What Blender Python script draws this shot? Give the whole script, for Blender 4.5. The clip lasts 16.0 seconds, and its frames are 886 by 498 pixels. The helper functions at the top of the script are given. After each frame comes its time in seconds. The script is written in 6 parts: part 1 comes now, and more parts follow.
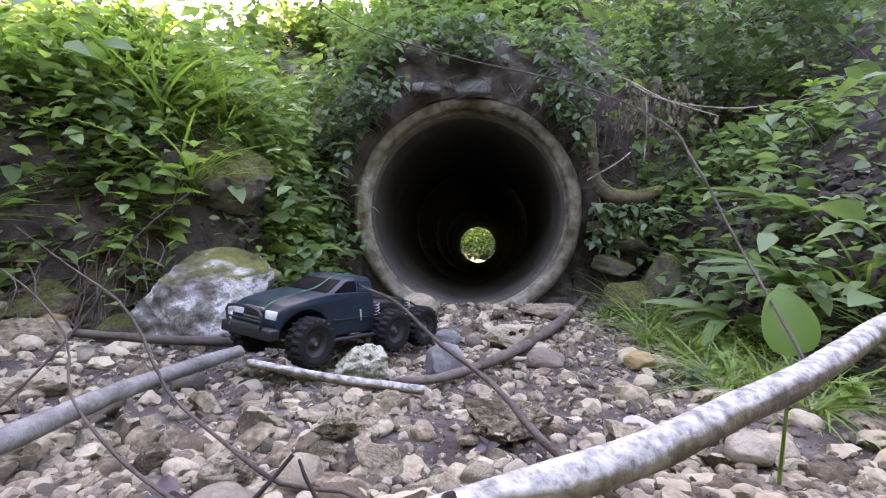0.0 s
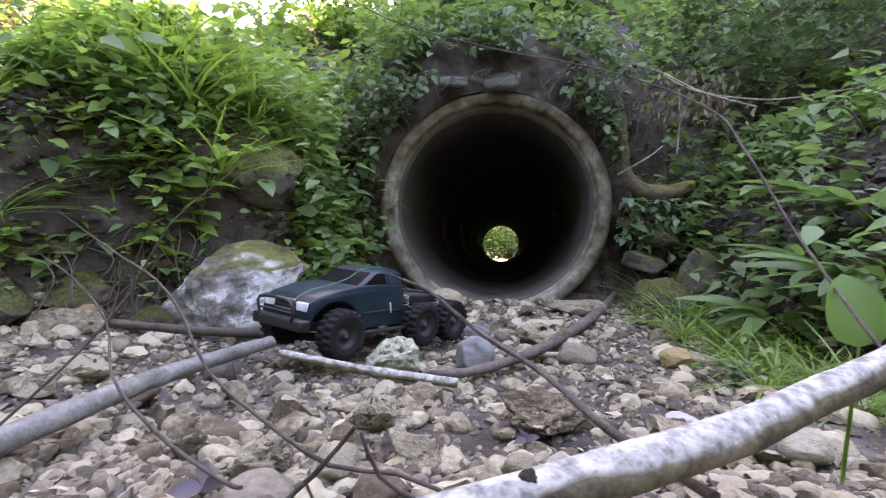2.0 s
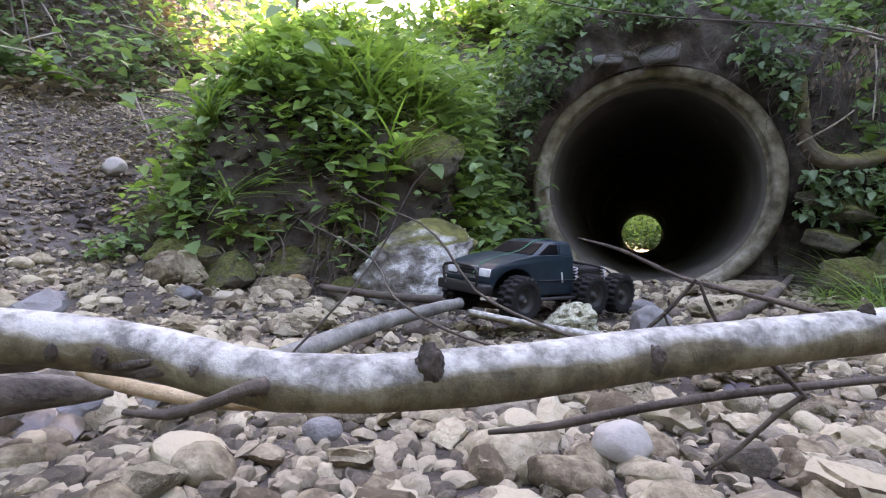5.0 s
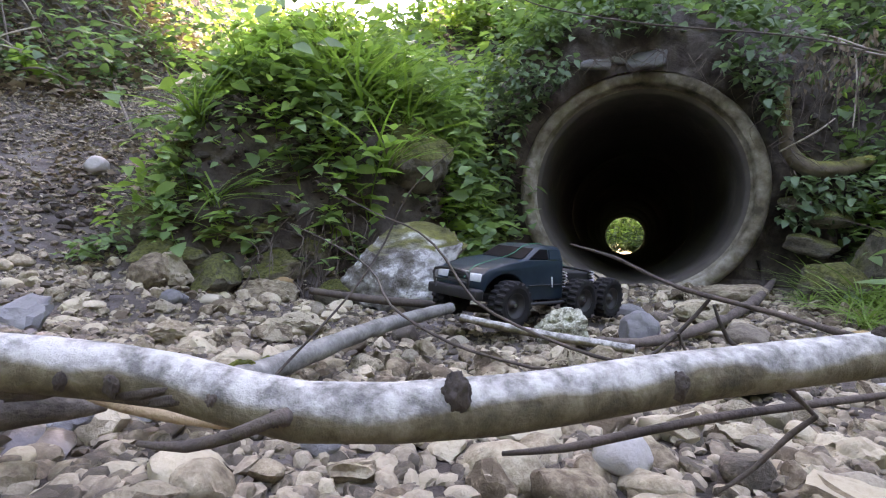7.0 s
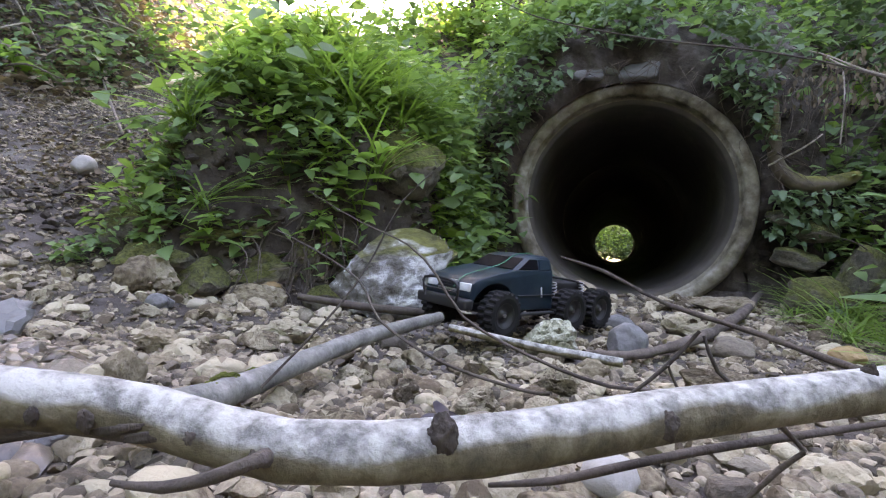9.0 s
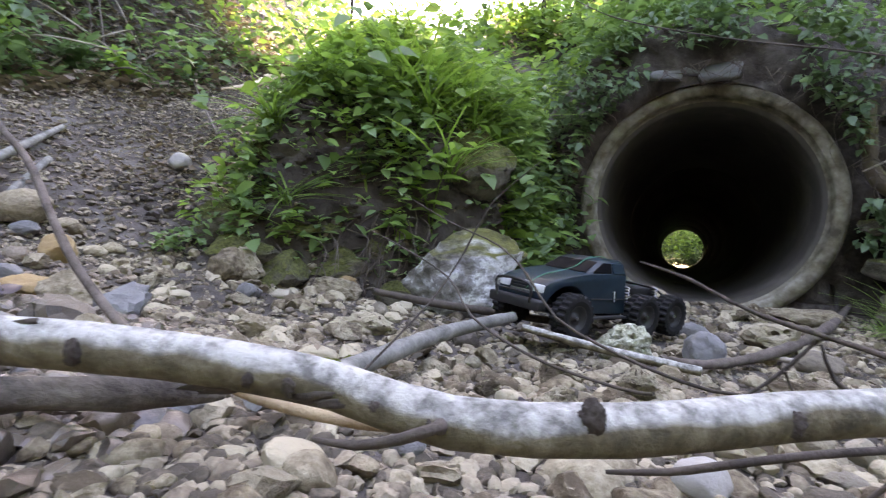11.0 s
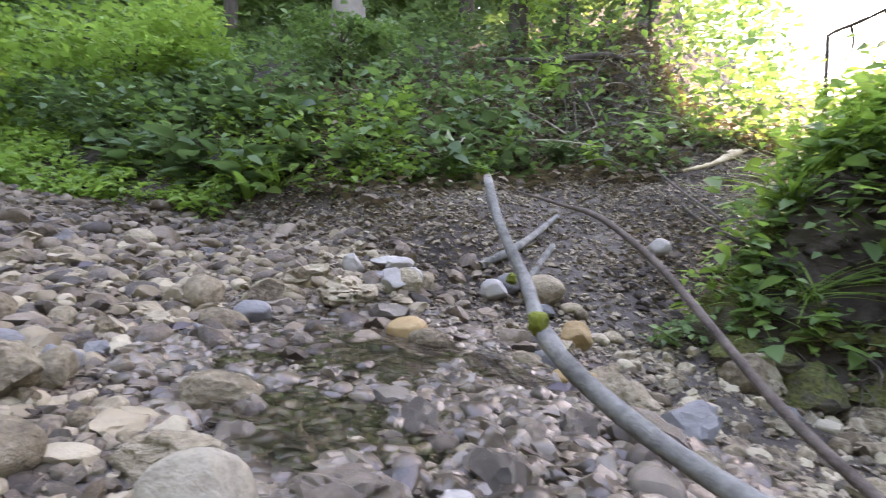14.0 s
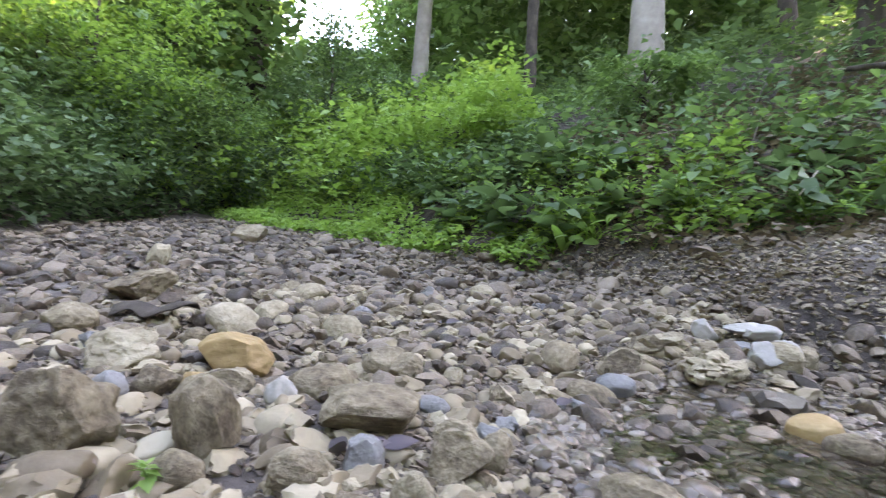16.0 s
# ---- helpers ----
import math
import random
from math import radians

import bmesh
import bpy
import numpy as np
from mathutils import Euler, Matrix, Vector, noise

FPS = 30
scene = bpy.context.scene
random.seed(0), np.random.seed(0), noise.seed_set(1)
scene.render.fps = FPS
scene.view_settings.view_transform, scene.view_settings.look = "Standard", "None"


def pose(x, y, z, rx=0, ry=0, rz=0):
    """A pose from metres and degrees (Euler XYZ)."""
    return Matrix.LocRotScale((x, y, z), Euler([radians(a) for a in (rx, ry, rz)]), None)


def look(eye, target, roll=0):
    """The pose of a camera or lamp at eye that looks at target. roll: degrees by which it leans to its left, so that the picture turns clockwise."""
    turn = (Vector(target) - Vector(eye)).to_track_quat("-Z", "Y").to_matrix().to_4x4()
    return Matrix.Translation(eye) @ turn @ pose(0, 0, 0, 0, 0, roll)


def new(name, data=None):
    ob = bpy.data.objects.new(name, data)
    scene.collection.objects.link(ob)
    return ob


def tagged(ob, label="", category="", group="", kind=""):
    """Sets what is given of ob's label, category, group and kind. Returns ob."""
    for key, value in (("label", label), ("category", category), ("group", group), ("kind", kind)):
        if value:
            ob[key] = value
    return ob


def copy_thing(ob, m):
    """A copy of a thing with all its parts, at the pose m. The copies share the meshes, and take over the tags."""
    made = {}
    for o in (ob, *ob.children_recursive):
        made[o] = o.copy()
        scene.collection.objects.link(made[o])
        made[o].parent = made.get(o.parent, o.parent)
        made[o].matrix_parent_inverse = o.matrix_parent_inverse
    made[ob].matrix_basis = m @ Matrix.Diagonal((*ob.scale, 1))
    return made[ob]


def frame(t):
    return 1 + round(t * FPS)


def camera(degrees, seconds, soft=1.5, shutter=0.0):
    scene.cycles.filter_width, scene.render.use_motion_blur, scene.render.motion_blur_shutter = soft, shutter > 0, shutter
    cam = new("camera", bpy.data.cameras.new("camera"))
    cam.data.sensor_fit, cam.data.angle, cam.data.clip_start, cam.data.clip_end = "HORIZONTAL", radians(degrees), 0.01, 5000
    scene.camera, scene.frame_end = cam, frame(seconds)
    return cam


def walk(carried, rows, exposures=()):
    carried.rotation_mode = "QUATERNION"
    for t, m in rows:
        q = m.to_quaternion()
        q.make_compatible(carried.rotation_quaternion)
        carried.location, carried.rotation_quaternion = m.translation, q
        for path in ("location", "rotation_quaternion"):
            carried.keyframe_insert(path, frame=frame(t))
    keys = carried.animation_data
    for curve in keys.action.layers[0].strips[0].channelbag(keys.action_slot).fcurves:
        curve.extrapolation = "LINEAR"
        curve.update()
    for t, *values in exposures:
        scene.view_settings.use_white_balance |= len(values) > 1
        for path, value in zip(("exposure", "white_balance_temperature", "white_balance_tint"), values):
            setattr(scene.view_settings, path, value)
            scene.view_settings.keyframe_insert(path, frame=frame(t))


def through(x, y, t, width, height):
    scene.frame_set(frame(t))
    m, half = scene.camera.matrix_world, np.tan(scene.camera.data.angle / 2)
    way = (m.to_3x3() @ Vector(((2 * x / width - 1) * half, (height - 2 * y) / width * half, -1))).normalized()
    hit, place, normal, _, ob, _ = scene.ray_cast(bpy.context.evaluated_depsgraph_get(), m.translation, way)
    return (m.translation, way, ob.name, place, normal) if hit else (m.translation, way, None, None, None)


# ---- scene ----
cam = camera(80.0, 16.0, 1.2, 0.35)
PATH = [
    (0.0, (0.014, -2.758, 0.582), (-0.081, -0.772, 0.372), 0.84),
    (0.5, (0.014, -2.755, 0.583), (-0.082, -0.768, 0.378), 0.70),
    (1.0, (0.004, -2.748, 0.575), (-0.123, -0.763, 0.362), 0.57),
    (1.5, (0.001, -2.745, 0.574), (-0.139, -0.762, 0.359), 0.81),
    (2.0, (-0.012, -2.740, 0.559), (-0.190, -0.759, 0.346), 0.77),
    (2.5, (-0.045, -2.751, 0.545), (-0.338, -0.786, 0.321), -0.21),
    (3.0, (-0.080, -2.764, 0.542), (-0.483, -0.814, 0.347), -1.68),
    (3.5, (-0.098, -2.783, 0.553), (-0.572, -0.849, 0.371), -1.57),
    (4.0, (-0.121, -2.854, 0.522), (-0.740, -0.967, 0.284), -1.32),
    (4.2, (-0.117, -2.855, 0.502), (-0.780, -0.984, 0.259), -1.09),
    (6.5, (-0.131, -2.855, 0.515), (-0.738, -0.963, 0.290), -0.98),
    (7.0, (-0.137, -2.855, 0.516), (-0.733, -0.961, 0.281), -0.64),
    (7.5, (-0.131, -2.849, 0.518), (-0.728, -0.953, 0.301), -0.22),
    (8.0, (-0.132, -2.848, 0.517), (-0.675, -0.933, 0.327), 1.77),
    (8.2, (-0.133, -2.847, 0.520), (-0.670, -0.931, 0.318), 1.27),
    (10.3, (-0.153, -2.868, 0.532), (-0.786, -0.986, 0.290), 0.30),
    (10.5, (-0.156, -2.874, 0.530), (-0.813, -1.003, 0.270), 0.45),
    (11.0, (-0.171, -2.896, 0.534), (-0.939, -1.064, 0.306), 1.65),
    (11.5, (-0.207, -2.921, 0.533), (-1.131, -1.159, 0.328), 1.26),
    (12.0, (-0.229, -2.935, 0.550), (-1.304, -1.260, 0.352), 0.62),
    (12.5, (-0.270, -2.932, 0.573), (-1.627, -1.467, 0.465), 0.90),
    (13.0, (-0.316, -2.936, 0.575), (-1.918, -1.739, 0.527), 3.25),
    (13.5, (-0.464, -2.941, 0.560), (-2.175, -1.906, 0.533), 3.25),
    (14.0, (-0.535, -2.967, 0.565), (-2.345, -2.115, 0.568), 2.78),
    (14.5, (-0.572, -3.002, 0.577), (-2.471, -2.376, 0.584), 3.07),
    (15.0, (-0.581, -3.045, 0.596), (-2.548, -2.686, 0.643), 1.99),
    (15.5, (-0.589, -3.102, 0.617), (-2.586, -3.038, 0.711), 2.69),
    (16.0, (-0.600, -3.159, 0.642), (-2.591, -3.330, 0.729), 3.21),
]
walk(cam, [(t, look(eye, target, roll)) for t, eye, target, roll in PATH], [(0.0, 4.54, 8700, 41), (3.0, 4.36, 8700, 37), (7.0, 4.22, 8800, 33), (12.5, 4.20, 8900, 31), (14.5, 4.10, 8850, 31), (16.0, 4.26, 8700, 26)])

# ---------- light ----------
world = bpy.data.worlds.new("sky")
scene.world = world
world.use_nodes = True
wn = world.node_tree.nodes
sky = wn.new("ShaderNodeTexSky")
sky.sky_type, sky.sun_disc = "NISHITA", False
SUN_EL, SUN_AZ = 52.0, -32.0            # degrees; azimuth from +y towards +x
sky.sun_elevation, sky.sun_rotation = radians(SUN_EL), radians(SUN_AZ)
sky.air_density, sky.dust_density = 1.0, 0.6
world.node_tree.links.new(sky.outputs[0], wn["Background"].inputs[0])
wn["Background"].inputs[1].default_value = 0.15
sun = new("sun", bpy.data.lights.new("sun", "SUN"))
sun.data.energy, sun.data.angle, sun.data.color = 2.0, radians(0.8), (1.0, 0.93, 0.8)
sd = Vector((math.sin(radians(SUN_AZ)) * math.cos(radians(SUN_EL)), math.cos(radians(SUN_AZ)) * math.cos(radians(SUN_EL)), math.sin(radians(SUN_EL))))
sun.matrix_world = look(sd * 30, (0, 0, 0))

# ---------- materials ----------
def mat(name, ramp, scale=8.0, detail=6.0, rough=0.8, bump=0.3, metal=0.0, rnd=0.0, big=0.6, moss=None, coat=0.0, spec=0.4, dist=0.01, stretch=(1, 1, 1)):
    """Noise-driven surface: ramp of colours, variation at two scales, relief, per-piece variation, a second colour
    (moss, pale bark) on upward faces.
    """
    m = bpy.data.materials.new(name)
    m.use_nodes = True
    nt = m.node_tree
    N, L = nt.nodes, nt.links
    b = N["Principled BSDF"]
    tc = N.new("ShaderNodeTexCoord")
    mp = N.new("ShaderNodeMapping")
    mp.inputs["Scale"].default_value = stretch
    L.new(tc.outputs["Object"], mp.inputs[0])
    oi = N.new("ShaderNodeObjectInfo")
    geo = N.new("ShaderNodeNewGeometry")
    add = N.new("ShaderNodeMath"); add.operation = "ADD"
    L.new(oi.outputs["Random"], add.inputs[0]); L.new(geo.outputs["Random Per Island"], add.inputs[1])
    n1 = N.new("ShaderNodeTexNoise"); n1.noise_dimensions = "4D"
    n1.inputs["Scale"].default_value, n1.inputs["Detail"].default_value = scale, detail
    n1.inputs["Roughness"].default_value = 0.65
    n2 = N.new("ShaderNodeTexNoise"); n2.noise_dimensions = "4D"
    n2.inputs["Scale"].default_value, n2.inputs["Detail"].default_value = scale * 0.18, 3
    mul = N.new("ShaderNodeMath"); mul.operation = "MULTIPLY"; mul.inputs[1].default_value = 37.0
    L.new(add.outputs[0], mul.inputs[0])
    for n in (n1, n2):
        L.new(mp.outputs[0], n.inputs["Vector"]); L.new(mul.outputs[0], n.inputs["W"])
    mix = N.new("ShaderNodeMath"); mix.operation = "MULTIPLY_ADD"
    mix.inputs[1].default_value, mix.inputs[2].default_value = big, 0.0
    L.new(n2.outputs[0], mix.inputs[0])
    m2 = N.new("ShaderNodeMath"); m2.operation = "MULTIPLY_ADD"
    m2.inputs[1].default_value = 1 - big
    L.new(n1.outputs[0], m2.inputs[0]); L.new(mix.outputs[0], m2.inputs[2])
    src = m2.outputs[0]
    if rnd:
        fr = N.new("ShaderNodeMath"); fr.operation = "FRACT"; L.new(add.outputs[0], fr.inputs[0])
        m3 = N.new("ShaderNodeMath"); m3.operation = "MULTIPLY_ADD"; m3.inputs[1].default_value = rnd
        sub = N.new("ShaderNodeMath"); sub.operation = "SUBTRACT"; sub.inputs[1].default_value = 0.5
        L.new(fr.outputs[0], sub.inputs[0]); L.new(sub.outputs[0], m3.inputs[0]); L.new(src, m3.inputs[2])
        src = m3.outputs[0]
    cr = N.new("ShaderNodeValToRGB")
    el = cr.color_ramp.elements
    while len(el) < len(ramp):
        el.new(0.5)
    for e, (pos, c) in zip(el, ramp):
        e.position, e.color = pos, (*c, 1)
    L.new(src, cr.inputs[0])
    col = cr.outputs[0]
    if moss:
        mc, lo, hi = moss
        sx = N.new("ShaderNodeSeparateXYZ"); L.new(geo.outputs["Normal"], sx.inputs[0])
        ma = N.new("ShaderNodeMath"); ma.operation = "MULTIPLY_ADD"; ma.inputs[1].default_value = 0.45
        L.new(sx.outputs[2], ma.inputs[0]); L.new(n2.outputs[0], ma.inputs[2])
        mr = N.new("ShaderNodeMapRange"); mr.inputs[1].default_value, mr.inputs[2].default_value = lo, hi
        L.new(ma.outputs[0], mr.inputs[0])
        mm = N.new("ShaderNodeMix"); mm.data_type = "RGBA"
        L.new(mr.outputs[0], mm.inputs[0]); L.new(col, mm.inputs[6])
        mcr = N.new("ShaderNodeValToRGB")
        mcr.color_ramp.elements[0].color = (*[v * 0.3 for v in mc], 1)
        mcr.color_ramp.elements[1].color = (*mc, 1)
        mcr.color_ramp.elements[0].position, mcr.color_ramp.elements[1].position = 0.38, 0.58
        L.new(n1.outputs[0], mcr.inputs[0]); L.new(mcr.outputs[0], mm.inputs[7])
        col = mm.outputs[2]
    L.new(col, b.inputs["Base Color"])
    b.inputs["Roughness"].default_value, b.inputs["Metallic"].default_value = rough, metal
    b.inputs["Specular IOR Level"].default_value = spec
    if coat:
        b.inputs["Coat Weight"].default_value = coat
        b.inputs["Coat Roughness"].default_value = 0.15
    if bump:
        bp = N.new("ShaderNodeBump")
        bp.inputs["Strength"].default_value, bp.inputs["Distance"].default_value = bump, dist
        L.new(n1.outputs[0], bp.inputs["Height"]); L.new(bp.outputs[0], b.inputs["Normal"])
    return m


def leaf_mat(name, lo, hi, through=0.35, rough=0.45):
    m = bpy.data.materials.new(name)
    m.use_nodes = True
    N, L = m.node_tree.nodes, m.node_tree.links
    b = N["Principled BSDF"]
    oi, geo = N.new("ShaderNodeObjectInfo"), N.new("ShaderNodeNewGeometry")
    tc = N.new("ShaderNodeTexCoord")
    no = N.new("ShaderNodeTexNoise"); no.inputs["Scale"].default_value = 5.0
    L.new(tc.outputs["Object"], no.inputs["Vector"])
    a = N.new("ShaderNodeMath"); a.operation = "ADD"
    L.new(oi.outputs["Random"], a.inputs[0]); L.new(geo.outputs["Random Per Island"], a.inputs[1])
    f = N.new("ShaderNodeMath"); f.operation = "FRACT"; L.new(a.outputs[0], f.inputs[0])
    h = N.new("ShaderNodeMath"); h.operation = "MULTIPLY_ADD"; h.inputs[1].default_value = 0.6
    h2 = N.new("ShaderNodeMath"); h2.operation = "MULTIPLY"; h2.inputs[1].default_value = 0.45
    L.new(no.outputs[0], h2.inputs[0]); L.new(f.outputs[0], h.inputs[0]); L.new(h2.outputs[0], h.inputs[2])
    cr = N.new("ShaderNodeValToRGB")
    cr.color_ramp.elements[0].color, cr.color_ramp.elements[1].color = (*lo, 1), (*hi, 1)
    L.new(h.outputs[0], cr.inputs[0])
    L.new(cr.outputs[0], b.inputs["Base Color"])
    b.inputs["Roughness"].default_value, b.inputs["Specular IOR Level"].default_value = rough, 0.35
    tr = N.new("ShaderNodeBsdfTranslucent")
    g = N.new("ShaderNodeMix"); g.data_type, g.blend_type = "RGBA", "MULTIPLY"; g.inputs[0].default_value = 1.0
    g.inputs[7].default_value = (1.55, 1.6, 0.95, 1)
    L.new(cr.outputs[0], g.inputs[6]); L.new(g.outputs[2], tr.inputs[0])
    mx = N.new("ShaderNodeMixShader"); mx.inputs[0].default_value = through
    L.new(b.outputs[0], mx.inputs[1]); L.new(tr.outputs[0], mx.inputs[2])
    L.new(mx.outputs[0], N["Material Output"].inputs[0])
    return m


def plain(name, c, rough=0.5, metal=0.0, spec=0.5, coat=0.0, var=0.35, scale=60):
    lo = tuple(v * (1 - var) for v in c)
    hi = tuple(min(1, v * (1 + var)) for v in c)
    return mat(name, [(0.3, lo), (0.7, hi)], scale=scale, rough=rough, metal=metal, spec=spec, coat=coat, bump=0.08, dist=0.002)


M_STONE = mat("limestone", [(0.36, (0.078, 0.057, 0.034)), (0.45, (0.180, 0.145, 0.094)), (0.53, (0.264, 0.224, 0.152)), (0.63, (0.361, 0.315, 0.222))], scale=7, detail=10, rough=0.8, bump=1.0, dist=0.016, rnd=0.38, big=0.35)
M_TUFA = mat("pitted_limestone", [(0.36, (0.078, 0.057, 0.034)), (0.45, (0.180, 0.145, 0.094)), (0.53, (0.264, 0.224, 0.152)), (0.63, (0.361, 0.315, 0.222))], scale=75, detail=12, rough=0.8, bump=1.0, dist=0.007, rnd=0.38, big=0.35)
M_GRAVEL = mat("gravel", [(0.3, (0.056, 0.045, 0.032)), (0.44, (0.128, 0.102, 0.072)), (0.56, (0.184, 0.149, 0.104)), (0.72, (0.277, 0.236, 0.167))], scale=130, rough=0.75, bump=0.9, dist=0.004, rnd=0.6, big=0.25)
M_DAMPGRAVEL = mat("damp_gravel", [(0.3, (0.038, 0.028, 0.021)), (0.44, (0.086, 0.064, 0.046)), (0.56, (0.124, 0.094, 0.066)), (0.72, (0.187, 0.147, 0.106))], scale=130, rough=0.5, bump=0.9, dist=0.004, rnd=0.6, big=0.25)
M_PEBBLE = mat("pebble", [(0.3, (0.060, 0.049, 0.036)), (0.44, (0.129, 0.104, 0.077)), (0.56, (0.177, 0.152, 0.112)), (0.72, (0.297, 0.265, 0.199))], scale=4, detail=9, rough=0.65, bump=0.7, dist=0.008, rnd=0.6, big=0.35)
M_WET = mat("wet_stone", [(0.2, (0.033, 0.026, 0.020)), (0.5, (0.106, 0.080, 0.058)), (0.8, (0.191, 0.160, 0.123))], scale=60, rough=0.28, bump=0.5, dist=0.006, rnd=0.6, big=0.3, spec=0.6)
M_DARKSTONE = mat("grey_blue_stone", [(0.3, (0.086, 0.088, 0.088)), (0.7, (0.199, 0.196, 0.194))], scale=4, detail=9, rough=0.6, bump=0.7, dist=0.008, rnd=0.3)
M_WHITESTONE = mat("pale_stone", [(0.3, (0.217, 0.206, 0.187)), (0.7, (0.358, 0.342, 0.314))], scale=4, detail=9, rough=0.6, bump=0.35, dist=0.008, rnd=0.2)
M_OCHRE = mat("ochre_stone", [(0.3, (0.185, 0.115, 0.048)), (0.7, (0.371, 0.259, 0.124))], scale=4, detail=9, rough=0.6, bump=0.5, dist=0.008, rnd=0.2)
M_LIME_MOSS = mat("lichen_limestone", [(0.4, (0.149, 0.152, 0.104)), (0.5, (0.352, 0.360, 0.268)), (0.6, (0.519, 0.522, 0.432))], scale=5, detail=10, rough=0.85, bump=1.0, dist=0.016, big=0.3)
M_BOULDER = mat("mossy_boulder", [(0.40, (0.050, 0.044, 0.034)), (0.455, (0.140, 0.132, 0.115)), (0.50, (0.245, 0.242, 0.235)), (0.535, (0.58, 0.59, 0.58))], scale=3.0, detail=9, rough=0.9, bump=1.0, dist=0.03, big=0.4, moss=((0.13, 0.13, 0.035), 0.70, 0.86))
M_TAN = mat("tan_stone", [(0.34, (0.074, 0.054, 0.033)), (0.45, (0.171, 0.135, 0.086)), (0.55, (0.255, 0.212, 0.142)), (0.67, (0.351, 0.304, 0.216))], scale=4.5, detail=10, rough=0.7, bump=0.9, dist=0.012, rnd=0.22, big=0.4)
M_MOSSROCK = mat("moss_rock", [(0.4, (0.060, 0.055, 0.040)), (0.6, (0.200, 0.180, 0.140))], scale=11, detail=12, rough=0.95, bump=1.0, dist=0.012, moss=((0.10, 0.108, 0.028), 0.50, 0.74))
M_CONC = mat("old_concrete", [(0.38, (0.041, 0.034, 0.019)), (0.46, (0.111, 0.096, 0.065)), (0.54, (0.190, 0.172, 0.131)), (0.64, (0.346, 0.328, 0.276))], scale=14, detail=9, rough=0.9, bump=0.8, dist=0.012, big=0.45)
M_BORE = mat("dark_concrete", [(0.3, (0.018, 0.015, 0.012)), (0.55, (0.06, 0.052, 0.042)), (0.75, (0.13, 0.115, 0.095))], scale=7, rough=0.75, bump=0.6, dist=0.01, big=0.5)
M_SLAB = mat("cement_slab", [(0.3, (0.071, 0.071, 0.069)), (0.7, (0.191, 0.190, 0.182))], scale=40, rough=0.9, bump=0.8, dist=0.008)
M_SOIL = mat("soil", [(0.38, (0.016, 0.012, 0.009)), (0.47, (0.048, 0.038, 0.032)), (0.55, (0.085, 0.073, 0.065)), (0.66, (0.153, 0.140, 0.127))], scale=9, detail=13, rough=0.95, bump=1.0, dist=0.04, big=0.35)
M_BARK = mat("dark_bark", [(0.36, (0.02, 0.016, 0.013)), (0.64, (0.085, 0.068, 0.055))], scale=70, rough=0.9, bump=0.9, dist=0.006, stretch=(1, 1, 0.5))
M_GREYBARK = mat("grey_bark", [(0.36, (0.072, 0.072, 0.065)), (0.52, (0.158, 0.158, 0.144)), (0.66, (0.259, 0.259, 0.238))], scale=110, rough=0.85, bump=0.8, dist=0.004)
M_PALEWOOD = mat("pale_bark", [(0.3, (0.134, 0.104, 0.075)), (0.5, (0.301, 0.260, 0.212)), (0.7, (0.442, 0.403, 0.349))], scale=90, rough=0.8, bump=0.7, dist=0.004)
M_RAWWOOD = mat("broken_wood", [(0.38, (0.185, 0.118, 0.059)), (0.62, (0.381, 0.291, 0.178))], scale=120, rough=0.8, bump=0.8, dist=0.004)
M_TRUNK = mat("tree_bark", [(0.3, (0.14, 0.12, 0.10)), (0.55, (0.27, 0.24, 0.21)), (0.75, (0.40, 0.37, 0.33))], scale=9, detail=9, rough=0.9, bump=0.8, dist=0.01)
M_TWIG = mat("twig_bark", [(0.36, (0.043, 0.032, 0.026)), (0.64, (0.135, 0.109, 0.091))], scale=170, rough=0.85, bump=0.8, dist=0.003)
M_MOSS = mat("moss", [(0.3, (0.06, 0.08, 0.01)), (0.7, (0.20, 0.23, 0.035))], scale=60, rough=1.0, bump=1.0, dist=0.01)
M_LEAF = leaf_mat("leaf_green", (0.056, 0.112, 0.048), (0.175, 0.285, 0.12), 0.42)
M_LEAF_Y = leaf_mat("leaf_yellow_green", (0.11, 0.21, 0.055), (0.24, 0.37, 0.115), 0.5)
M_LEAF_D = leaf_mat("leaf_dark", (0.043, 0.088, 0.048), (0.13, 0.208, 0.11), 0.38)
M_BROADLEAF = leaf_mat("broad_leaf", (0.045, 0.11, 0.02), (0.09, 0.19, 0.04), 0.15, 0.4)
M_GRASS = leaf_mat("grass_blade", (0.06, 0.14, 0.025), (0.16, 0.26, 0.06), 0.4)
M_DEAD = leaf_mat("dead_leaf", (0.06, 0.045, 0.035), (0.25, 0.20, 0.15), 0.15, 0.8)
M_PURPLE = leaf_mat("rotting_leaf", (0.028, 0.022, 0.026), (0.075, 0.06, 0.07), 0.1, 0.4)


# ---------- terrain ----------
# the stream bed's outline, seen from above
TOE = [(1.5, -5.2), (1.25, -2.6), (1.0, -1.4), (0.98, -0.12), (0.94, 0.26), (0.62, 0.26), (0.62, 0.06), (-0.66, 0.06), (-0.72, -0.66), (-0.98, -1.10), (-1.25, -1.22), (-1.50, -1.42),
       (-1.68, -1.62), (-2.05, -2.02), (-2.40, -2.36), (-3.0, -2.45), (-3.55, -2.52), (-4.1, -2.85), (-4.7, -3.4), (-5.8, -4.3), (-7.4, -5.6), (-8.0, -6.9), (-6.4, -7.3), (-4.2, -7.0), (-2.4, -6.6)]


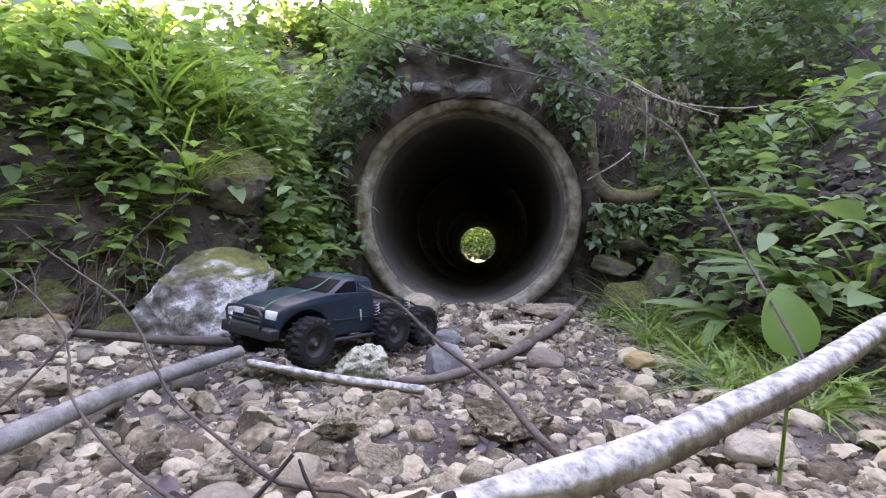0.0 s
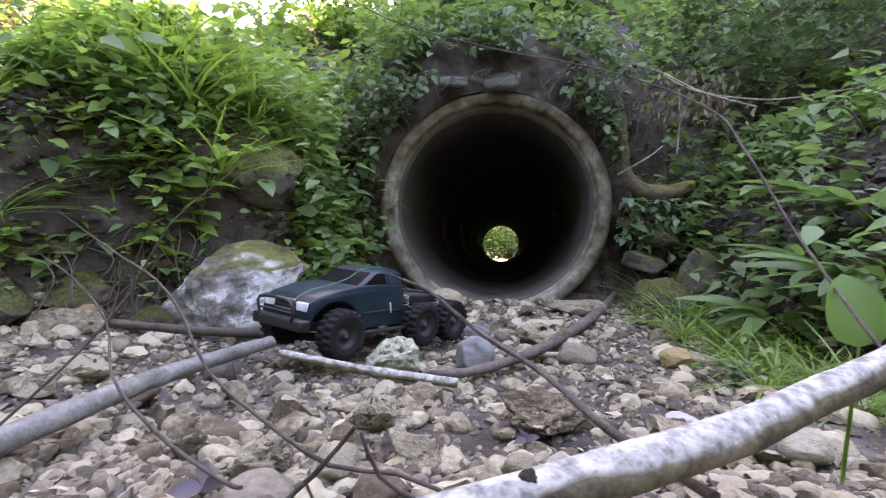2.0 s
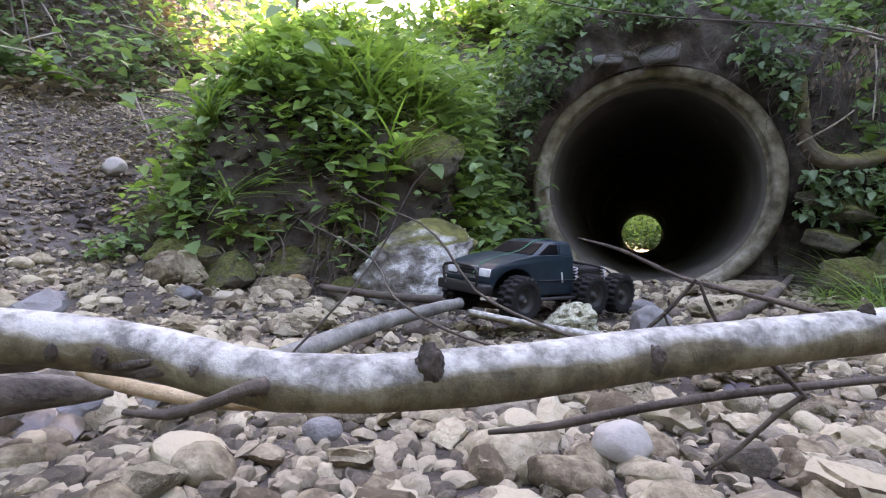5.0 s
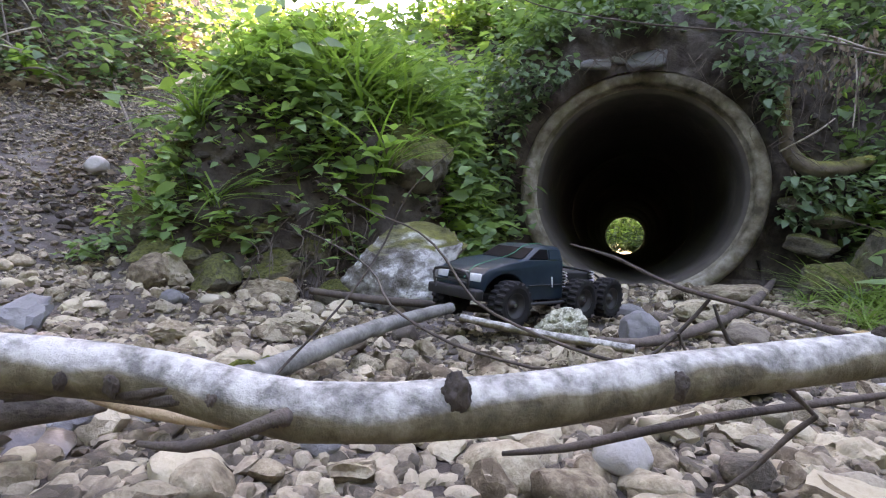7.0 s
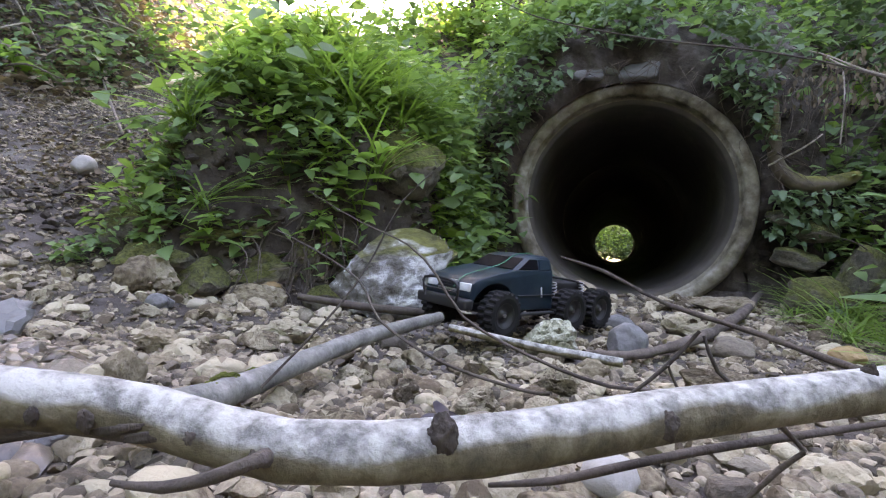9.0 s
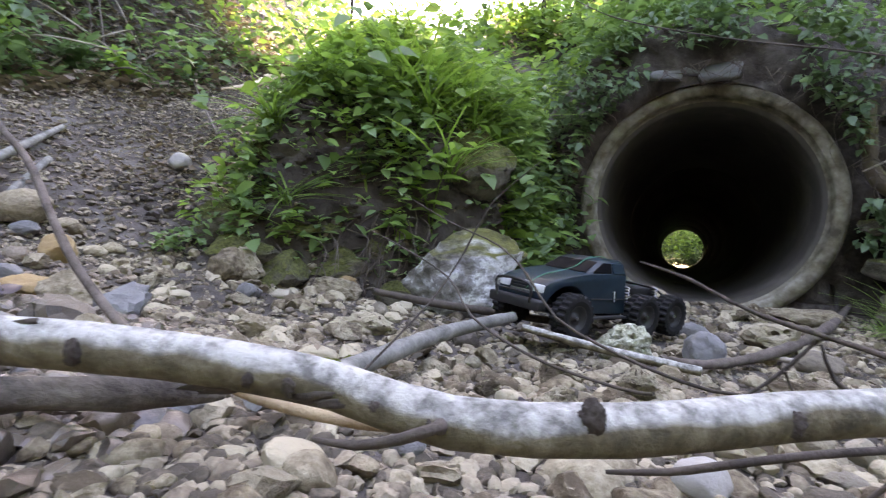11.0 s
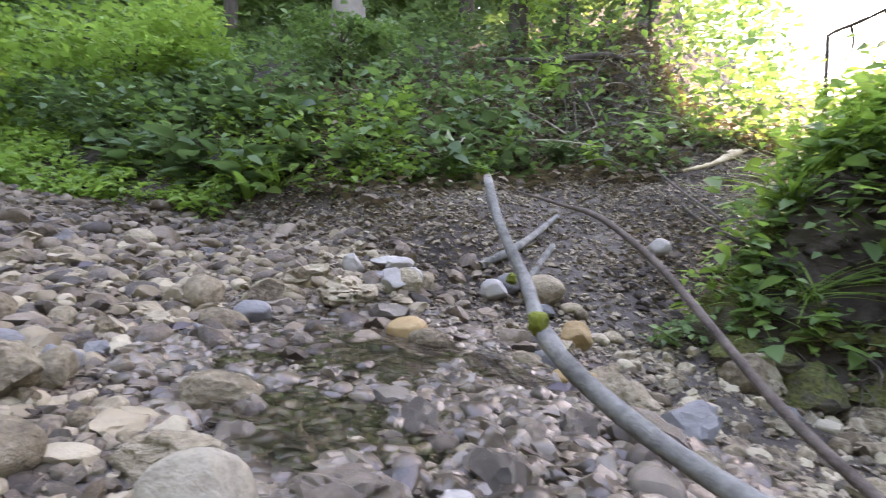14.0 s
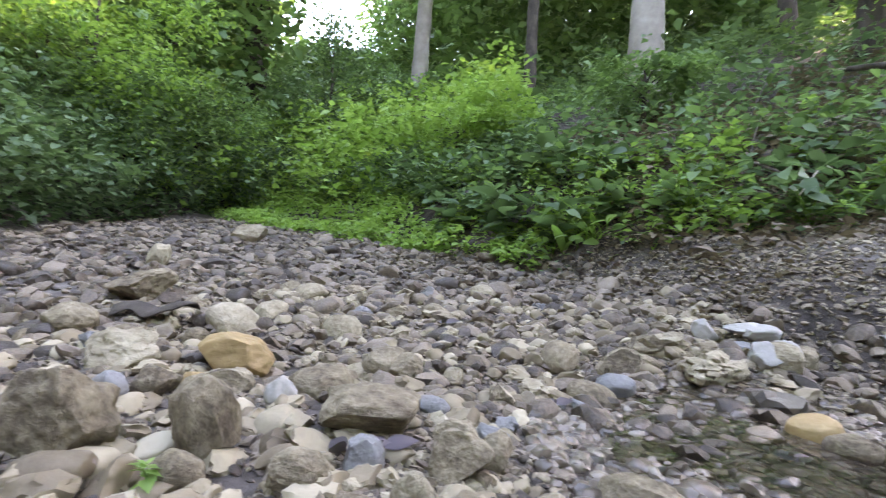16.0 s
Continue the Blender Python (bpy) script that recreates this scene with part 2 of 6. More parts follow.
def vnoise(x, y, f, seed=0):
    """Smooth value noise on arrays."""
    x, y = np.asarray(x, float) * f + 31.7 * seed, np.asarray(y, float) * f - 17.3 * seed
    i, j = np.floor(x), np.floor(y)
    u, v = x - i, y - j
    u, v = u * u * (3 - 2 * u), v * v * (3 - 2 * v)

    def h(a, b):
        s = np.sin(a * 127.1 + b * 311.7 + seed * 74.7) * 43758.5453
        return s - np.floor(s)
    return (h(i, j) * (1 - u) + h(i + 1, j) * u) * (1 - v) + (h(i, j + 1) * (1 - u) + h(i + 1, j + 1) * u) * v - 0.5


def sstep(a, b, x):
    t = np.clip((np.asarray(x, float) - a) / (b - a), 0, 1)
    return t * t * (3 - 2 * t)


def bank_distance(x, y):
    """Metres outside the bed's outline; negative on the bed."""
    x, y = np.asarray(x, float), np.asarray(y, float)
    best = np.full(np.broadcast(x, y).shape, 1e9)
    inside = np.zeros(best.shape, bool)
    for (ax, ay), (bx, by) in zip(TOE, TOE[1:] + TOE[:1]):
        ex, ey = bx - ax, by - ay
        t = np.clip(((x - ax) * ex + (y - ay) * ey) / (ex * ex + ey * ey), 0, 1)
        best = np.minimum(best, np.hypot(x - ax - t * ex, y - ay - t * ey))
        cross = ((ay > y) != (by > y)) & (x < ex * (y - ay) / (ey if ey else 1e-9) + ax)
        inside ^= cross
    return np.where(inside, -best, best)


def bed_z(x, y):
    """The stream bed: down to the pipe's mouth, up to the gravel bar and the forest."""
    along = np.interp(y, [-6.0, -3.2, -2.6, -2.15, -1.65, -1.17, 0.0], [0.40, 0.335, 0.27, 0.19, 0.115, 0.04, 0.0])
    side = np.interp(-x, [0.6, 1.3, 1.8, 2.2, 2.8], [0.0, 0.06, 0.13, 0.20, 0.22]) * np.interp(y, [-3.6, -2.9, -2.4, -2.0], [0.08, 0.25, 0.85, 1.0])
    return along + side + 0.14 * np.clip(-x - 2.0, 0, 6.0)


def ground_z(x, y):
    x, y = np.asarray(x, float), np.asarray(y, float)
    bed = bed_z(x, y)
    d0 = bank_distance(x, y)
    d = np.maximum(d0 + 0.10 * vnoise(x, y, 2.2, 3) * sstep(0.9, 1.6, np.abs(x)), 0)
    # how the bank climbs: headwall, planted bank, gully, forest edge, right bank
    wall = 1.16 * sstep(0.0, 0.16, d) + 0.62 * d
    planted = 0.52 * sstep(0.0, 0.28, d) + 0.63 * d
    gully = 0.10 * sstep(0.0, 0.5, d) + 0.34 * d
    forest = 0.22 * sstep(0.0, 0.9, d) + 0.50 * d
    right = 0.28 * sstep(0.0, 0.35, d) + 0.80 * d
    a = sstep(-0.72, -0.62, x) * (1 - sstep(0.92, 1.05, x)) * sstep(-0.15, 0.1, y)
    r = sstep(0.8, 1.0, x)
    g = 1 - sstep(-1.80, -1.55, x + 0.12 * np.clip(y + 1.4, 0, 2.4))
    f = 1 - sstep(-4.2, -3.4, x + 0.8 * np.clip(y - 0.4, 0, 8))
    rise = planted * (1 - g) + gully * g
    rise = rise * (1 - f) + forest * f
    rise = rise * (1 - r) + right * r
    rise = rise * (1 - a) + wall * a
    top = 2.25 + 3.2 * f + 0.9 * r
    rise = np.where(rise < top, rise, top + 0.10 * (rise - top))
    rise = rise + sstep(0.1, 0.6, d) * (0.16 * vnoise(x, y, 1.1, 5) + 0.07 * vnoise(x, y, 3.1, 6))
    z = bed + rise
    z = z + np.where(d0 < 0.05, 0.035 * vnoise(x, y, 3.0, 1) + 0.02 * vnoise(x, y, 9.0, 2), 0) * sstep(0.0, -0.6, y)
    far = sstep(10.4, 12.0, y) * (1 - sstep(8, 20, np.abs(x)))
    z = z * (1 - far) + (-1.35 + 0.07 * np.maximum(y - 13, 0)) * far
    return z + 0.02 * vnoise(x, y, 6.0, 8) * sstep(0, .3, d)
# ---------- end of terrain ----------


def mesh_from(name, verts, faces, material, smooth=True):
    me = bpy.data.meshes.new(name)
    verts, faces = np.asarray(verts, np.float32), np.asarray(faces, np.int32)
    k = faces.shape[1]
    me.vertices.add(len(verts)); me.vertices.foreach_set("co", verts.ravel())
    me.loops.add(faces.size); me.loops.foreach_set("vertex_index", faces.ravel())
    me.polygons.add(len(faces)); me.polygons.foreach_set("loop_start", np.arange(0, faces.size, k, dtype=np.int32))
    me.polygons.foreach_set("use_smooth", np.full(len(faces), smooth))
    me.update(calc_edges=True)
    me.materials.append(material)
    return me


def crisp(me, degrees=24):
    """Keep the broken edges of stones sharp."""
    me.set_sharp_from_angle(angle=radians(degrees))
    return me


def bm_mesh(name, bm, material, smooth=True):
    me = bpy.data.meshes.new(name)
    for f in bm.faces:
        f.smooth = smooth
    bm.to_mesh(me); bm.free()
    me.materials.append(material)
    return me


def part(name, data, parent, label="", m=None):
    ob = new(name, data)
    ob.parent = parent
    if m is not None:
        ob.matrix_basis = m
    if label:
        ob["label"] = label
    return ob


# ground: one sheet, fine by the stream, coarse towards the horizon
def axis(lo, hi, fine, far):
    c = list(np.arange(lo, hi, fine))
    s, v = fine, hi
    while v < far:
        c.append(v); s *= 1.13; v += s
    c.append(far)
    s, v, left = fine, lo, []
    while v > -far:
        s *= 1.13; v -= s; left.append(max(v, -far))
    return np.array(left[::-1] + c)


gx, gy = axis(-3.4, 1.9, 0.035, 160), axis(-3.6, 1.3, 0.035, 160)
GX, GY = np.meshgrid(gx, gy, indexing="ij")
GZ = ground_z(GX, GY)
idx = np.arange(GX.size).reshape(GX.shape)
quads = np.stack([idx[:-1, :-1], idx[1:, :-1], idx[1:, 1:], idx[:-1, 1:]], -1).reshape(-1, 4)
V = np.stack([GX.ravel(), GY.ravel(), GZ.ravel()], 1)
PT = math.tan(radians(6.35))
axis_r = np.hypot(V[:, 0] - math.tan(radians(1.35)) * V[:, 1], V[:, 2] - (0.5 - PT * V[:, 1]))
hole = (axis_r < 0.585) & (V[:, 1] > 0.0) & (V[:, 1] < 13.0)
quads = quads[~hole[quads].any(1)]
tagged(new("ground", mesh_from("ground", V, quads, M_SOIL)), "brown stony soil of a wooded stream ravine", "ground", kind="structure")

# ---------- shapes ----------
def lathe(profile, n=64):
    """Rings round +y from (radius, y) pairs."""
    vs, fs = [], []
    for r, y in profile:
        for k in range(n):
            a = 2 * math.pi * k / n
            vs.append((r * math.cos(a), y, r * math.sin(a)))
    for i in range(len(profile) - 1):
        for k in range(n):
            q = (k + 1) % n
            fs.append((i * n + k, i * n + q, (i + 1) * n + q, (i + 1) * n + k))
    return vs, fs


def tube(points, radii, n=10, wob=0.0, seed=0, caps=True):
    """A tapered, uneven stem through points."""
    rng = np.random.RandomState(seed)
    P = [Vector(p) for p in points]
    # resample smoothly
    Q, RR = [], []
    for i in range(len(P) - 1):
        p0, p1, p2, p3 = P[max(i - 1, 0)], P[i], P[i + 1], P[min(i + 2, len(P) - 1)]
        m = max(2, int((p2 - p1).length / 0.03)) if wob else 4
        m = min(m, 14)
        for k in range(m):
            t = k / m
            q = 0.5 * ((2 * p1) + (p2 - p0) * t + (2 * p0 - 5 * p1 + 4 * p2 - p3) * t * t + (3 * p1 - p0 - 3 * p2 + p3) * t ** 3)
            Q.append(q); RR.append(radii[i] * (1 - t) + radii[i + 1] * t)
    Q.append(P[-1]); RR.append(radii[-1])
    vs, fs = [], []
    up = Vector((0.13, 0.29, 0.95)).normalized()
    for i, (q, r) in enumerate(zip(Q, RR)):
        d = (Q[min(i + 1, len(Q) - 1)] - Q[max(i - 1, 0)]).normalized()
        a = d.cross(up)
        a = a.normalized() if a.length > 0.05 else d.cross(Vector((1, 0, 0))).normalized()
        b = d.cross(a)
        rr = r * (1 + wob * 0.6 * rng.randn())
        for k in range(n):
            t = 2 * math.pi * k / n
            s = rr * (1 + wob * 0.5 * rng.randn())
            vs.append(q + a * (math.cos(t) * s) + b * (math.sin(t) * s))
    for i in range(len(Q) - 1):
        for k in range(n):
            k2 = (k + 1) % n
            fs.append((i * n + k, i * n + k2, (i + 1) * n + k2, (i + 1) * n + k))
    if caps:
        for i, q in ((0, Q[0]), (len(Q) - 1, Q[-1])):
            c = len(vs); vs.append(q)
            for k in range(n):
                k2 = (k + 1) % n
                fs.append((i * n + k, i * n + k2, c, c))
    return [tuple(v) for v in vs], fs


def join(pieces):
    vs, fs = [], []
    for v, f in pieces:
        o = len(vs)
        vs += list(v); fs += [tuple(i + o for i in q) for q in f]
    return vs, fs


def clean_quads(name, vf, material, smooth=True):
    """Mesh from quads that may be triangles with a doubled last corner."""
    me = bpy.data.meshes.new(name)
    me.from_pydata([tuple(v) for v in vf[0]], [], [q[:3] if len(q) == 4 and q[2] == q[3] else q for q in vf[1]])
    me.polygons.foreach_set("use_smooth", np.full(len(me.polygons), smooth))
    me.update()
    me.materials.append(material)
    return me


def rock(seed, sub=3, rough=0.3, angular=0.5, pits=0.0):
    """Verts (unit size) and triangles of a worn stone."""
    bm = bmesh.new()
    bmesh.ops.create_icosphere(bm, subdivisions=sub, radius=1.0)
    rng = np.random.RandomState(seed)
    v = np.array([p.co[:] for p in bm.verts])
    f = np.array([[q.index for q in t.verts] for t in bm.faces])
    bm.free()
    # cut facets
    for _ in range(int(4 + 8 * angular)):
        n = rng.randn(3); n /= np.linalg.norm(n)
        h = 0.50 + 0.36 * rng.rand() if angular > 0.6 else 0.62 + 0.3 * rng.rand()
        s = v @ n
        v = v - np.outer(np.maximum(s - h, 0) * min(0.97, 0.6 + 0.4 * angular), n)
    off = rng.rand(3) * 50
    for i, p in enumerate(v):
        q = Vector(p * 1.3 + off)
        k = 1 + rough * 0.55 * noise.noise(q) + rough * 0.3 * noise.noise(q * 2.3)
        if sub > 2:
            k += rough * 0.16 * noise.noise(q * 5.1)
        if pits:
            k -= pits * max(0, noise.noise(q * 3.7) - 0.12)
        v[i] = p * k
    v /= np.abs(v).max(0)
    return v, f


# leaf outlines: half widths along the midrib, with a fold and a droop
def leaf_shape(n=5, width=0.42, tip=1.0, fold=0.25, droop=0.25):
    vs, fs = [], []
    for i in range(n + 1):
        t = i / n
        w = width * (math.sin(math.pi * min(1, t ** 0.75)) ** tip) * 0.5 if 0 < i < n else 0.006
        z = -droop * t * t
        vs += [(-w, t, z + fold * w), (0, t, z), (w, t, z + fold * w)]
    for i in range(n):
        a = 3 * i
        fs += [(a, a + 1, a + 4, a + 3), (a + 1, a + 2, a + 5, a + 4)]
    return np.array(vs), np.array(fs)


LEAF5, LEAF3 = leaf_shape(5, 0.56), leaf_shape(3, 0.62)
LEAF2 = (np.array([(0, 0, 0), (-0.27, 0.45, 0.06), (0, 0.5, -0.03), (0.27, 0.45, 0.06), (0, 1, -0.16)]), np.array([(0, 2, 1, 1), (0, 3, 2, 2), (1, 2, 4, 4), (2, 3, 4, 4)]))
BLADE = leaf_shape(9, 0.036, 0.4, 0.3, 1.25)
STRAP = leaf_shape(9, 0.2, 0.45, 0.35, 0.55)


def scatter(tmpl, pos, size, yaw, pitch, roll):
    """Copies of a small template as arrays: positions, sizes, heading, tilt up, roll about the midrib."""
    tv, tf = tmpl
    n, k = len(pos), len(tv)
    cy, sy, cp, sp, cr, sr = np.cos(yaw), np.sin(yaw), np.cos(pitch), np.sin(pitch), np.cos(roll), np.sin(roll)
    x, y, z = (tv[None, :, i] * np.asarray(size)[:, None] for i in range(3))
    x, z = x * cr[:, None] + z * sr[:, None], -x * sr[:, None] + z * cr[:, None]
    y, z = y * cp[:, None] - z * sp[:, None], y * sp[:, None] + z * cp[:, None]
    x, y = x * cy[:, None] - y * sy[:, None], x * sy[:, None] + y * cy[:, None]
    V = np.stack([x, y, z], -1) + np.asarray(pos)[:, None, :]
    F = (tf[None] + (np.arange(n) * k)[:, None, None]).reshape(-1, tf.shape[1])
    return V.reshape(-1, 3), F


def quad_mesh(name, V, F, material):
    """Quads, some of them triangles with a doubled corner."""
    tri = F[:, 2] == F[:, 3]
    if tri.all():
        return mesh_from(name, V, F[:, :3], material)
    if not tri.any():
        return mesh_from(name, V, F, material)
    return clean_quads(name, (V.tolist(), F.tolist()), material)


def on_ground(x, y, lift=0.0):
    return Vector((x, y, float(ground_z(x, y)) + lift))


# ---------- the culvert ----------
culvert = tagged(new("culvert_pipe"), "weathered grey concrete culvert pipe, set in the bank", "pipe", kind="structure")
culvert.matrix_world = pose(0, 0, 0.0, -6.35, 0, -1.35)
L1, NSEC = 2.06, 6
for k in range(NSEC):
    y0, y1 = k * L1, (k + 1) * L1 - 0.02
    prof = [(0.61, y1), (0.61, y0 + 0.03), (0.595, y0 + 0.006), (0.58, y0), (0.548, y0 + 0.002), (0.54, y0 + 0.012), (0.536, y0 + 0.05), (0.525, y0 + 0.058), (0.51, y0 + 0.06), (0.50, y0 + 0.075), (0.50, y0 + 0.5),
            (0.50, y0 + 1.0), (0.50, y0 + 1.5), (0.50, y1 - 0.02), (0.512, y1)]
    if k:
        prof = [(0.61, y1), (0.61, y0), (0.506, y0), (0.50, y0 + 0.012), (0.50, y0 + 1.0), (0.50, y1 - 0.012), (0.506, y1)]
    vs, fs = lathe(prof, 96)
    rng = np.random.RandomState(k)
    vs = [(x * (1 + (0.010 if 0.53 < math.hypot(x, z) < 0.6 and y < y0 + 0.03 else 0.003) * noise.noise(Vector((x * 9, y * 9, z * 9 + k)))), y + (0.012 * noise.noise(Vector((x * 7, 3.1, z * 7))) if y < y0 + 0.04 else 0), z) for x, y, z in vs]
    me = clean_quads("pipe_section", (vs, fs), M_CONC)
    me.materials.append(M_BORE)
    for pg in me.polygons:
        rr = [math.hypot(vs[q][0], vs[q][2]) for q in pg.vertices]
        # the inner bore takes the darker concrete
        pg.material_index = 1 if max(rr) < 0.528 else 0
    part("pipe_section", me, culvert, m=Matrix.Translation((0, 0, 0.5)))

nr, na = 9, 120
hv = []
for i in range(nr):
    for k in range(na):
        a, q = 2 * math.pi * k / na, 0.597 + 0.045 * i
        x, z = q * math.cos(a), 0.5 + q * math.sin(a)
        hv.append((x, 0.12 + 0.30 * (q - 0.6) * (0.3 if z < 1.0 else 1.0) + min(1, i / 2) * (0.16 * noise.noise(Vector((x * 3, 1.7, z * 3))) + 0.06 * noise.noise(Vector((x * 11, 4.7, z * 11)))), z))
hf = [(i * na + k, i * na + (k + 1) % na, (i + 1) * na + (k + 1) % na, (i + 1) * na + k) for i in range(nr - 1) for k in range(na)]
# a washed-out hollow beside the pipe
hf = [q for q in hf if all(((hv[w][0] - 0.82) / 0.17) ** 2 + ((hv[w][2] - 0.82) / 0.21) ** 2 > 1 for w in q)]
tagged(new("headwall", mesh_from("headwall", hv, hf, M_SOIL)), "dark earth face round the pipe's mouth", "bank", kind="structure")
for k, (x, y, z, sx, sz) in enumerate(((-0.73, 0.0, 0.20, 0.24, 0.10), (-0.76, 0.03, 0.31, 0.20, 0.09), (-0.74, 0.05, 0.42, 0.24, 0.09), (-0.80, 0.02, 0.53, 0.22, 0.10), (-0.70, 0.08, 0.66, 0.18, 0.09), (0.76, -0.02, 0.22, 0.22, 0.12), (0.84, 0.0, 0.35, 0.20, 0.12), (0.72, 0.04, 0.42, 0.14, 0.09))):
    v, f = rock(950 + k, 3, 0.3, 1.0)
    ob = tagged(new("wall_stone", mesh_from("wall_stone", v, f, M_MOSSROCK)), "dark flat stone bedded in the bank beside the pipe", "stone", "bedded stones by the pipe")
    ob.matrix_world = pose(x, y, z, 0, 6 * (k % 3 - 1), 10 * (k % 4)) @ Matrix.Diagonal((sx / 2, 0.09, sz / 2, 1))

# broken cement slabs on the crown of the pipe
for sx, sy, w, d, th, rz, tilt in ((-0.22, 0.07, 0.15, 0.16, 0.035, 10, 24), (0.04, 0.12, 0.20, 0.20, 0.04, -15, 30), (-0.10, 0.17, 0.13, 0.14, 0.03, 30, 34), (0.13, 0.24, 0.12, 0.12, 0.03, -35, 36), (-0.12, 0.30, 0.09, 0.10, 0.03, 15, 30)):
    bm = bmesh.new()
    bmesh.ops.create_cube(bm, size=1)
    rs = random.Random(int(1000 + sx * 100))
    for v in bm.verts:
        v.co = Vector((v.co.x * w * rs.uniform(0.7, 1.1), v.co.y * d * rs.uniform(0.7, 1.1), v.co.z * th * rs.uniform(0.8, 1.2)))
    bmesh.ops.bevel(bm, geom=bm.edges[:], offset=0.006, segments=2, affect="EDGES")
    ob = tagged(new("cement_slab", bm_mesh("cement_slab", bm, M_SLAB)), "broken grey cement slab lying above the pipe", "slab", "slabs over the pipe")
    ob.matrix_world = Matrix.Translation((sx, sy, 1.125 + 0.42 * (sy - 0.05))) @ pose(0, 0, 0, tilt, 0, rz)

# ---------- stones ----------
KEEP = []  # ground taken by the large stones


def stone(name, label, x, y, size, seed, material, rz=0, tilt=(0, 0), sink=0.35, rough=0.3, angular=0.6, pits=0.0, sub=4, z=None, category="stone", group=""):
    v, f = rock(seed, sub, rough, angular, pits)
    ob = tagged(new(name, crisp(mesh_from(name, v, f, material), 32)), label, category, group)
    h = size[2] / 2
    KEEP.append((x, y, 0.38 * max(size[0], size[1])))
    zz = float(ground_z(x, y)) + h * (1 - 2 * sink) if z is None else z
    ob.matrix_world = pose(x, y, zz, tilt[0], tilt[1], rz) @ Matrix.Diagonal((size[0] / 2, size[1] / 2, size[2] / 2, 1))
    return ob

stone("mossy_boulder", "large grey boulder with white lichen and moss on top", -0.885, -1.08, (0.56, 0.42, 0.40), 41, M_BOULDER, 12, (0, -8), 0.18, 0.36, 0.95, 0.1, sub=5, category="boulder")
stone("moss_boulder", "moss-covered boulder set in the planted bank", -0.994, -0.666, (0.416, 0.34, 0.346), 42, M_MOSSROCK, -20, (0, 10), 0.30, 0.35, 0.9, sub=5, z=0.659, category="boulder")
outcrop = tagged(new("mossy_outcrop"), "dark mossy rock outcrop at the foot of the bank", "rock")
outcrop.matrix_world = pose(-1.42, -1.20, float(ground_z(-1.40, -1.36)) + 0.02, 0, 0, 36) @ Matrix.Scale(0.85, 4)
for k, (dx, dy, dz, sx, sy, sz, rz, ry) in enumerate(((-0.22, 0.04, 0.08, 0.36, 0.30, 0.26, 10, 5), (0.06, 0.02, 0.05, 0.40, 0.32, 0.22, -12, -4), (0.30, 0.06, 0.09, 0.30, 0.28, 0.26, 25, 6), (-0.05, 0.10, 0.24, 0.46, 0.30, 0.18, 5, -6), (0.22, 0.14, 0.28, 0.30, 0.26, 0.16, -20, 4))):
    v, f = rock(430 + k, 4, 0.45, 0.9, 0.2)
    part("rock_ledge", crisp(mesh_from("rock_ledge", v, f, M_MOSSROCK), 32), outcrop, "", pose(dx, dy, dz, 0, ry, rz) @ Matrix.Diagonal((sx / 2, sy / 2, sz / 2, 1)))
stone("flat_rock", "pale flat rock in the bank's foot", -1.309, -1.279, (0.271, 0.175, 0.127), 44, M_STONE, 5, (0, 0), 0.35, 0.4, 0.8, 0.2)
stone("small_moss_rock", "small rock with yellow-green moss", -1.087, -1.150, (0.171, 0.137, 0.137), 45, M_MOSSROCK, 40, sink=0.3)
stone("lichen_stone", "pitted pale green limestone beside the truck", -0.239, -1.435, (0.158, 0.132, 0.138), 47, M_LIME_MOSS, 30, (5, 5), 0.16, 0.40, 0.8, 0.35, sub=5)
stone("grey_oval_stone", "smooth grey oval stone in front of the pipe", -0.222, -0.410, (0.180, 0.135, 0.108), 48, M_PEBBLE, 15, sink=0.25, rough=0.12, angular=0.2)
stone("lip_rock", "pale rough rock at the pipe's lip", 0.388, -0.336, (0.277, 0.152, 0.116), 49, M_STONE, -8, sink=0.25, angular=0.9)
stone("grey_stone", "grey rounded stone on the stony stream bed", -0.063, -0.897, (0.121, 0.101, 0.081), 50, M_DARKSTONE, 20, rough=0.15, angular=0.3)
stone("tan_block", "tan blocky limestone before the pipe", 0.183, -0.947, (0.206, 0.154, 0.123), 51, M_STONE, -10, (0, 6), 0.2, 0.3, 1.0, 0.3)
stone("grey_stone", "grey pitted stone beside the lichen stone", -0.048, -1.305, (0.117, 0.106, 0.122), 52, M_DARKSTONE, 0, (0, -10), 0.2, 0.25, 0.6)
stone("rough_limestone", "large rough pitted limestone on the stony stream bed", 0.079, -1.864, (0.178, 0.125, 0.094), 53, M_STONE, -12, sink=0.2, rough=0.5, angular=0.9, pits=0.6, sub=5)
stone("rough_limestone", "rough pitted pale limestone on the stony stream bed", -0.206, -1.907, (0.103, 0.088, 0.083), 54, M_STONE, 30, sink=0.15, rough=0.45, angular=0.8, pits=0.5)
stone("rough_limestone", "angular pale limestone cobble on the stony stream bed", -0.111, -2.025, (0.100, 0.075, 0.060), 55, M_STONE, -20, sink=0.2, rough=0.45, angular=0.9, pits=0.4)
stone("rough_limestone", "knobbly pale cobble on the stony stream bed", -0.311, -2.093, (0.087, 0.069, 0.062), 56, M_STONE, 15, sink=0.15, rough=0.45, pits=0.5)
stone("smooth_cobble", "pale grey cobble on the stony stream bed", -0.207, -2.094, (0.078, 0.063, 0.059), 57, M_STONE, 60, sink=0.15, rough=0.25, angular=0.5)
stone("smooth_cobble", "tan rounded cobble beside the log", 0.452, -1.961, (0.075, 0.065, 0.055), 58, M_PEBBLE, 0, sink=0.12, rough=0.12, angular=0.2)
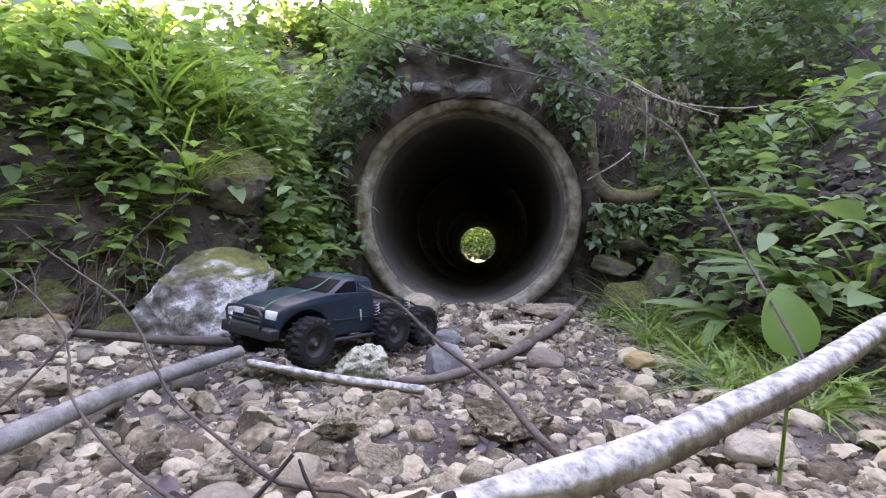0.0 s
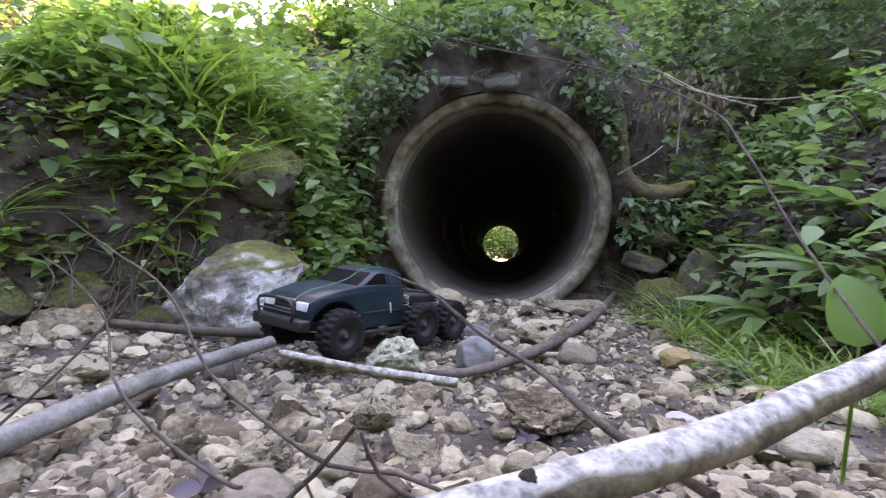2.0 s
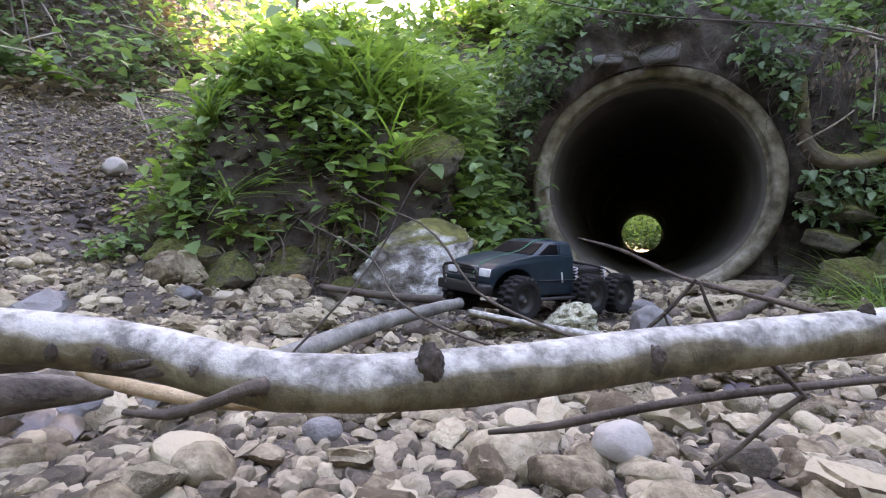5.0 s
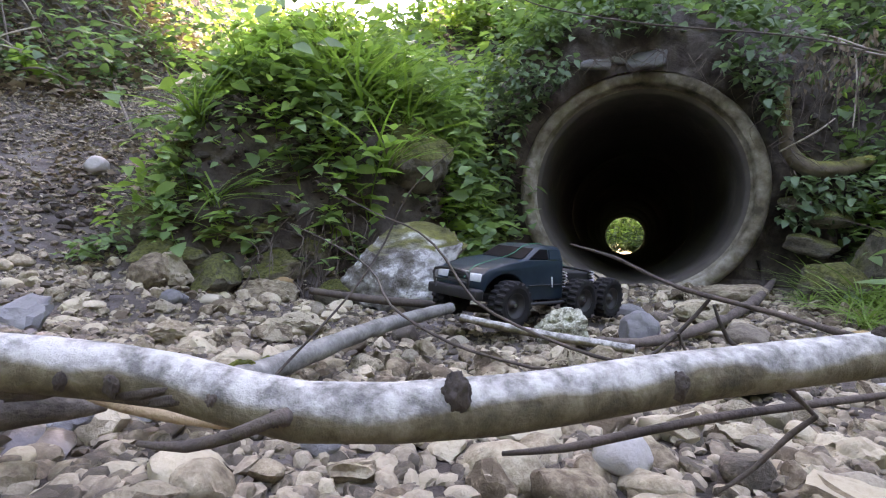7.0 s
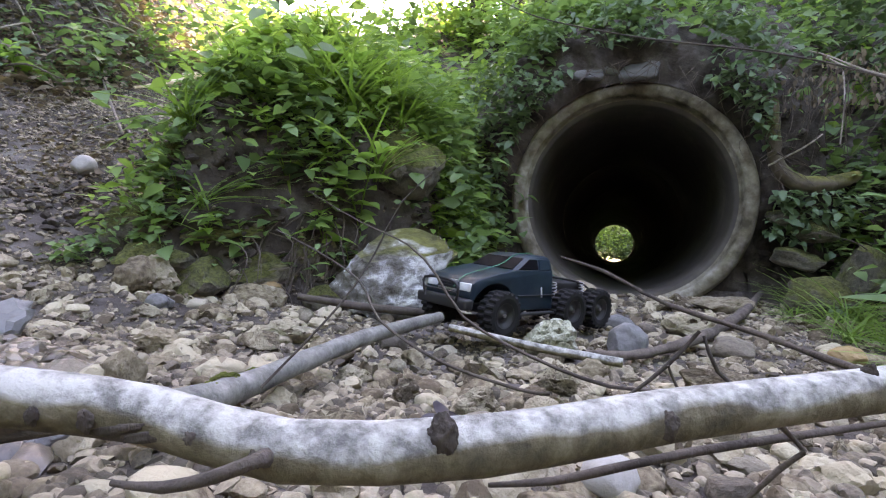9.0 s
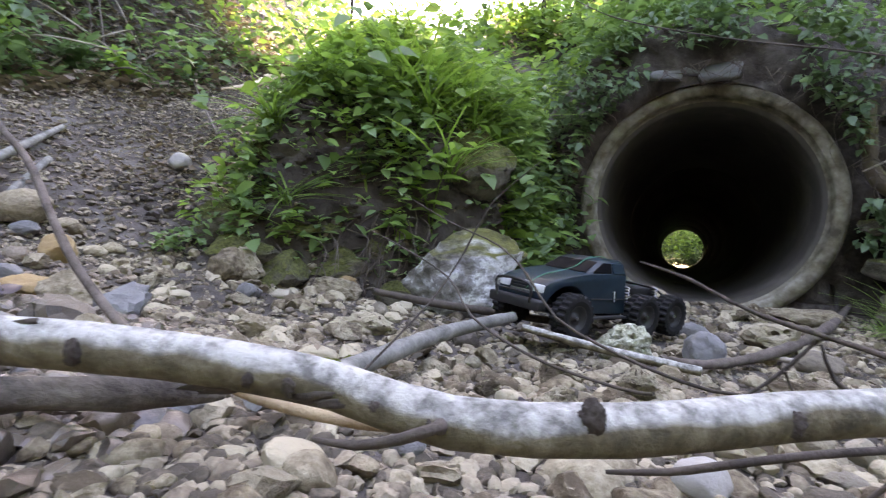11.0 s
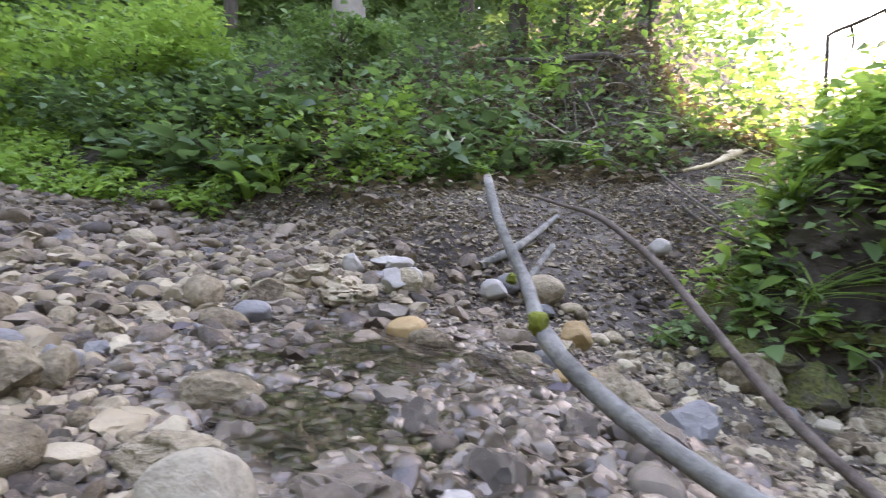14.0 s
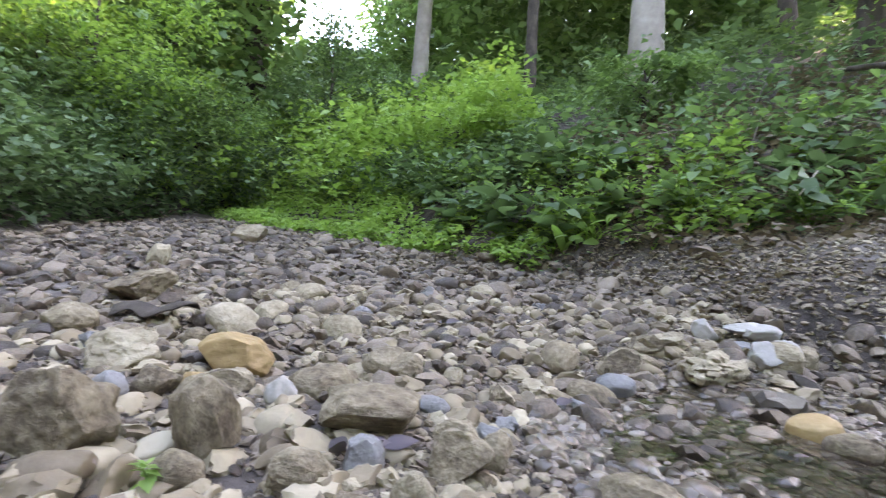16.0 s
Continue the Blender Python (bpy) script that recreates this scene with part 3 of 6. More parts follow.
stone("smooth_cobble", "tan rounded cobble on the stony stream bed", 0.033, -2.079, (0.052, 0.045, 0.042), 59, M_STONE, 0, sink=0.15, rough=0.2)
stone("smooth_cobble", "upright grey cobble on the stony stream bed", 0.085, -2.076, (0.039, 0.034, 0.045), 60, M_PEBBLE, 20, sink=0.1, rough=0.2)
stone("white_stone", "flat white stone on the stony stream bed", 0.347, -1.782, (0.077, 0.057, 0.036), 61, M_WHITESTONE, 10, sink=0.2)
stone("tan_block", "tan angular stone on the stony stream bed", 0.559, -1.106, (0.105, 0.089, 0.078), 62, M_OCHRE, 10, sink=0.25)
stone("pale_ledge", "pale rough ledge stone on the stony stream bed", -0.855, -1.753, (0.145, 0.100, 0.073), 63, M_STONE, 10, sink=0.25, pits=0.3, rough=0.45)
stone("rough_limestone", "rough pale cobble on the stony stream bed", -0.559, -2.002, (0.076, 0.062, 0.048), 64, M_STONE, 0, sink=0.2, pits=0.4)
stone("rough_limestone", "rough pale cobble beside the grey stick", -0.438, -2.051, (0.059, 0.050, 0.048), 65, M_STONE, 50, sink=0.2, pits=0.4)
stone("white_cobble", "smooth white cobble under the birch pole", -0.118, -2.313, (0.064, 0.054, 0.054), 66, M_WHITESTONE, 20, sink=0.12, rough=0.1, angular=0.25)
stone("blue_cobble", "smooth grey-blue cobble under the birch pole", -0.420, -2.393, (0.047, 0.038, 0.034), 67, M_DARKSTONE, 15, sink=0.12, rough=0.1, angular=0.3)
stone("tan_cobble", "tan cobble on the stony stream bed", -0.004, -2.311, (0.052, 0.043, 0.041), 68, M_PEBBLE, 0, sink=0.15, rough=0.15)
stone("tan_cobble", "brown flat cobble on the stony stream bed", -0.206, -2.370, (0.065, 0.046, 0.033), 69, M_OCHRE, 0, sink=0.15, rough=0.2)
stone("dark_cobble", "dark speckled cobble on the stony stream bed", -0.656, -2.478, (0.060, 0.047, 0.041), 70, M_DARKSTONE, 0, sink=0.15)
stone("grey_cobble", "grey rounded cobble on the bed", -1.322, -1.649, (0.065, 0.048, 0.044), 72, M_DARKSTONE, 20, sink=0.2, rough=0.12)
stone("bank_rock", "dark mossy rock at the foot of the bank beside the pipe", 0.792, -0.215, (0.330, 0.275, 0.220), 94, M_MOSSROCK, 12, sink=0.2, rough=0.4, angular=0.9)
stone("bank_rock", "dark stone under the mossy root", 0.733, -0.267, (0.184, 0.147, 0.147), 95, M_MOSSROCK, -20, sink=0.1, rough=0.4, angular=0.9)
stone("bank_rock", "mossy stone under the root's end", 0.984, -0.100, (0.282, 0.244, 0.320), 96, M_MOSSROCK, 50, sink=0.05, rough=0.4, angular=0.9)
stone("bank_rock", "dark square stone beside the pipe", -0.670, -0.310, (0.145, 0.127, 0.163), 98, M_MOSSROCK, 10, sink=0.15, angular=1.0)
stone("ochre_stone", "large ochre stone on the gravel", -1.894, -3.758, (0.212, 0.170, 0.137), 1101, M_OCHRE, 94, sink=0.18, rough=0.20, angular=0.7, pits=0.0, sub=5)
stone("pale_rock", "large pale worn rock on the gravel", -1.296, -3.743, (0.168, 0.134, 0.159), 1102, M_TAN, 94, sink=0.18, rough=0.30, angular=0.7, pits=0.2, sub=5)
stone("pale_rock", "pale worn rock beside a green sprout", -1.366, -3.568, (0.110, 0.088, 0.153), 1103, M_TAN, 94, sink=0.18, rough=0.30, angular=0.6, pits=0.1)
stone("tan_cobble", "rounded tan cobble beside a green sprout", -1.276, -3.550, (0.072, 0.058, 0.068), 1104, M_TAN, 94, sink=0.18, rough=0.15, angular=0.4, pits=0.0)
stone("long_rock", "long tan rock lying aslant on the gravel", -1.481, -3.343, (0.171, 0.137, 0.101), 1105, M_TAN, 94, sink=0.18, rough=0.25, angular=0.7, pits=0.0, sub=5)
stone("tan_rock", "flat tan rock on the gravel", -2.011, -3.403, (0.155, 0.124, 0.107), 1106, M_TAN, 94, sink=0.18, rough=0.15, angular=0.4, pits=0.0, sub=5)
stone("white_rock", "white rock on the gravel", -1.578, -3.533, (0.065, 0.052, 0.072), 1107, M_WHITESTONE, 94, sink=0.18, rough=0.30, angular=0.8, pits=0.0)
stone("angular_rock", "angular pale tan rock on the gravel", -1.364, -3.179, (0.101, 0.081, 0.087), 1108, M_TAN, 94, sink=0.18, rough=0.30, angular=1.0, pits=0.2)
stone("brown_cobble", "smooth brown cobble by the water", -1.736, -2.487, (0.106, 0.085, 0.076), 1109, M_OCHRE, 94, sink=0.18, rough=0.12, angular=0.3, pits=0.0)
stone("grey_cobble", "flat grey cobble on the gravel", -1.650, -3.258, (0.082, 0.066, 0.046), 1110, M_DARKSTONE, 94, sink=0.18, rough=0.12, angular=0.4, pits=0.0)
stone("white_flat_stone", "flat white stone at the slope's foot", -2.428, -2.300, (0.142, 0.128, 0.051), 1111, M_WHITESTONE, 94, sink=0.18, rough=0.15, angular=0.5, pits=0.0, sub=5)
stone("white_rock", "white block at the slope's foot", -2.145, -2.375, (0.108, 0.086, 0.100), 1112, M_WHITESTONE, 94, sink=0.18, rough=0.30, angular=0.9, pits=0.1)
stone("white_rock", "pale block at the slope's foot", -2.404, -2.443, (0.095, 0.076, 0.087), 1113, M_WHITESTONE, 94, sink=0.18, rough=0.30, angular=0.8, pits=0.0)
stone("pale_cobble", "pale cobble at the slope's foot", -2.164, -2.525, (0.076, 0.061, 0.071), 1114, M_TAN, 94, sink=0.18, rough=0.20, angular=0.6, pits=0.0)
stone("pitted_rock", "grey pitted rock beside the water", -2.060, -2.547, (0.202, 0.161, 0.112), 1115, M_TAN, 94, sink=0.18, rough=0.40, angular=0.8, pits=0.5, sub=5)
stone("pale_cobble", "rounded pale cobble beside the slope", -2.194, -2.254, (0.095, 0.076, 0.099), 1116, M_TAN, 94, sink=0.18, rough=0.20, angular=0.5, pits=0.0)
stone("pale_rock", "pale knobbly rock on the gravel", -1.294, -3.390, (0.094, 0.075, 0.071), 1117, M_TAN, 94, sink=0.18, rough=0.35, angular=0.6, pits=0.2)
stone("tan_rock", "brown-grey angular rock on the gravel", -1.415, -3.138, (0.067, 0.053, 0.073), 1118, M_TAN, 94, sink=0.18, rough=0.30, angular=0.9, pits=0.1)
stone("grey_rock", "grey angular rock on the gravel", -1.366, -3.324, (0.064, 0.051, 0.066), 1119, M_DARKSTONE, 94, sink=0.18, rough=0.30, angular=0.9, pits=0.0)
stone("pale_cobble", "upright pale cobble far up the gravel", -3.286, -4.907, (0.134, 0.108, 0.187), 1120, M_TAN, 94, sink=0.18, rough=0.20, angular=0.6, pits=0.0, sub=5)
stone("pale_rock", "pale rough rock up the gravel", -2.580, -4.506, (0.260, 0.208, 0.168), 1121, M_TAN, 94, sink=0.18, rough=0.40, angular=0.7, pits=0.2, sub=5)
stone("grey_cobble", "blue-grey cobble on the gravel", -1.524, -3.838, (0.071, 0.057, 0.071), 1122, M_DARKSTONE, 94, sink=0.18, rough=0.20, angular=0.6, pits=0.0)
stone("tan_rock", "tan rough rock behind the pale rock", -1.833, -4.036, (0.213, 0.171, 0.125), 1123, M_TAN, 94, sink=0.18, rough=0.35, angular=0.7, pits=0.2, sub=5)
stone("tan_cobble", "tan angular cobble on the gravel", -1.587, -3.786, (0.102, 0.082, 0.074), 1124, M_TAN, 94, sink=0.18, rough=0.30, angular=0.8, pits=0.0)
stone("grey_cobble", "pale blue-grey cobble up the gravel", -2.098, -4.398, (0.166, 0.133, 0.125), 1125, M_TAN, 94, sink=0.18, rough=0.20, angular=0.6, pits=0.0, sub=5)
stone("square_rock", "weathered square rock far up the gravel", -4.663, -5.064, (0.332, 0.266, 0.221), 1126, M_TAN, 94, sink=0.18, rough=0.30, angular=1.0, pits=0.0, sub=5)
stone("white_rock", "white upright rock beside the far bushes", -4.883, -7.282, (0.148, 0.118, 0.185), 1127, M_WHITESTONE, 94, sink=0.18, rough=0.30, angular=0.8, pits=0.0, sub=5)
stone("pale_cobble", "pale cobble on the gravel", -1.805, -3.556, (0.096, 0.077, 0.072), 1128, M_TAN, 94, sink=0.18, rough=0.25, angular=0.6, pits=0.0)
stone("tan_cobble", "ochre-tan cobble on the gravel", -1.602, -3.716, (0.060, 0.048, 0.061), 1129, M_OCHRE, 94, sink=0.18, rough=0.20, angular=0.6, pits=0.0)
stone("flat_pale_rock", "pale smooth flat rock on the gravel", -1.388, -2.924, (0.128, 0.102, 0.080), 1130, M_TAN, 71, sink=0.18, rough=0.20, angular=0.5, pits=0.0, sub=5)
stone("tan_cobble", "long smooth grey-tan cobble by the path", -1.149, -3.134, (0.099, 0.079, 0.062), 1131, M_TAN, 71, sink=0.18, rough=0.10, angular=0.2, pits=0.0)
stone("tan_rock", "rough tan rock by the path", -1.146, -2.975, (0.123, 0.099, 0.070), 1132, M_TAN, 71, sink=0.18, rough=0.40, angular=0.7, pits=0.3, sub=5)
stone("tan_rock", "rounded tan rock on the gravel", -1.980, -3.362, (0.113, 0.091, 0.096), 1133, M_TAN, 71, sink=0.18, rough=0.15, angular=0.4, pits=0.0)
stone("dark_cobble", "smooth dark cobble on the gravel", -1.957, -2.830, (0.112, 0.090, 0.075), 1134, M_DARKSTONE, 71, sink=0.18, rough=0.12, angular=0.3, pits=0.0)
stone("dark_cobble", "smooth brown-grey cobble beside the truck's track", -1.669, -2.460, (0.099, 0.079, 0.067), 1135, M_TAN, 71, sink=0.18, rough=0.12, angular=0.3, pits=0.0)
stone("tan_rock", "mossy tan rock by the path", -1.224, -3.230, (0.063, 0.050, 0.086), 1136, M_TAN, 71, sink=0.18, rough=0.30, angular=0.6, pits=0.2)
stone("grey_rock", "brown angular rock on the gravel", -1.434, -3.192, (0.079, 0.064, 0.074), 1137, M_TAN, 71, sink=0.18, rough=0.30, angular=0.9, pits=0.1)
stone("grey_cobble", "grey cobble on the gravel", -1.482, -3.138, (0.061, 0.048, 0.059), 1138, M_DARKSTONE, 71, sink=0.18, rough=0.25, angular=0.7, pits=0.0)
stone("round_cobble", "smooth tan round cobble close to the path", -1.015, -2.956, (0.101, 0.081, 0.090), 1139, M_PEBBLE, 58, sink=0.18, rough=0.08, angular=0.1, pits=0.0)
stone("wet_rock", "pitted grey-brown wet rock by the path", -0.961, -2.849, (0.120, 0.096, 0.090), 1140, M_WET, 58, sink=0.18, rough=0.40, angular=0.7, pits=0.6, sub=5)
stone("white_cobble", "white cobble by the broken pole end", -0.962, -2.743, (0.042, 0.034, 0.049), 1141, M_WHITESTONE, 58, sink=0.18, rough=0.25, angular=0.7, pits=0.0)
stone("pale_cobble", "pale cobble at the gravel's edge", -2.156, -2.339, (0.130, 0.104, 0.104), 1142, M_TAN, 58, sink=0.18, rough=0.20, angular=0.6, pits=0.0, sub=5)
stone("tan_cobble", "tan cobble by the broken pole end", -0.956, -2.783, (0.027, 0.021, 0.040), 1143, M_TAN, 58, sink=0.18, rough=0.15, angular=0.4, pits=0.0)
stone("pale_rock", "pale rough rock beside the water", -1.516, -1.493, (0.165, 0.132, 0.141), 1144, M_TAN, 58, sink=0.18, rough=0.35, angular=0.8, pits=0.2, sub=5)
stone("tan_rock", "tan flat rock beside the water", -1.372, -2.165, (0.111, 0.089, 0.077), 1145, M_TAN, 58, sink=0.18, rough=0.30, angular=0.8, pits=0.1)
stone("tan_cobble", "grey-tan oval cobble at the slope's foot", -2.059, -1.860, (0.165, 0.132, 0.121), 1146, M_TAN, 42, sink=0.18, rough=0.10, angular=0.2, pits=0.0, sub=5)
stone("dark_cobble", "dark cobble beside the oval cobble", -2.130, -1.953, (0.093, 0.074, 0.079), 1147, M_DARKSTONE, 42, sink=0.18, rough=0.15, angular=0.4, pits=0.0)
stone("white_cobble", "pale smooth cobble at the slope's foot", -2.118, -2.019, (0.098, 0.079, 0.082), 1148, M_WHITESTONE, 42, sink=0.18, rough=0.12, angular=0.3, pits=0.0)
stone("ochre_stone", "small ochre stone at the slope's foot", -1.776, -1.939, (0.108, 0.086, 0.098), 1149, M_OCHRE, 42, sink=0.18, rough=0.20, angular=0.6, pits=0.0)
stone("tan_rock", "flat tan rock beside the water", -1.449, -2.205, (0.110, 0.088, 0.060), 1150, M_OCHRE, 42, sink=0.18, rough=0.20, angular=0.6, pits=0.0)
stone("blue_cobble", "grey-blue flat cobble beside the water", -1.607, -2.161, (0.082, 0.065, 0.063), 1151, M_DARKSTONE, 42, sink=0.18, rough=0.12, angular=0.3, pits=0.0)
stone("white_flat_stone", "flat white stone on the gravel", -2.386, -2.277, (0.133, 0.120, 0.061), 1152, M_WHITESTONE, 42, sink=0.18, rough=0.15, angular=0.5, pits=0.0, sub=5)
stone("white_rock", "white rock under the flat white stone", -2.211, -2.298, (0.121, 0.097, 0.104), 1153, M_WHITESTONE, 42, sink=0.18, rough=0.30, angular=0.8, pits=0.0, sub=5)
stone("white_cobble", "angular white cobble in the shallow water", -0.981, -2.730, (0.037, 0.029, 0.044), 1154, M_WHITESTONE, 42, sink=0.18, rough=0.25, angular=0.9, pits=0.0)
stone("white_cobble", "smooth white cobble beside the broken pole end", -0.835, -2.689, (0.035, 0.028, 0.052), 1155, M_WHITESTONE, 42, sink=0.18, rough=0.12, angular=0.4, pits=0.0)
stone("tan_cobble", "round tan cobble in the shallow water", -0.971, -2.766, (0.030, 0.024, 0.032), 1156, M_TAN, 42, sink=0.18, rough=0.12, angular=0.3, pits=0.0)
stone("tan_cobble", "rounded tan cobble behind the leaning twig", -1.004, -2.358, (0.051, 0.041, 0.057), 1157, M_TAN, 42, sink=0.18, rough=0.12, angular=0.4, pits=0.0)
stone("pale_rock", "pale pitted rock behind the birch pole", -0.783, -2.278, (0.066, 0.053, 0.073), 1158, M_TAN, 42, sink=0.18, rough=0.35, angular=0.7, pits=0.3)
stone("white_pebble", "white pebble on the dirt slope", -2.221, -1.129, (0.101, 0.081, 0.091), 1159, M_WHITESTONE, 42, sink=0.18, rough=0.12, angular=0.4, pits=0.0)
stone("pale_rock", "pale rock beside the truck's track", -1.304, -2.178, (0.100, 0.080, 0.083), 1160, M_TAN, 42, sink=0.18, rough=0.35, angular=0.8, pits=0.2)
stone("grey_block", "pale block on the bed at the bank's foot", -0.944, -2.055, (0.105, 0.084, 0.066), 1161, M_TAN, 42, sink=0.18, rough=0.40, angular=0.8, pits=0.3)
stone("grey_block", "pale block at the bank's foot", -1.483, -1.586, (0.137, 0.110, 0.142), 1162, M_TAN, 22, sink=0.18, rough=0.30, angular=0.9, pits=0.0, sub=5)
stone("grey_cobble", "grey cobble on the bed", -1.313, -1.686, (0.064, 0.051, 0.059), 1163, M_DARKSTONE, 22, sink=0.18, rough=0.12, angular=0.4, pits=0.0)
stone("moss_stone", "small moss-topped rock beside the dirt slope", -1.734, -1.423, (0.103, 0.083, 0.093), 1164, M_MOSSROCK, 22, sink=0.18, rough=0.35, angular=0.7, pits=0.0)
stone("pale_cobble", "pale smooth cobble at the gravel's edge", -2.065, -1.904, (0.084, 0.067, 0.075), 1165, M_TAN, 22, sink=0.18, rough=0.15, angular=0.4, pits=0.0)
stone("grey_cobble", "grey cobble at the gravel's edge", -2.006, -1.890, (0.096, 0.077, 0.057), 1166, M_DARKSTONE, 22, sink=0.18, rough=0.20, angular=0.5, pits=0.0)
stone("tan_cobble", "tan flat cobble on the bed", -1.284, -1.205, (0.107, 0.086, 0.067), 1167, M_OCHRE, 22, sink=0.18, rough=0.20, angular=0.5, pits=0.0)
stone("oval_stone", "smooth grey oval stone in front of the pipe", -0.212, -0.365, (0.186, 0.149, 0.145), 1168, M_TAN, 22, sink=0.18, rough=0.12, angular=0.2, pits=0.0, sub=5)
stone("slate_slab", "flat grey slate slab leaning on pebbles", -1.774, -2.915, (0.14, 0.10, 0.025), 76, M_DARKSTONE, 60, (0, 22), 0.0, 0.15, 0.9)



# ---------- the loose bed ----------
rng = np.random.RandomState(5)
ROCKS = [rock(100 + i, 3, 0.45 if i % 3 else 0.2, (0.35, 1.0, 0.8)[i % 3], (0.0, 0.3, 0.5)[i % 3]) for i in range(18)]
PEBS = [rock(200 + i, 2, 0.4, (1.0, 0.8, 0.4)[i % 3]) for i in range(15)]
ROCK_ME = [crisp(mesh_from("river_stone", v, f, M_STONE if i % 3 else M_PEBBLE)) for i, (v, f) in enumerate(ROCKS)]
WET_ME = [crisp(mesh_from("river_stone", v, f, M_WET)) for v, f in ROCKS]
BAR_ME = [crisp(mesh_from("river_stone", v, f, M_DARKSTONE if i % 9 == 4 else M_TAN)) for i, (v, f) in enumerate(ROCKS)]
placed = []


def in_wet(x, y, spread=1.0):
    """The low, wet part of the bed round the trickle."""
    return ((x + 1.40) / 0.75) ** 2 + ((y + 2.62) / 0.44) ** 2 + 0.8 * vnoise(x, y, 3.0, 71) < spread


def on_bed(x, y, margin=0.0):
    return bank_distance(x, y) < margin


count = 0
while count < 290:
    bar = count % 2  # every other one on the gravel bar up the bed
    x, y = (rng.uniform(-3.2, -0.75), rng.uniform(-4.6, -2.0)) if bar else (rng.uniform(-1.5, 1.1), rng.uniform(-3.0, -0.12))
    if not on_bed(x, y, -0.02):
        continue
    s = 0.017 + 0.034 * rng.rand() ** 1.8
    if bar:
        s *= 0.95 + 0.42 * min(2, math.hypot(x + 0.6, y + 3.1))
    elif y > -1.2:
        s *= 1.3
    if any((x - a) ** 2 + (y - b) ** 2 < (0.75 * (s + c)) ** 2 for a, b, c in placed + KEEP):
        continue
    placed.append((x, y, s)); count += 1
    k = rng.randint(len(ROCK_ME))
    ob = tagged(new("river_stone", (WET_ME if in_wet(x, y) else BAR_ME if bar else ROCK_ME)[k]), "worn wet brown cobble by the trickle" if in_wet(x, y) else "worn pale limestone cobble on the stream bed", "stone", "cobbles of the stream bed")
    h = s * rng.uniform(0.55, 0.85)
    ob.matrix_world = Matrix.LocRotScale((x, y, float(ground_z(x, y)) + h * 0.35), Euler((rng.uniform(-0.3, 0.3), rng.uniform(-0.3, 0.3), rng.uniform(0, 6.3))), (s * rng.uniform(0.9, 1.3), s * rng.uniform(0.7, 1.0), h))

# smaller pebbles, uncountable
def pebble_sheet(name, label, n, lo, hi, x0, x1, y0, y1, material, seed, margin=0.05, power=2.0, tmpl=PEBS, cond=None):
    r = np.random.RandomState(seed)
    x, y = r.uniform(x0, x1, n), r.uniform(y0, y1, n)
    d = bank_distance(x, y)
    ok = d < margin + 0.12 * r.rand(n)
    ok &= (np.abs(x) > 0.6) | (y < 0.0)
    if cond is not None:
        ok &= cond(x, y, r)
    x, y = x[ok], y[ok]
    z = ground_z(x, y)
    s = lo + (hi - lo) * r.rand(len(x)) ** power
    vs, fs, o = [], [], 0
    for i in range(len(x)):
        tv, tf = tmpl[r.randint(len(tmpl))]
        e = Euler((r.uniform(-0.5, 0.5), r.uniform(-0.5, 0.5), r.uniform(0, 6.3)))
        v = (tv * (s[i] * r.uniform(0.8, 1.35), s[i] * r.uniform(0.7, 1.0), s[i] * r.uniform(0.45, 0.8))) @ np.array(e.to_matrix()).T
        vs.append(v + (x[i], y[i], z[i] + s[i] * 0.2)); fs.append(tf + o); o += len(tv)
    ob = new(name, crisp(mesh_from(name, np.concatenate(vs), np.concatenate(fs), material), 34))
    return tagged(ob, label, "pebbles", kind="stuff")


off_bar = lambda x, y, r: (x > -0.85 + 0.3 * r.randn(len(x))) | (y > -1.9)
pebble_sheet("pebbles", "small grey and tan pebbles of the stream bed", 13000, 0.008, 0.022, -3.4, 1.15, -4.6, 0.0, M_GRAVEL, 11, power=1.6, cond=off_bar)
pebble_sheet("gravel", "fine mixed gravel between the cobbles", 32000, 0.003, 0.009, -3.0, 1.1, -4.2, 0.0, M_GRAVEL, 12, cond=off_bar, tmpl=[rock(300 + i, 1, 0.25, 0.4) for i in range(6)])
pebble_sheet("near_gravel", "mixed tan and grey gravel close under the birch pole", 14000, 0.006, 0.017, -1.5, 1.15, -3.3, -2.0, M_GRAVEL, 18, power=1.5, cond=lambda x, y, r: ~in_wet(x, y))
pebble_sheet("near_cobbles", "pale rough cobbles packed under the birch pole", 900, 0.014, 0.03, -1.6, 1.15, -3.4, -1.9, M_TUFA, 19, tmpl=ROCKS, power=1.6, cond=lambda x, y, r: ~in_wet(x, y))
pebble_sheet("soil_clods", "crumbs of dark soil on the steep bank", 9000, 0.006, 0.03, -2.2, 1.5, -1.5, 0.5, M_SOIL, 20, margin=0.7, cond=lambda x, y, r: (bank_distance(x, y) > 0.02) & (np.abs(x) > 0.66))
pebble_sheet("far_gravel", "grey gravel and cobbles further up the bed", 16000, 0.010, 0.05, -8.5, -1.6, -7.3, -2.0, M_DAMPGRAVEL, 13, margin=0.1, power=2.2)
pebble_sheet("wet_pebbles", "wet brown pebbles in a trickle of water", 9000, 0.008, 0.026, -2.3, -0.6, -3.2, -2.0, M_WET, 14, cond=lambda x, y, r: in_wet(x, y, 1.1))
pebble_sheet("slope_gravel", "loose dark gravel on the dirt slope", 22000, 0.004, 0.018, -4.0, -1.7, -2.7, 0.9, M_GRAVEL, 15, margin=2.3, tmpl=[rock(300 + i, 1, 0.25, 0.4) for i in range(6)], power=2.5)
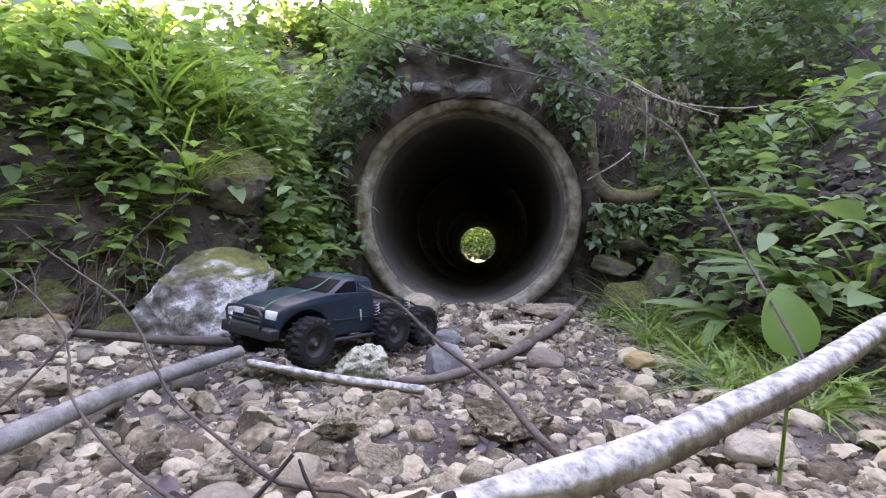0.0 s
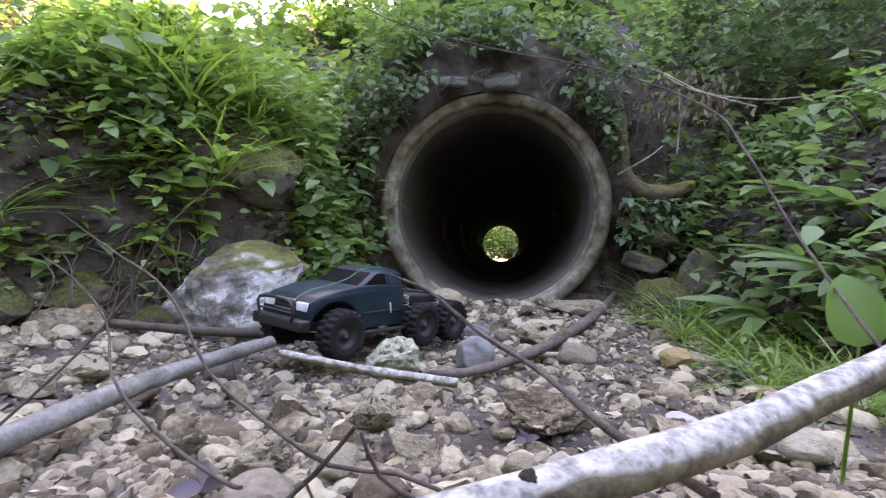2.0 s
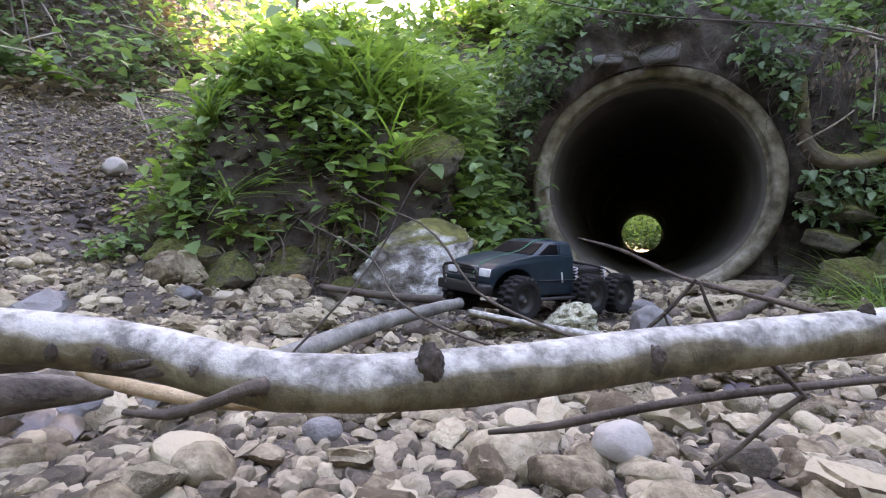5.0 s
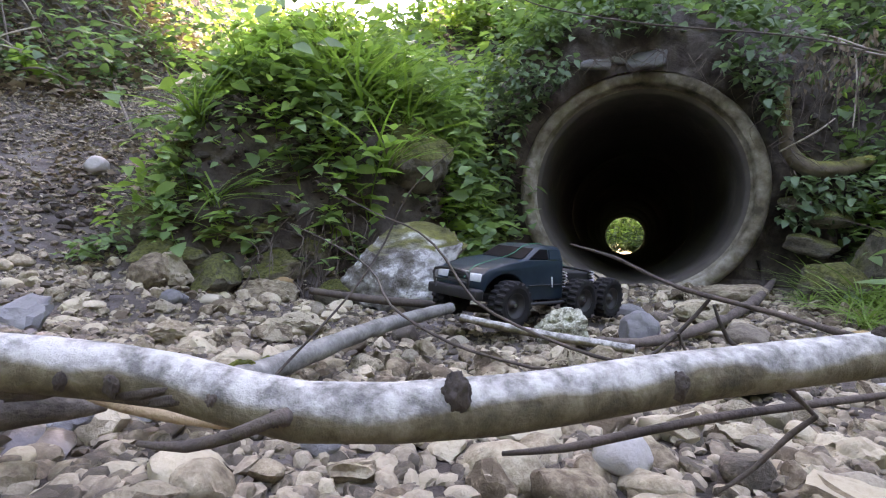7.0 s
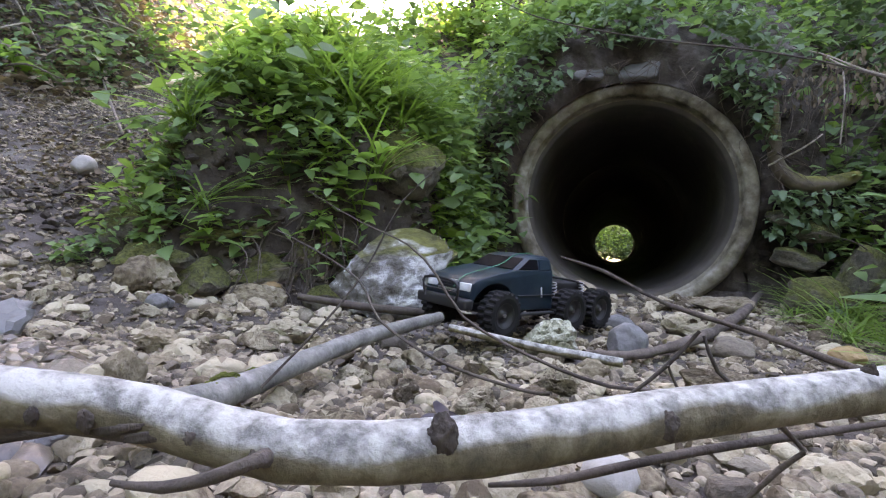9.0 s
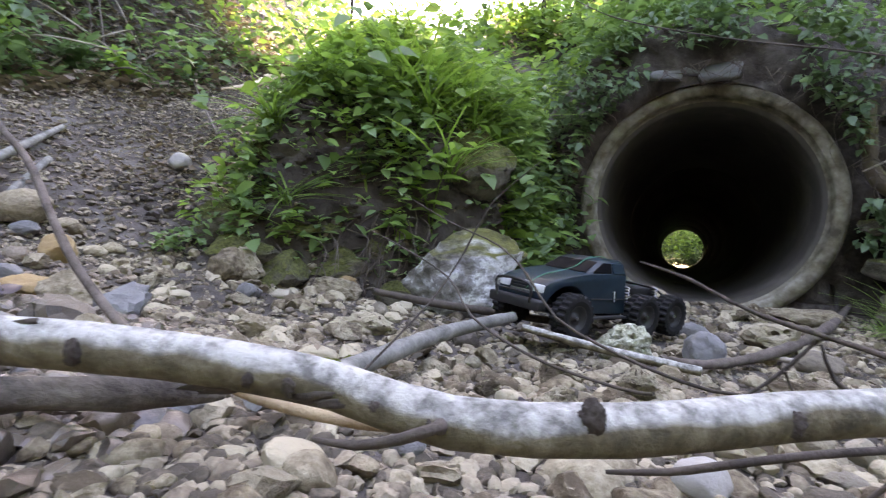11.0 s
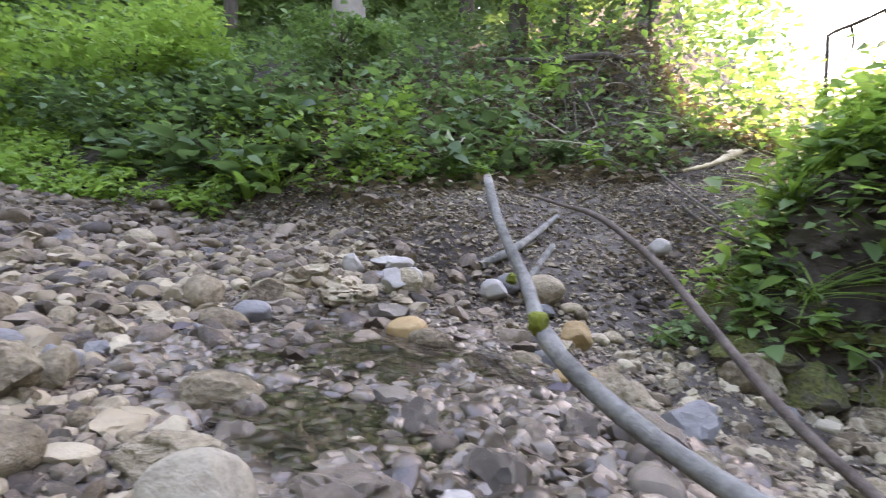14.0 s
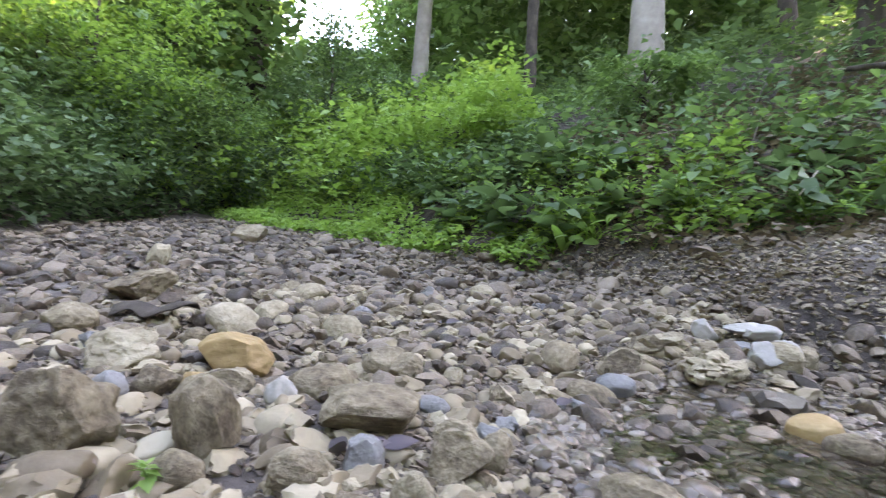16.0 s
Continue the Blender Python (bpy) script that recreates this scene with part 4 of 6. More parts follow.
off_truck = lambda x, y, r: (np.hypot(x + 0.365, y + 1.165) > 0.18) & (np.hypot(x + 0.47, y + 1.36) > 0.15) & (np.hypot(x + 0.24, y + 0.95) > 0.17)
pebble_sheet("cobbles", "rough tan and grey cobbles packed on the stream bed", 1900, 0.014, 0.042, -3.2, 1.15, -3.3, -0.05, M_TUFA, 16, tmpl=ROCKS, power=1.7, cond=lambda x, y, r: off_truck(x, y, r) & off_bar(x, y, r))
pebble_sheet("upstream_cobbles", "rough cobbles on the upstream gravel", 1700, 0.015, 0.042, -3.0, -0.8, -4.6, -2.3, M_TAN, 17, tmpl=ROCKS, power=1.7, cond=lambda x, y, r: ~in_wet(x, y))
pebble_sheet("wet_cobbles", "wet brown cobbles round the trickle", 420, 0.012, 0.034, -2.2, -0.6, -3.1, -2.1, M_WET, 23, tmpl=ROCKS, power=1.7, cond=lambda x, y, r: in_wet(x, y))
pebble_sheet("bar_gravel", "brown damp gravel between the cobbles of the bar", 26000, 0.004, 0.016, -3.6, -0.7, -4.8, -1.9, M_DAMPGRAVEL, 22, tmpl=[rock(300 + i, 1, 0.3, 0.7) for i in range(6)], power=1.5)
pebble_sheet("bar_cobbles", "grey-brown cobbles far up the gravel bar", 1300, 0.02, 0.075, -7.5, -2.6, -7.0, -2.5, M_DAMPGRAVEL, 21, tmpl=ROCKS, power=1.6)

# a trickle of clear water in the lows of the bed
M_WATER = bpy.data.materials.new("water")
M_WATER.use_nodes = True
wb = M_WATER.node_tree.nodes["Principled BSDF"]
wb.inputs["Base Color"].default_value, wb.inputs["Roughness"].default_value, wb.inputs["IOR"].default_value = (0.75, 0.72, 0.62, 1), 0.04, 1.33
wb.inputs["Transmission Weight"].default_value = 1.0
wx, wy = np.meshgrid(np.linspace(-2.1, -0.8, 60), np.linspace(-3.1, -2.1, 56), indexing="ij")
wz = bed_z(wx, wy) + 0.016 + 0.003 * vnoise(wx, wy, 14, 3)
wi = np.arange(wx.size).reshape(wx.shape)
wq = np.stack([wi[:-1, :-1], wi[1:, :-1], wi[1:, 1:], wi[:-1, 1:]], -1).reshape(-1, 4)
wc = (((wx + 1.42) / 0.60) ** 2 + ((wy + 2.58) / 0.36) ** 2 + 1.2 * vnoise(wx, wy, 4.0, 6)).ravel() < 1
tagged(new("water", mesh_from("water", np.stack([wx.ravel(), wy.ravel(), wz.ravel()], 1), wq[wc[wq].all(1)], M_WATER)), "shallow trickle of clear water over pebbles", "water", kind="structure").visible_shadow = False

# ---------- dead wood ----------
def stick(name, label, points, radii, material, seed=0, n=10, wob=0.05, category="branch"):
    ob = tagged(new(name, clean_quads(name, tube(points, radii, n, wob, seed), material)), label, category)
    return ob

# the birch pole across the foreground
# bark paler on upward faces, brown-olive below, set through the moss argument
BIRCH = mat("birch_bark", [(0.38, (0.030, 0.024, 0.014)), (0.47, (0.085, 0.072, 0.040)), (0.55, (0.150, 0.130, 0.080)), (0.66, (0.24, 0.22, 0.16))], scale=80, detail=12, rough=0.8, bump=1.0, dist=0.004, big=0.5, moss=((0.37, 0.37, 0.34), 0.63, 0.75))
M_DEADWOOD = mat("dead_wood", [(0.38, (0.035, 0.028, 0.022)), (0.5, (0.10, 0.085, 0.07)), (0.62, (0.19, 0.165, 0.14))], scale=120, detail=10, rough=0.9, bump=1.0, dist=0.004, stretch=(0.4, 1, 1))
pole_pts = [(-0.524, -2.772, 0.457), (-0.445, -2.722, 0.447), (-0.375, -2.690, 0.4385), (-0.325, -2.669, 0.4285), (-0.260, -2.666, 0.4205), (-0.183, -2.636, 0.420), (-0.102, -2.578, 0.420), (-0.043, -2.541, 0.420), (0.111, -2.444, 0.420), (0.157, -2.412, 0.421), (0.217, -2.365, 0.423), (0.289, -2.313, 0.426), (0.399, -2.218, 0.430), (0.505, -2.125, 0.435), (0.725, -1.975, 0.455), (0.955, -1.825, 0.485)]
pole = tagged(new("birch_pole"), "fallen white birch pole with dark knots lying across the stream bed", "log")
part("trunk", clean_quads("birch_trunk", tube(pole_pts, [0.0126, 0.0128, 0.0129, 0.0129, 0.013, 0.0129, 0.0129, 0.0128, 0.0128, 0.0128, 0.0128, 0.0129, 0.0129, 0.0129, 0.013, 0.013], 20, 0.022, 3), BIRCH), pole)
for (x, y, z), s in (((-0.1958, -2.651, 0.4275), 1.20), ((-0.1034, -2.5935, 0.4213), 0.80), ((-0.3596, -2.6964, 0.4355), 0.50), ((-0.3408, -2.6885, 0.4319), 0.60), ((0.0071, -2.5132, 0.4314), 0.60), ((-0.4382, -2.7319, 0.4473), 0.80), ((-0.2957, -2.6795, 0.426), 0.50), ((-0.2663, -2.6782, 0.4216), 0.45)):
    v, f = rock(int(500 + x * 100), 4, 0.55, 0.0, 0.6)
    part("knot", mesh_from("knot", v * (0.0075 * s, 0.0045 * s, 0.0105 * s), f, M_BARK), pole, "dark rough knot", Matrix.Translation((x, y, z)))
for k, (dy, dz, ln, r0) in enumerate(((0.0, 0.0, 0.04, 0.0105), (0.005, 0.005, 0.05, 0.005), (-0.006, 0.002, 0.03, 0.006), (0.002, -0.006, 0.06, 0.006), (-0.003, 0.007, 0.022, 0.005), (0.006, -0.003, 0.035, 0.005))):
    part("broken_end", clean_quads("broken_end", tube([(-0.515, -2.767 + dy, 0.456 + dz), (-0.526 - 0.35 * ln, -2.773 + 1.2 * dy - 0.2 * ln, 0.457 + 1.2 * dz), (-0.526 - 0.85 * ln, -2.773 + 1.7 * dy - 0.5 * ln, 0.458 + 1.5 * dz)], [r0, r0 * 0.8, r0 * 0.12], 6, 0.35, 4 + k), (M_RAWWOOD, M_PALEWOOD, M_BARK)[k % 3]), pole, "splintered pale wood end")
for (x, y, z), e, s in (((-0.3219, -2.6805, 0.4259), 12, 1.1), ((-0.3296, -2.6836, 0.4279), 12, 0.9), ((-0.3128, -2.6802, 0.4254), 12, 0.9), ((-0.374, -2.6952, 0.4278), 24, 1.0), ((-0.3859, -2.7006, 0.4293), 24, 0.8), ((-0.464, -2.7393, 0.4608), 29, 0.7)):
    v, f = rock(int(700 + x * 100), 3, 0.7, 0.6)
    part("scar", mesh_from("scar", v * (0.017 * s, 0.0014, 0.0034 * s), f, M_BARK), pole, "torn dark bark scar", pose(x, y, z, 0, -8, e))
part("stub", clean_quads("stub", tube([(-0.263, -2.674, 0.421), (-0.26, -2.685, 0.426), (-0.275, -2.691, 0.42), (-0.299, -2.692, 0.412), (-0.322, -2.694, 0.411)], [0.0045, 0.0032, 0.0026, 0.0024, 0.0012], 8, 0.08, 5), M_BARK), pole, "dark side branch")

stick("dead_branch", "dark grey dead branch lying under the birch pole", [(-0.86, -2.70, 0.325), (-0.79, -2.66, 0.328), (-0.728, -2.621, 0.332), (-0.685, -2.597, 0.333), (-0.633, -2.568, 0.332), (-0.585, -2.532, 0.328), (-0.565, -2.51, 0.322)], [0.0155, 0.0165, 0.0165, 0.0165, 0.016, 0.012, 0.004], M_DEADWOOD, 11, 12, 0.09)
stick("brown_branch", "peeled brown branch under the birch pole", [(-0.479, -2.599, 0.381), (-0.441, -2.599, 0.375), (-0.397, -2.596, 0.371), (-0.362, -2.586, 0.367), (-0.333, -2.567, 0.360)], [0.004, 0.0055, 0.0055, 0.0055, 0.004], M_RAWWOOD, 12, 8)
stick("thin_branch", "thin dark branch lying before the birch pole", [(0.091, -2.361, 0.349), (-0.008, -2.453, 0.365), (-0.076, -2.506, 0.370), (-0.133, -2.545, 0.368), (-0.158, -2.554, 0.363), (-0.195, -2.556, 0.355)], [0.0026, 0.003, 0.003, 0.003, 0.0026, 0.0016], M_BARK, 13, 8)
grey_stick = stick("grey_stick", "smooth grey stick with a mossy end", [(-0.565, -2.47, 0.31), (-0.558, -2.372, 0.291), (-0.591, -2.225, 0.259), (-0.587, -1.930, 0.235), (-0.560, -1.720, 0.215), (-0.527, -1.556, 0.200)], [0.019, 0.019, 0.018, 0.0165, 0.0155, 0.014], M_GREYBARK, 14, 12)
stick("dark_stick", "dark brown stick before the boulder", [(-1.020, -1.440, 0.200), (-0.850, -1.360, 0.165), (-0.680, -1.300, 0.145), (-0.500, -1.260, 0.130), (-0.360, -1.240, 0.120)], [0.011, 0.013, 0.014, 0.013, 0.009], M_BARK, 15, 10)
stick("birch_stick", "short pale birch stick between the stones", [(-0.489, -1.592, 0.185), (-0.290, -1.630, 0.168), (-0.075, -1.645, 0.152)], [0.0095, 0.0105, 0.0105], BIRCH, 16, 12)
stick("crooked_branch", "crooked brown branch reaching to the pipe", [(-0.160, -1.620, 0.160), (-0.069, -1.508, 0.128), (0.045, -1.326, 0.102), (0.213, -1.014, 0.078), (0.417, -0.561, 0.060), (0.655, 0.105, 0.035)], [0.008, 0.011, 0.013, 0.018, 0.02, 0.012], M_TWIG, 17, 10, 0.1)
stick("small_stick", "short pale stick on the bed", [(0.079, -1.122, 0.064), (0.242, -1.135, 0.069)], [0.0079, 0.0062], M_PALEWOOD, 18, 8)
ta = tagged(new("leaning_branch"), "leaning grey branch with mossy knots and a pale cut tip", "branch")
part("stem", clean_quads("stem", tube([(-0.532, -2.601, 0.384), (-0.590, -2.601, 0.383), (-0.670, -2.606, 0.390), (-0.768, -2.614, 0.402), (-0.891, -2.617, 0.427), (-1.009, -2.613, 0.473), (-1.142, -2.555, 0.530), (-1.276, -2.522, 0.618), (-1.349, -2.502, 0.693)], [0.007, 0.008, 0.009, 0.0095, 0.010, 0.0105, 0.009, 0.0085, 0.008], 10, 0.06, 19), M_GREYBARK), ta)
for (x, y, z), s in (((-1.021, -2.616, 0.488), 0.62), ((-1.156, -2.568, 0.530), 0.4)):
    v, f = rock(int(600 + z * 100), 3, 0.6, 0.3)
    part("moss_knot", mesh_from("moss_knot", v * (0.022 * s, 0.02 * s, 0.024 * s), f, M_MOSS), ta, "yellow-green moss", Matrix.Translation((x, y, z)))
part("cut_tip", clean_quads("cut_tip", tube([(-1.349, -2.502, 0.693), (-1.355, -2.5, 0.699)], [0.0078, 0.0072], 10, 0.02, 4), M_PALEWOOD), ta, "pale cut end")
stick("leaning_twig", "leaning reddish-brown twig over the stream bed", [(-0.537, -2.567, 0.368), (-0.608, -2.550, 0.366), (-0.700, -2.525, 0.386), (-0.814, -2.491, 0.429), (-0.904, -2.461, 0.479), (-1.054, -2.404, 0.560), (-1.196, -2.379, 0.629), (-1.276, -2.384, 0.651), (-1.406, -2.406, 0.686)], [0.004, 0.0045, 0.005, 0.0055, 0.0055, 0.0055, 0.005, 0.0035, 0.002], M_TWIG, 20, 8)
stick("bent_twig", "thin bent twig arching before the truck", [(-0.020, -2.457, 0.383), (-0.070, -2.413, 0.374), (-0.123, -2.388, 0.363), (-0.198, -2.324, 0.362), (-0.286, -2.259, 0.381), (-0.332, -2.222, 0.424), (-0.382, -2.187, 0.456), (-0.488, -2.121, 0.483), (-0.612, -2.058, 0.528)], [0.0013, 0.0016, 0.0019, 0.0019, 0.0016, 0.0016, 0.0014, 0.0012, 0.0005], M_BARK, 21, 6)
stick("bent_twig", "thin forked twig standing on the bed", [(-0.541, -2.294, 0.278), (-0.484, -2.190, 0.367), (-0.460, -2.119, 0.435), (-0.426, -2.094, 0.512), (-0.358, -2.060, 0.581)], [0.0019, 0.0016, 0.0016, 0.0012, 0.0006], M_BARK, 22, 6)
stick("hanging_twig", "long thin twig rising from the pole up past the pipe", [(0.351, -2.236, 0.417), (0.395, -2.107, 0.439), (0.430, -1.913, 0.520), (0.427, -1.757, 0.642), (0.416, -1.598, 0.740), (0.279, -1.296, 0.878), (-0.049, -1.003, 1.021), (-0.384, -0.802, 1.169), (-0.589, -0.695, 1.304)], [0.0023, 0.0021, 0.0021, 0.0023, 0.0023, 0.0023, 0.0027, 0.0023, 0.0017], M_BARK, 23, 6)
stick("knotty_twig", "dark knotty twig leaning out over the bed", [(0.113, -2.457, 0.396), (0.077, -2.345, 0.384), (0.044, -2.177, 0.368), (-0.035, -1.952, 0.355), (-0.124, -1.762, 0.372), (-0.215, -1.666, 0.386)], [0.0033, 0.0033, 0.0033, 0.0036, 0.0033, 0.0022], M_BARK, 24, 7, 0.15)
stick("thin_twig", "thin brown twig beside the grey stick", [(-0.170, -2.428, 0.366), (-0.200, -2.403, 0.357), (-0.298, -2.325, 0.349), (-0.401, -2.241, 0.365), (-0.473, -2.153, 0.399), (-0.626, -2.020, 0.425), (-0.759, -1.930, 0.448)], [0.0016, 0.0018, 0.0018, 0.0016, 0.0016, 0.0014, 0.0008], M_BARK, 25, 6)
stick("curved_root", "mossy curved root beside the pipe", [(0.64, 0.10, 0.98), (0.645, 0.06, 0.80), (0.67, 0.05, 0.66), (0.75, 0.04, 0.585), (0.88, 0.06, 0.575), (1.02, 0.10, 0.62)], [0.025, 0.032, 0.035, 0.04, 0.04, 0.025], mat("mossy_root", [(0.3, (0.05, 0.04, 0.03)), (0.7, (0.20, 0.16, 0.11))], scale=30, bump=0.9, moss=((0.12, 0.12, 0.02), 0.5, 0.8)), 26, 12, 0.1)
M_FRESHWOOD = mat("fresh_split_wood", [(0.36, (0.34, 0.25, 0.15)), (0.64, (0.68, 0.58, 0.42))], scale=60, detail=9, rough=0.7, bump=0.7, dist=0.004)
stick("pale_splinter", "pale split piece of wood on the bank", [(-2.973, -0.133, 1.153), (-2.941, 0.082, 1.212), (-2.992, 0.353, 1.309), (-3.091, 0.652, 1.404)], [0.006, 0.014, 0.034, 0.008], M_FRESHWOOD, 27, 7, 0.3)
stick("far_branch", "dark fallen branch on the forest slope", [tuple(on_ground(-4.05, 0.45, 0.05)), tuple(on_ground(-4.25, 0.25, 0.12)), tuple(on_ground(-4.55, -0.1, 0.25)), tuple(on_ground(-4.9, -0.45, 0.3))], [0.02, 0.035, 0.035, 0.02], M_BARK, 28, 9)
stick("bank_stick", "dead stick at the gravel's edge", [(-2.231, -2.014, 0.514), (-2.288, -1.806, 0.598), (-2.625, -1.380, 0.753)], [0.016, 0.017, 0.012], M_GREYBARK, 29, 8)
stick("bank_stick", "short dead stick on the dirt", [(-2.107, -1.896, 0.456), (-2.343, -1.610, 0.603)], [0.016, 0.014], M_GREYBARK, 30, 8)
stick("far_stick", "pale bare stick far up the gravel", [(-4.636, -6.836, 0.827), (-5.837, -7.237, 1.0), (-7.067, -7.443, 1.385)], [0.012, 0.012, 0.008], M_PALEWOOD, 31, 8)
for k, pts in enumerate(([(0.75, 0.25, 1.25), (0.80, -0.02, 1.15), (0.90, -0.25, 1.02), (1.05, -0.45, 0.92)], [(0.80, 0.0, 1.15), (0.95, -0.08, 1.05), (1.25, -0.15, 1.0), (1.5, -0.3, 1.02)], [(0.92, 0.1, 1.1), (0.90, 0.0, 0.95), (0.88, -0.05, 0.75)], [(0.62, 0.02, 0.66), (0.74, -0.06, 0.74), (0.82, -0.02, 0.80)])):
    stick("bare_twig", "bare pale twig hanging beside the pipe", pts, [0.004, 0.004, 0.003, 0.002][:len(pts)], M_PALEWOOD, 40 + k, 6)
ft = tagged(new("forked_twig"), "thin dark forked twig standing over the birch pole", "twig")
for pts, rad in (([(-0.01, -2.485, 0.37), (-0.026, -2.488, 0.387), (-0.046, -2.492, 0.405), (-0.064, -2.496, 0.419), (-0.073, -2.496, 0.441)], [0.0016, 0.0016, 0.0015, 0.0014, 0.001]), ([(-0.076, -2.497, 0.444), (-0.094, -2.505, 0.423), (-0.117, -2.514, 0.404), (-0.14, -2.523, 0.392), (-0.181, -2.537, 0.383)], [0.0013, 0.0013, 0.0011, 0.0009, 0.0005]), ([(-0.095, -2.515, 0.426), (-0.09, -2.515, 0.414), (-0.08, -2.514, 0.4)], [0.0009, 0.0008, 0.0005]), ([(-0.018, -2.507, 0.379), (-0.032, -2.513, 0.369), (-0.053, -2.522, 0.349), (-0.072, -2.53, 0.336)], [0.0016, 0.0016, 0.0014, 0.001])):
    part("twig_branch", clean_quads("twig_branch", tube(pts, rad, 6, 0.15, 9), M_BARK), ft)
stick("dark_branch", "dark dead branch lying behind the birch pole", [(-0.804, -2.488, 0.289), (-0.728, -2.464, 0.291), (-0.668, -2.437, 0.284)], [0.0155, 0.0147, 0.0101], M_DEADWOOD, 51, 10, 0.08)
bark_piece = [(0.2 * (u - 0.5) * 2 * (1 - 0.25 * abs(w)), 0.075 * w + 0.02 * math.sin(7 * u), 0.03 * (1 - w * w) + 0.02 * math.sin(9 * u + w) + 0.012 * lay) for lay in (0, 1) for u in np.linspace(0, 1, 15) for w in np.linspace(-1, 1, 7)]
bq = [(l * 105 + i * 7 + j, l * 105 + (i + 1) * 7 + j, l * 105 + (i + 1) * 7 + j + 1, l * 105 + i * 7 + j + 1)[::1 if l else -1] for l in (0, 1) for i in range(14) for j in range(6)]
rim = [i * 7 for i in range(15)] + [98 + j for j in range(1, 7)] + [i * 7 + 6 for i in range(13, -1, -1)] + [j for j in range(5, 0, -1)]
bq += [(a, b, b + 105, a + 105) for a, b in zip(rim, rim[1:] + rim[:1])]
bp = tagged(new("bark_piece", mesh_from("bark_piece", bark_piece, bq, M_BARK)), "curled dark brown bark lying on the gravel", "bark")
bp.matrix_world = pose(-2.283, -4.259, float(ground_z(-2.283, -4.259)) + 0.035, 6, -4, 78) @ Matrix.Diagonal((0.85, 0.8, 0.55, 1))
snag = tagged(new("dead_snag"), "bare crooked dead branch at the top of the path", "branch")
for pts, rad in (([tuple(on_ground(-3.414, 2.135, -0.05)), *[(-3.414, 2.135, 2.552), (-3.385, 2.107, 2.662), (-3.216, 2.177, 2.72), (-3.06, 2.236, 2.774), (-2.857, 2.29, 2.873)]], [0.018, 0.017, 0.016, 0.015, 0.013, 0.009]), ([(-3.246, 2.169, 2.7), (-3.248, 2.217, 2.579), (-3.284, 2.239, 2.47)], [0.014, 0.013, 0.006]), ([(-3.039, 2.243, 2.78), (-2.772, 2.442, 2.593), (-2.586, 2.507, 2.622)], [0.015, 0.011, 0.006])):
    part("snag_limb", clean_quads("snag_limb", tube(pts, rad, 8, 0.12, 15), M_BARK), snag)
stick("short_log", "short brown log lying at the top of the path", [tuple(on_ground(-3.895, 1.837, 0.04)), tuple(on_ground(-3.561, 2.077, 0.04))], [0.05, 0.047], M_TWIG, 34, 10, 0.06, "log")
stick("fallen_log", "dark fallen log lying on the overgrown bank", [(1.983, 0.958, 1.353), (2.282, 1.096, 1.455), (2.726, 1.355, 1.608)], [0.045, 0.045, 0.04], M_BARK, 33, 12, 0.06)
r = np.random.RandomState(78)
for k in range(46):
    x, y = r.uniform(-5.2, -3.3), r.uniform(-1.9, 1.0)
    a, ln = r.uniform(0, 6.3), r.uniform(0.3, 0.9)
    b, e = on_ground(x, y, 0.03), on_ground(x + math.cos(a) * ln, y + math.sin(a) * ln, r.uniform(0.02, 0.35))
    stick("fallen_twig", "dry grey-brown twig lying on the forest slope", [b, b.lerp(e, 0.5) + Vector((0, 0, 0.05)), e], [0.007, 0.006, 0.003], (M_PALEWOOD, M_TWIG, M_DEADWOOD)[k % 3], 200 + k, 5, 0.1, "twig")
r = np.random.RandomState(77)
for k in range(22):
    x, y = r.uniform(0.85, 1.9), r.uniform(-0.9, 0.6)
    z = float(ground_z(x, y))
    a, ln = r.uniform(0, 6.3), r.uniform(0.25, 0.6)
    e = Vector((math.cos(a) * 0.6 * ln - 0.15, math.sin(a) * 0.5 * ln - 0.25 * ln, ln * r.uniform(-0.1, 0.6)))
    b = Vector((x, y, z + 0.04))
    stick("bramble_twig", "thin grey dead bramble on the overgrown bank", [b, b + 0.4 * e + Vector((0, 0, 0.06)), b + e], [0.004, 0.003, 0.0012], M_TWIG, 60 + k, 5, 0.1, "twig")
stick("bank_stick", "dark dead root on the dirt slope", [(-1.681, -1.342, 0.631), (-2.492, -0.662, 0.843), (-3.331, -0.065, 1.279)], [0.008, 0.009, 0.004], M_BARK, 31, 8)
stick("bank_stick", "pale dead twig beside the dirt slope", [(-1.740, -1.371, 0.707), (-3.099, -0.235, 1.168), (-3.574, 0.126, 1.505)], [0.006, 0.006, 0.003], M_TWIG, 32, 8)

# ---------- the toy truck ----------
M_BODY = mat("dark_green_paint", [(0.35, (0.006, 0.014, 0.022)), (0.65, (0.014, 0.030, 0.042))], scale=40, rough=0.38, bump=0.05, dist=0.001, spec=0.25, coat=0.1)
M_BLACK = plain("black_plastic", (0.012, 0.012, 0.013), 0.55)
M_RUBBER = plain("tyre_rubber", (0.012, 0.012, 0.0125), 0.85, spec=0.2)
M_DARKPANE = plain("dark_pane", (0.004, 0.004, 0.005), 0.6, spec=0.05)
M_STEEL = plain("steel", (0.45, 0.45, 0.46), 0.35, 1.0)
M_LAMP = plain("headlight_plastic", (0.55, 0.58, 0.60), 0.2)
M_CORD = plain("green_cord", (0.02, 0.22, 0.13), 0.6)


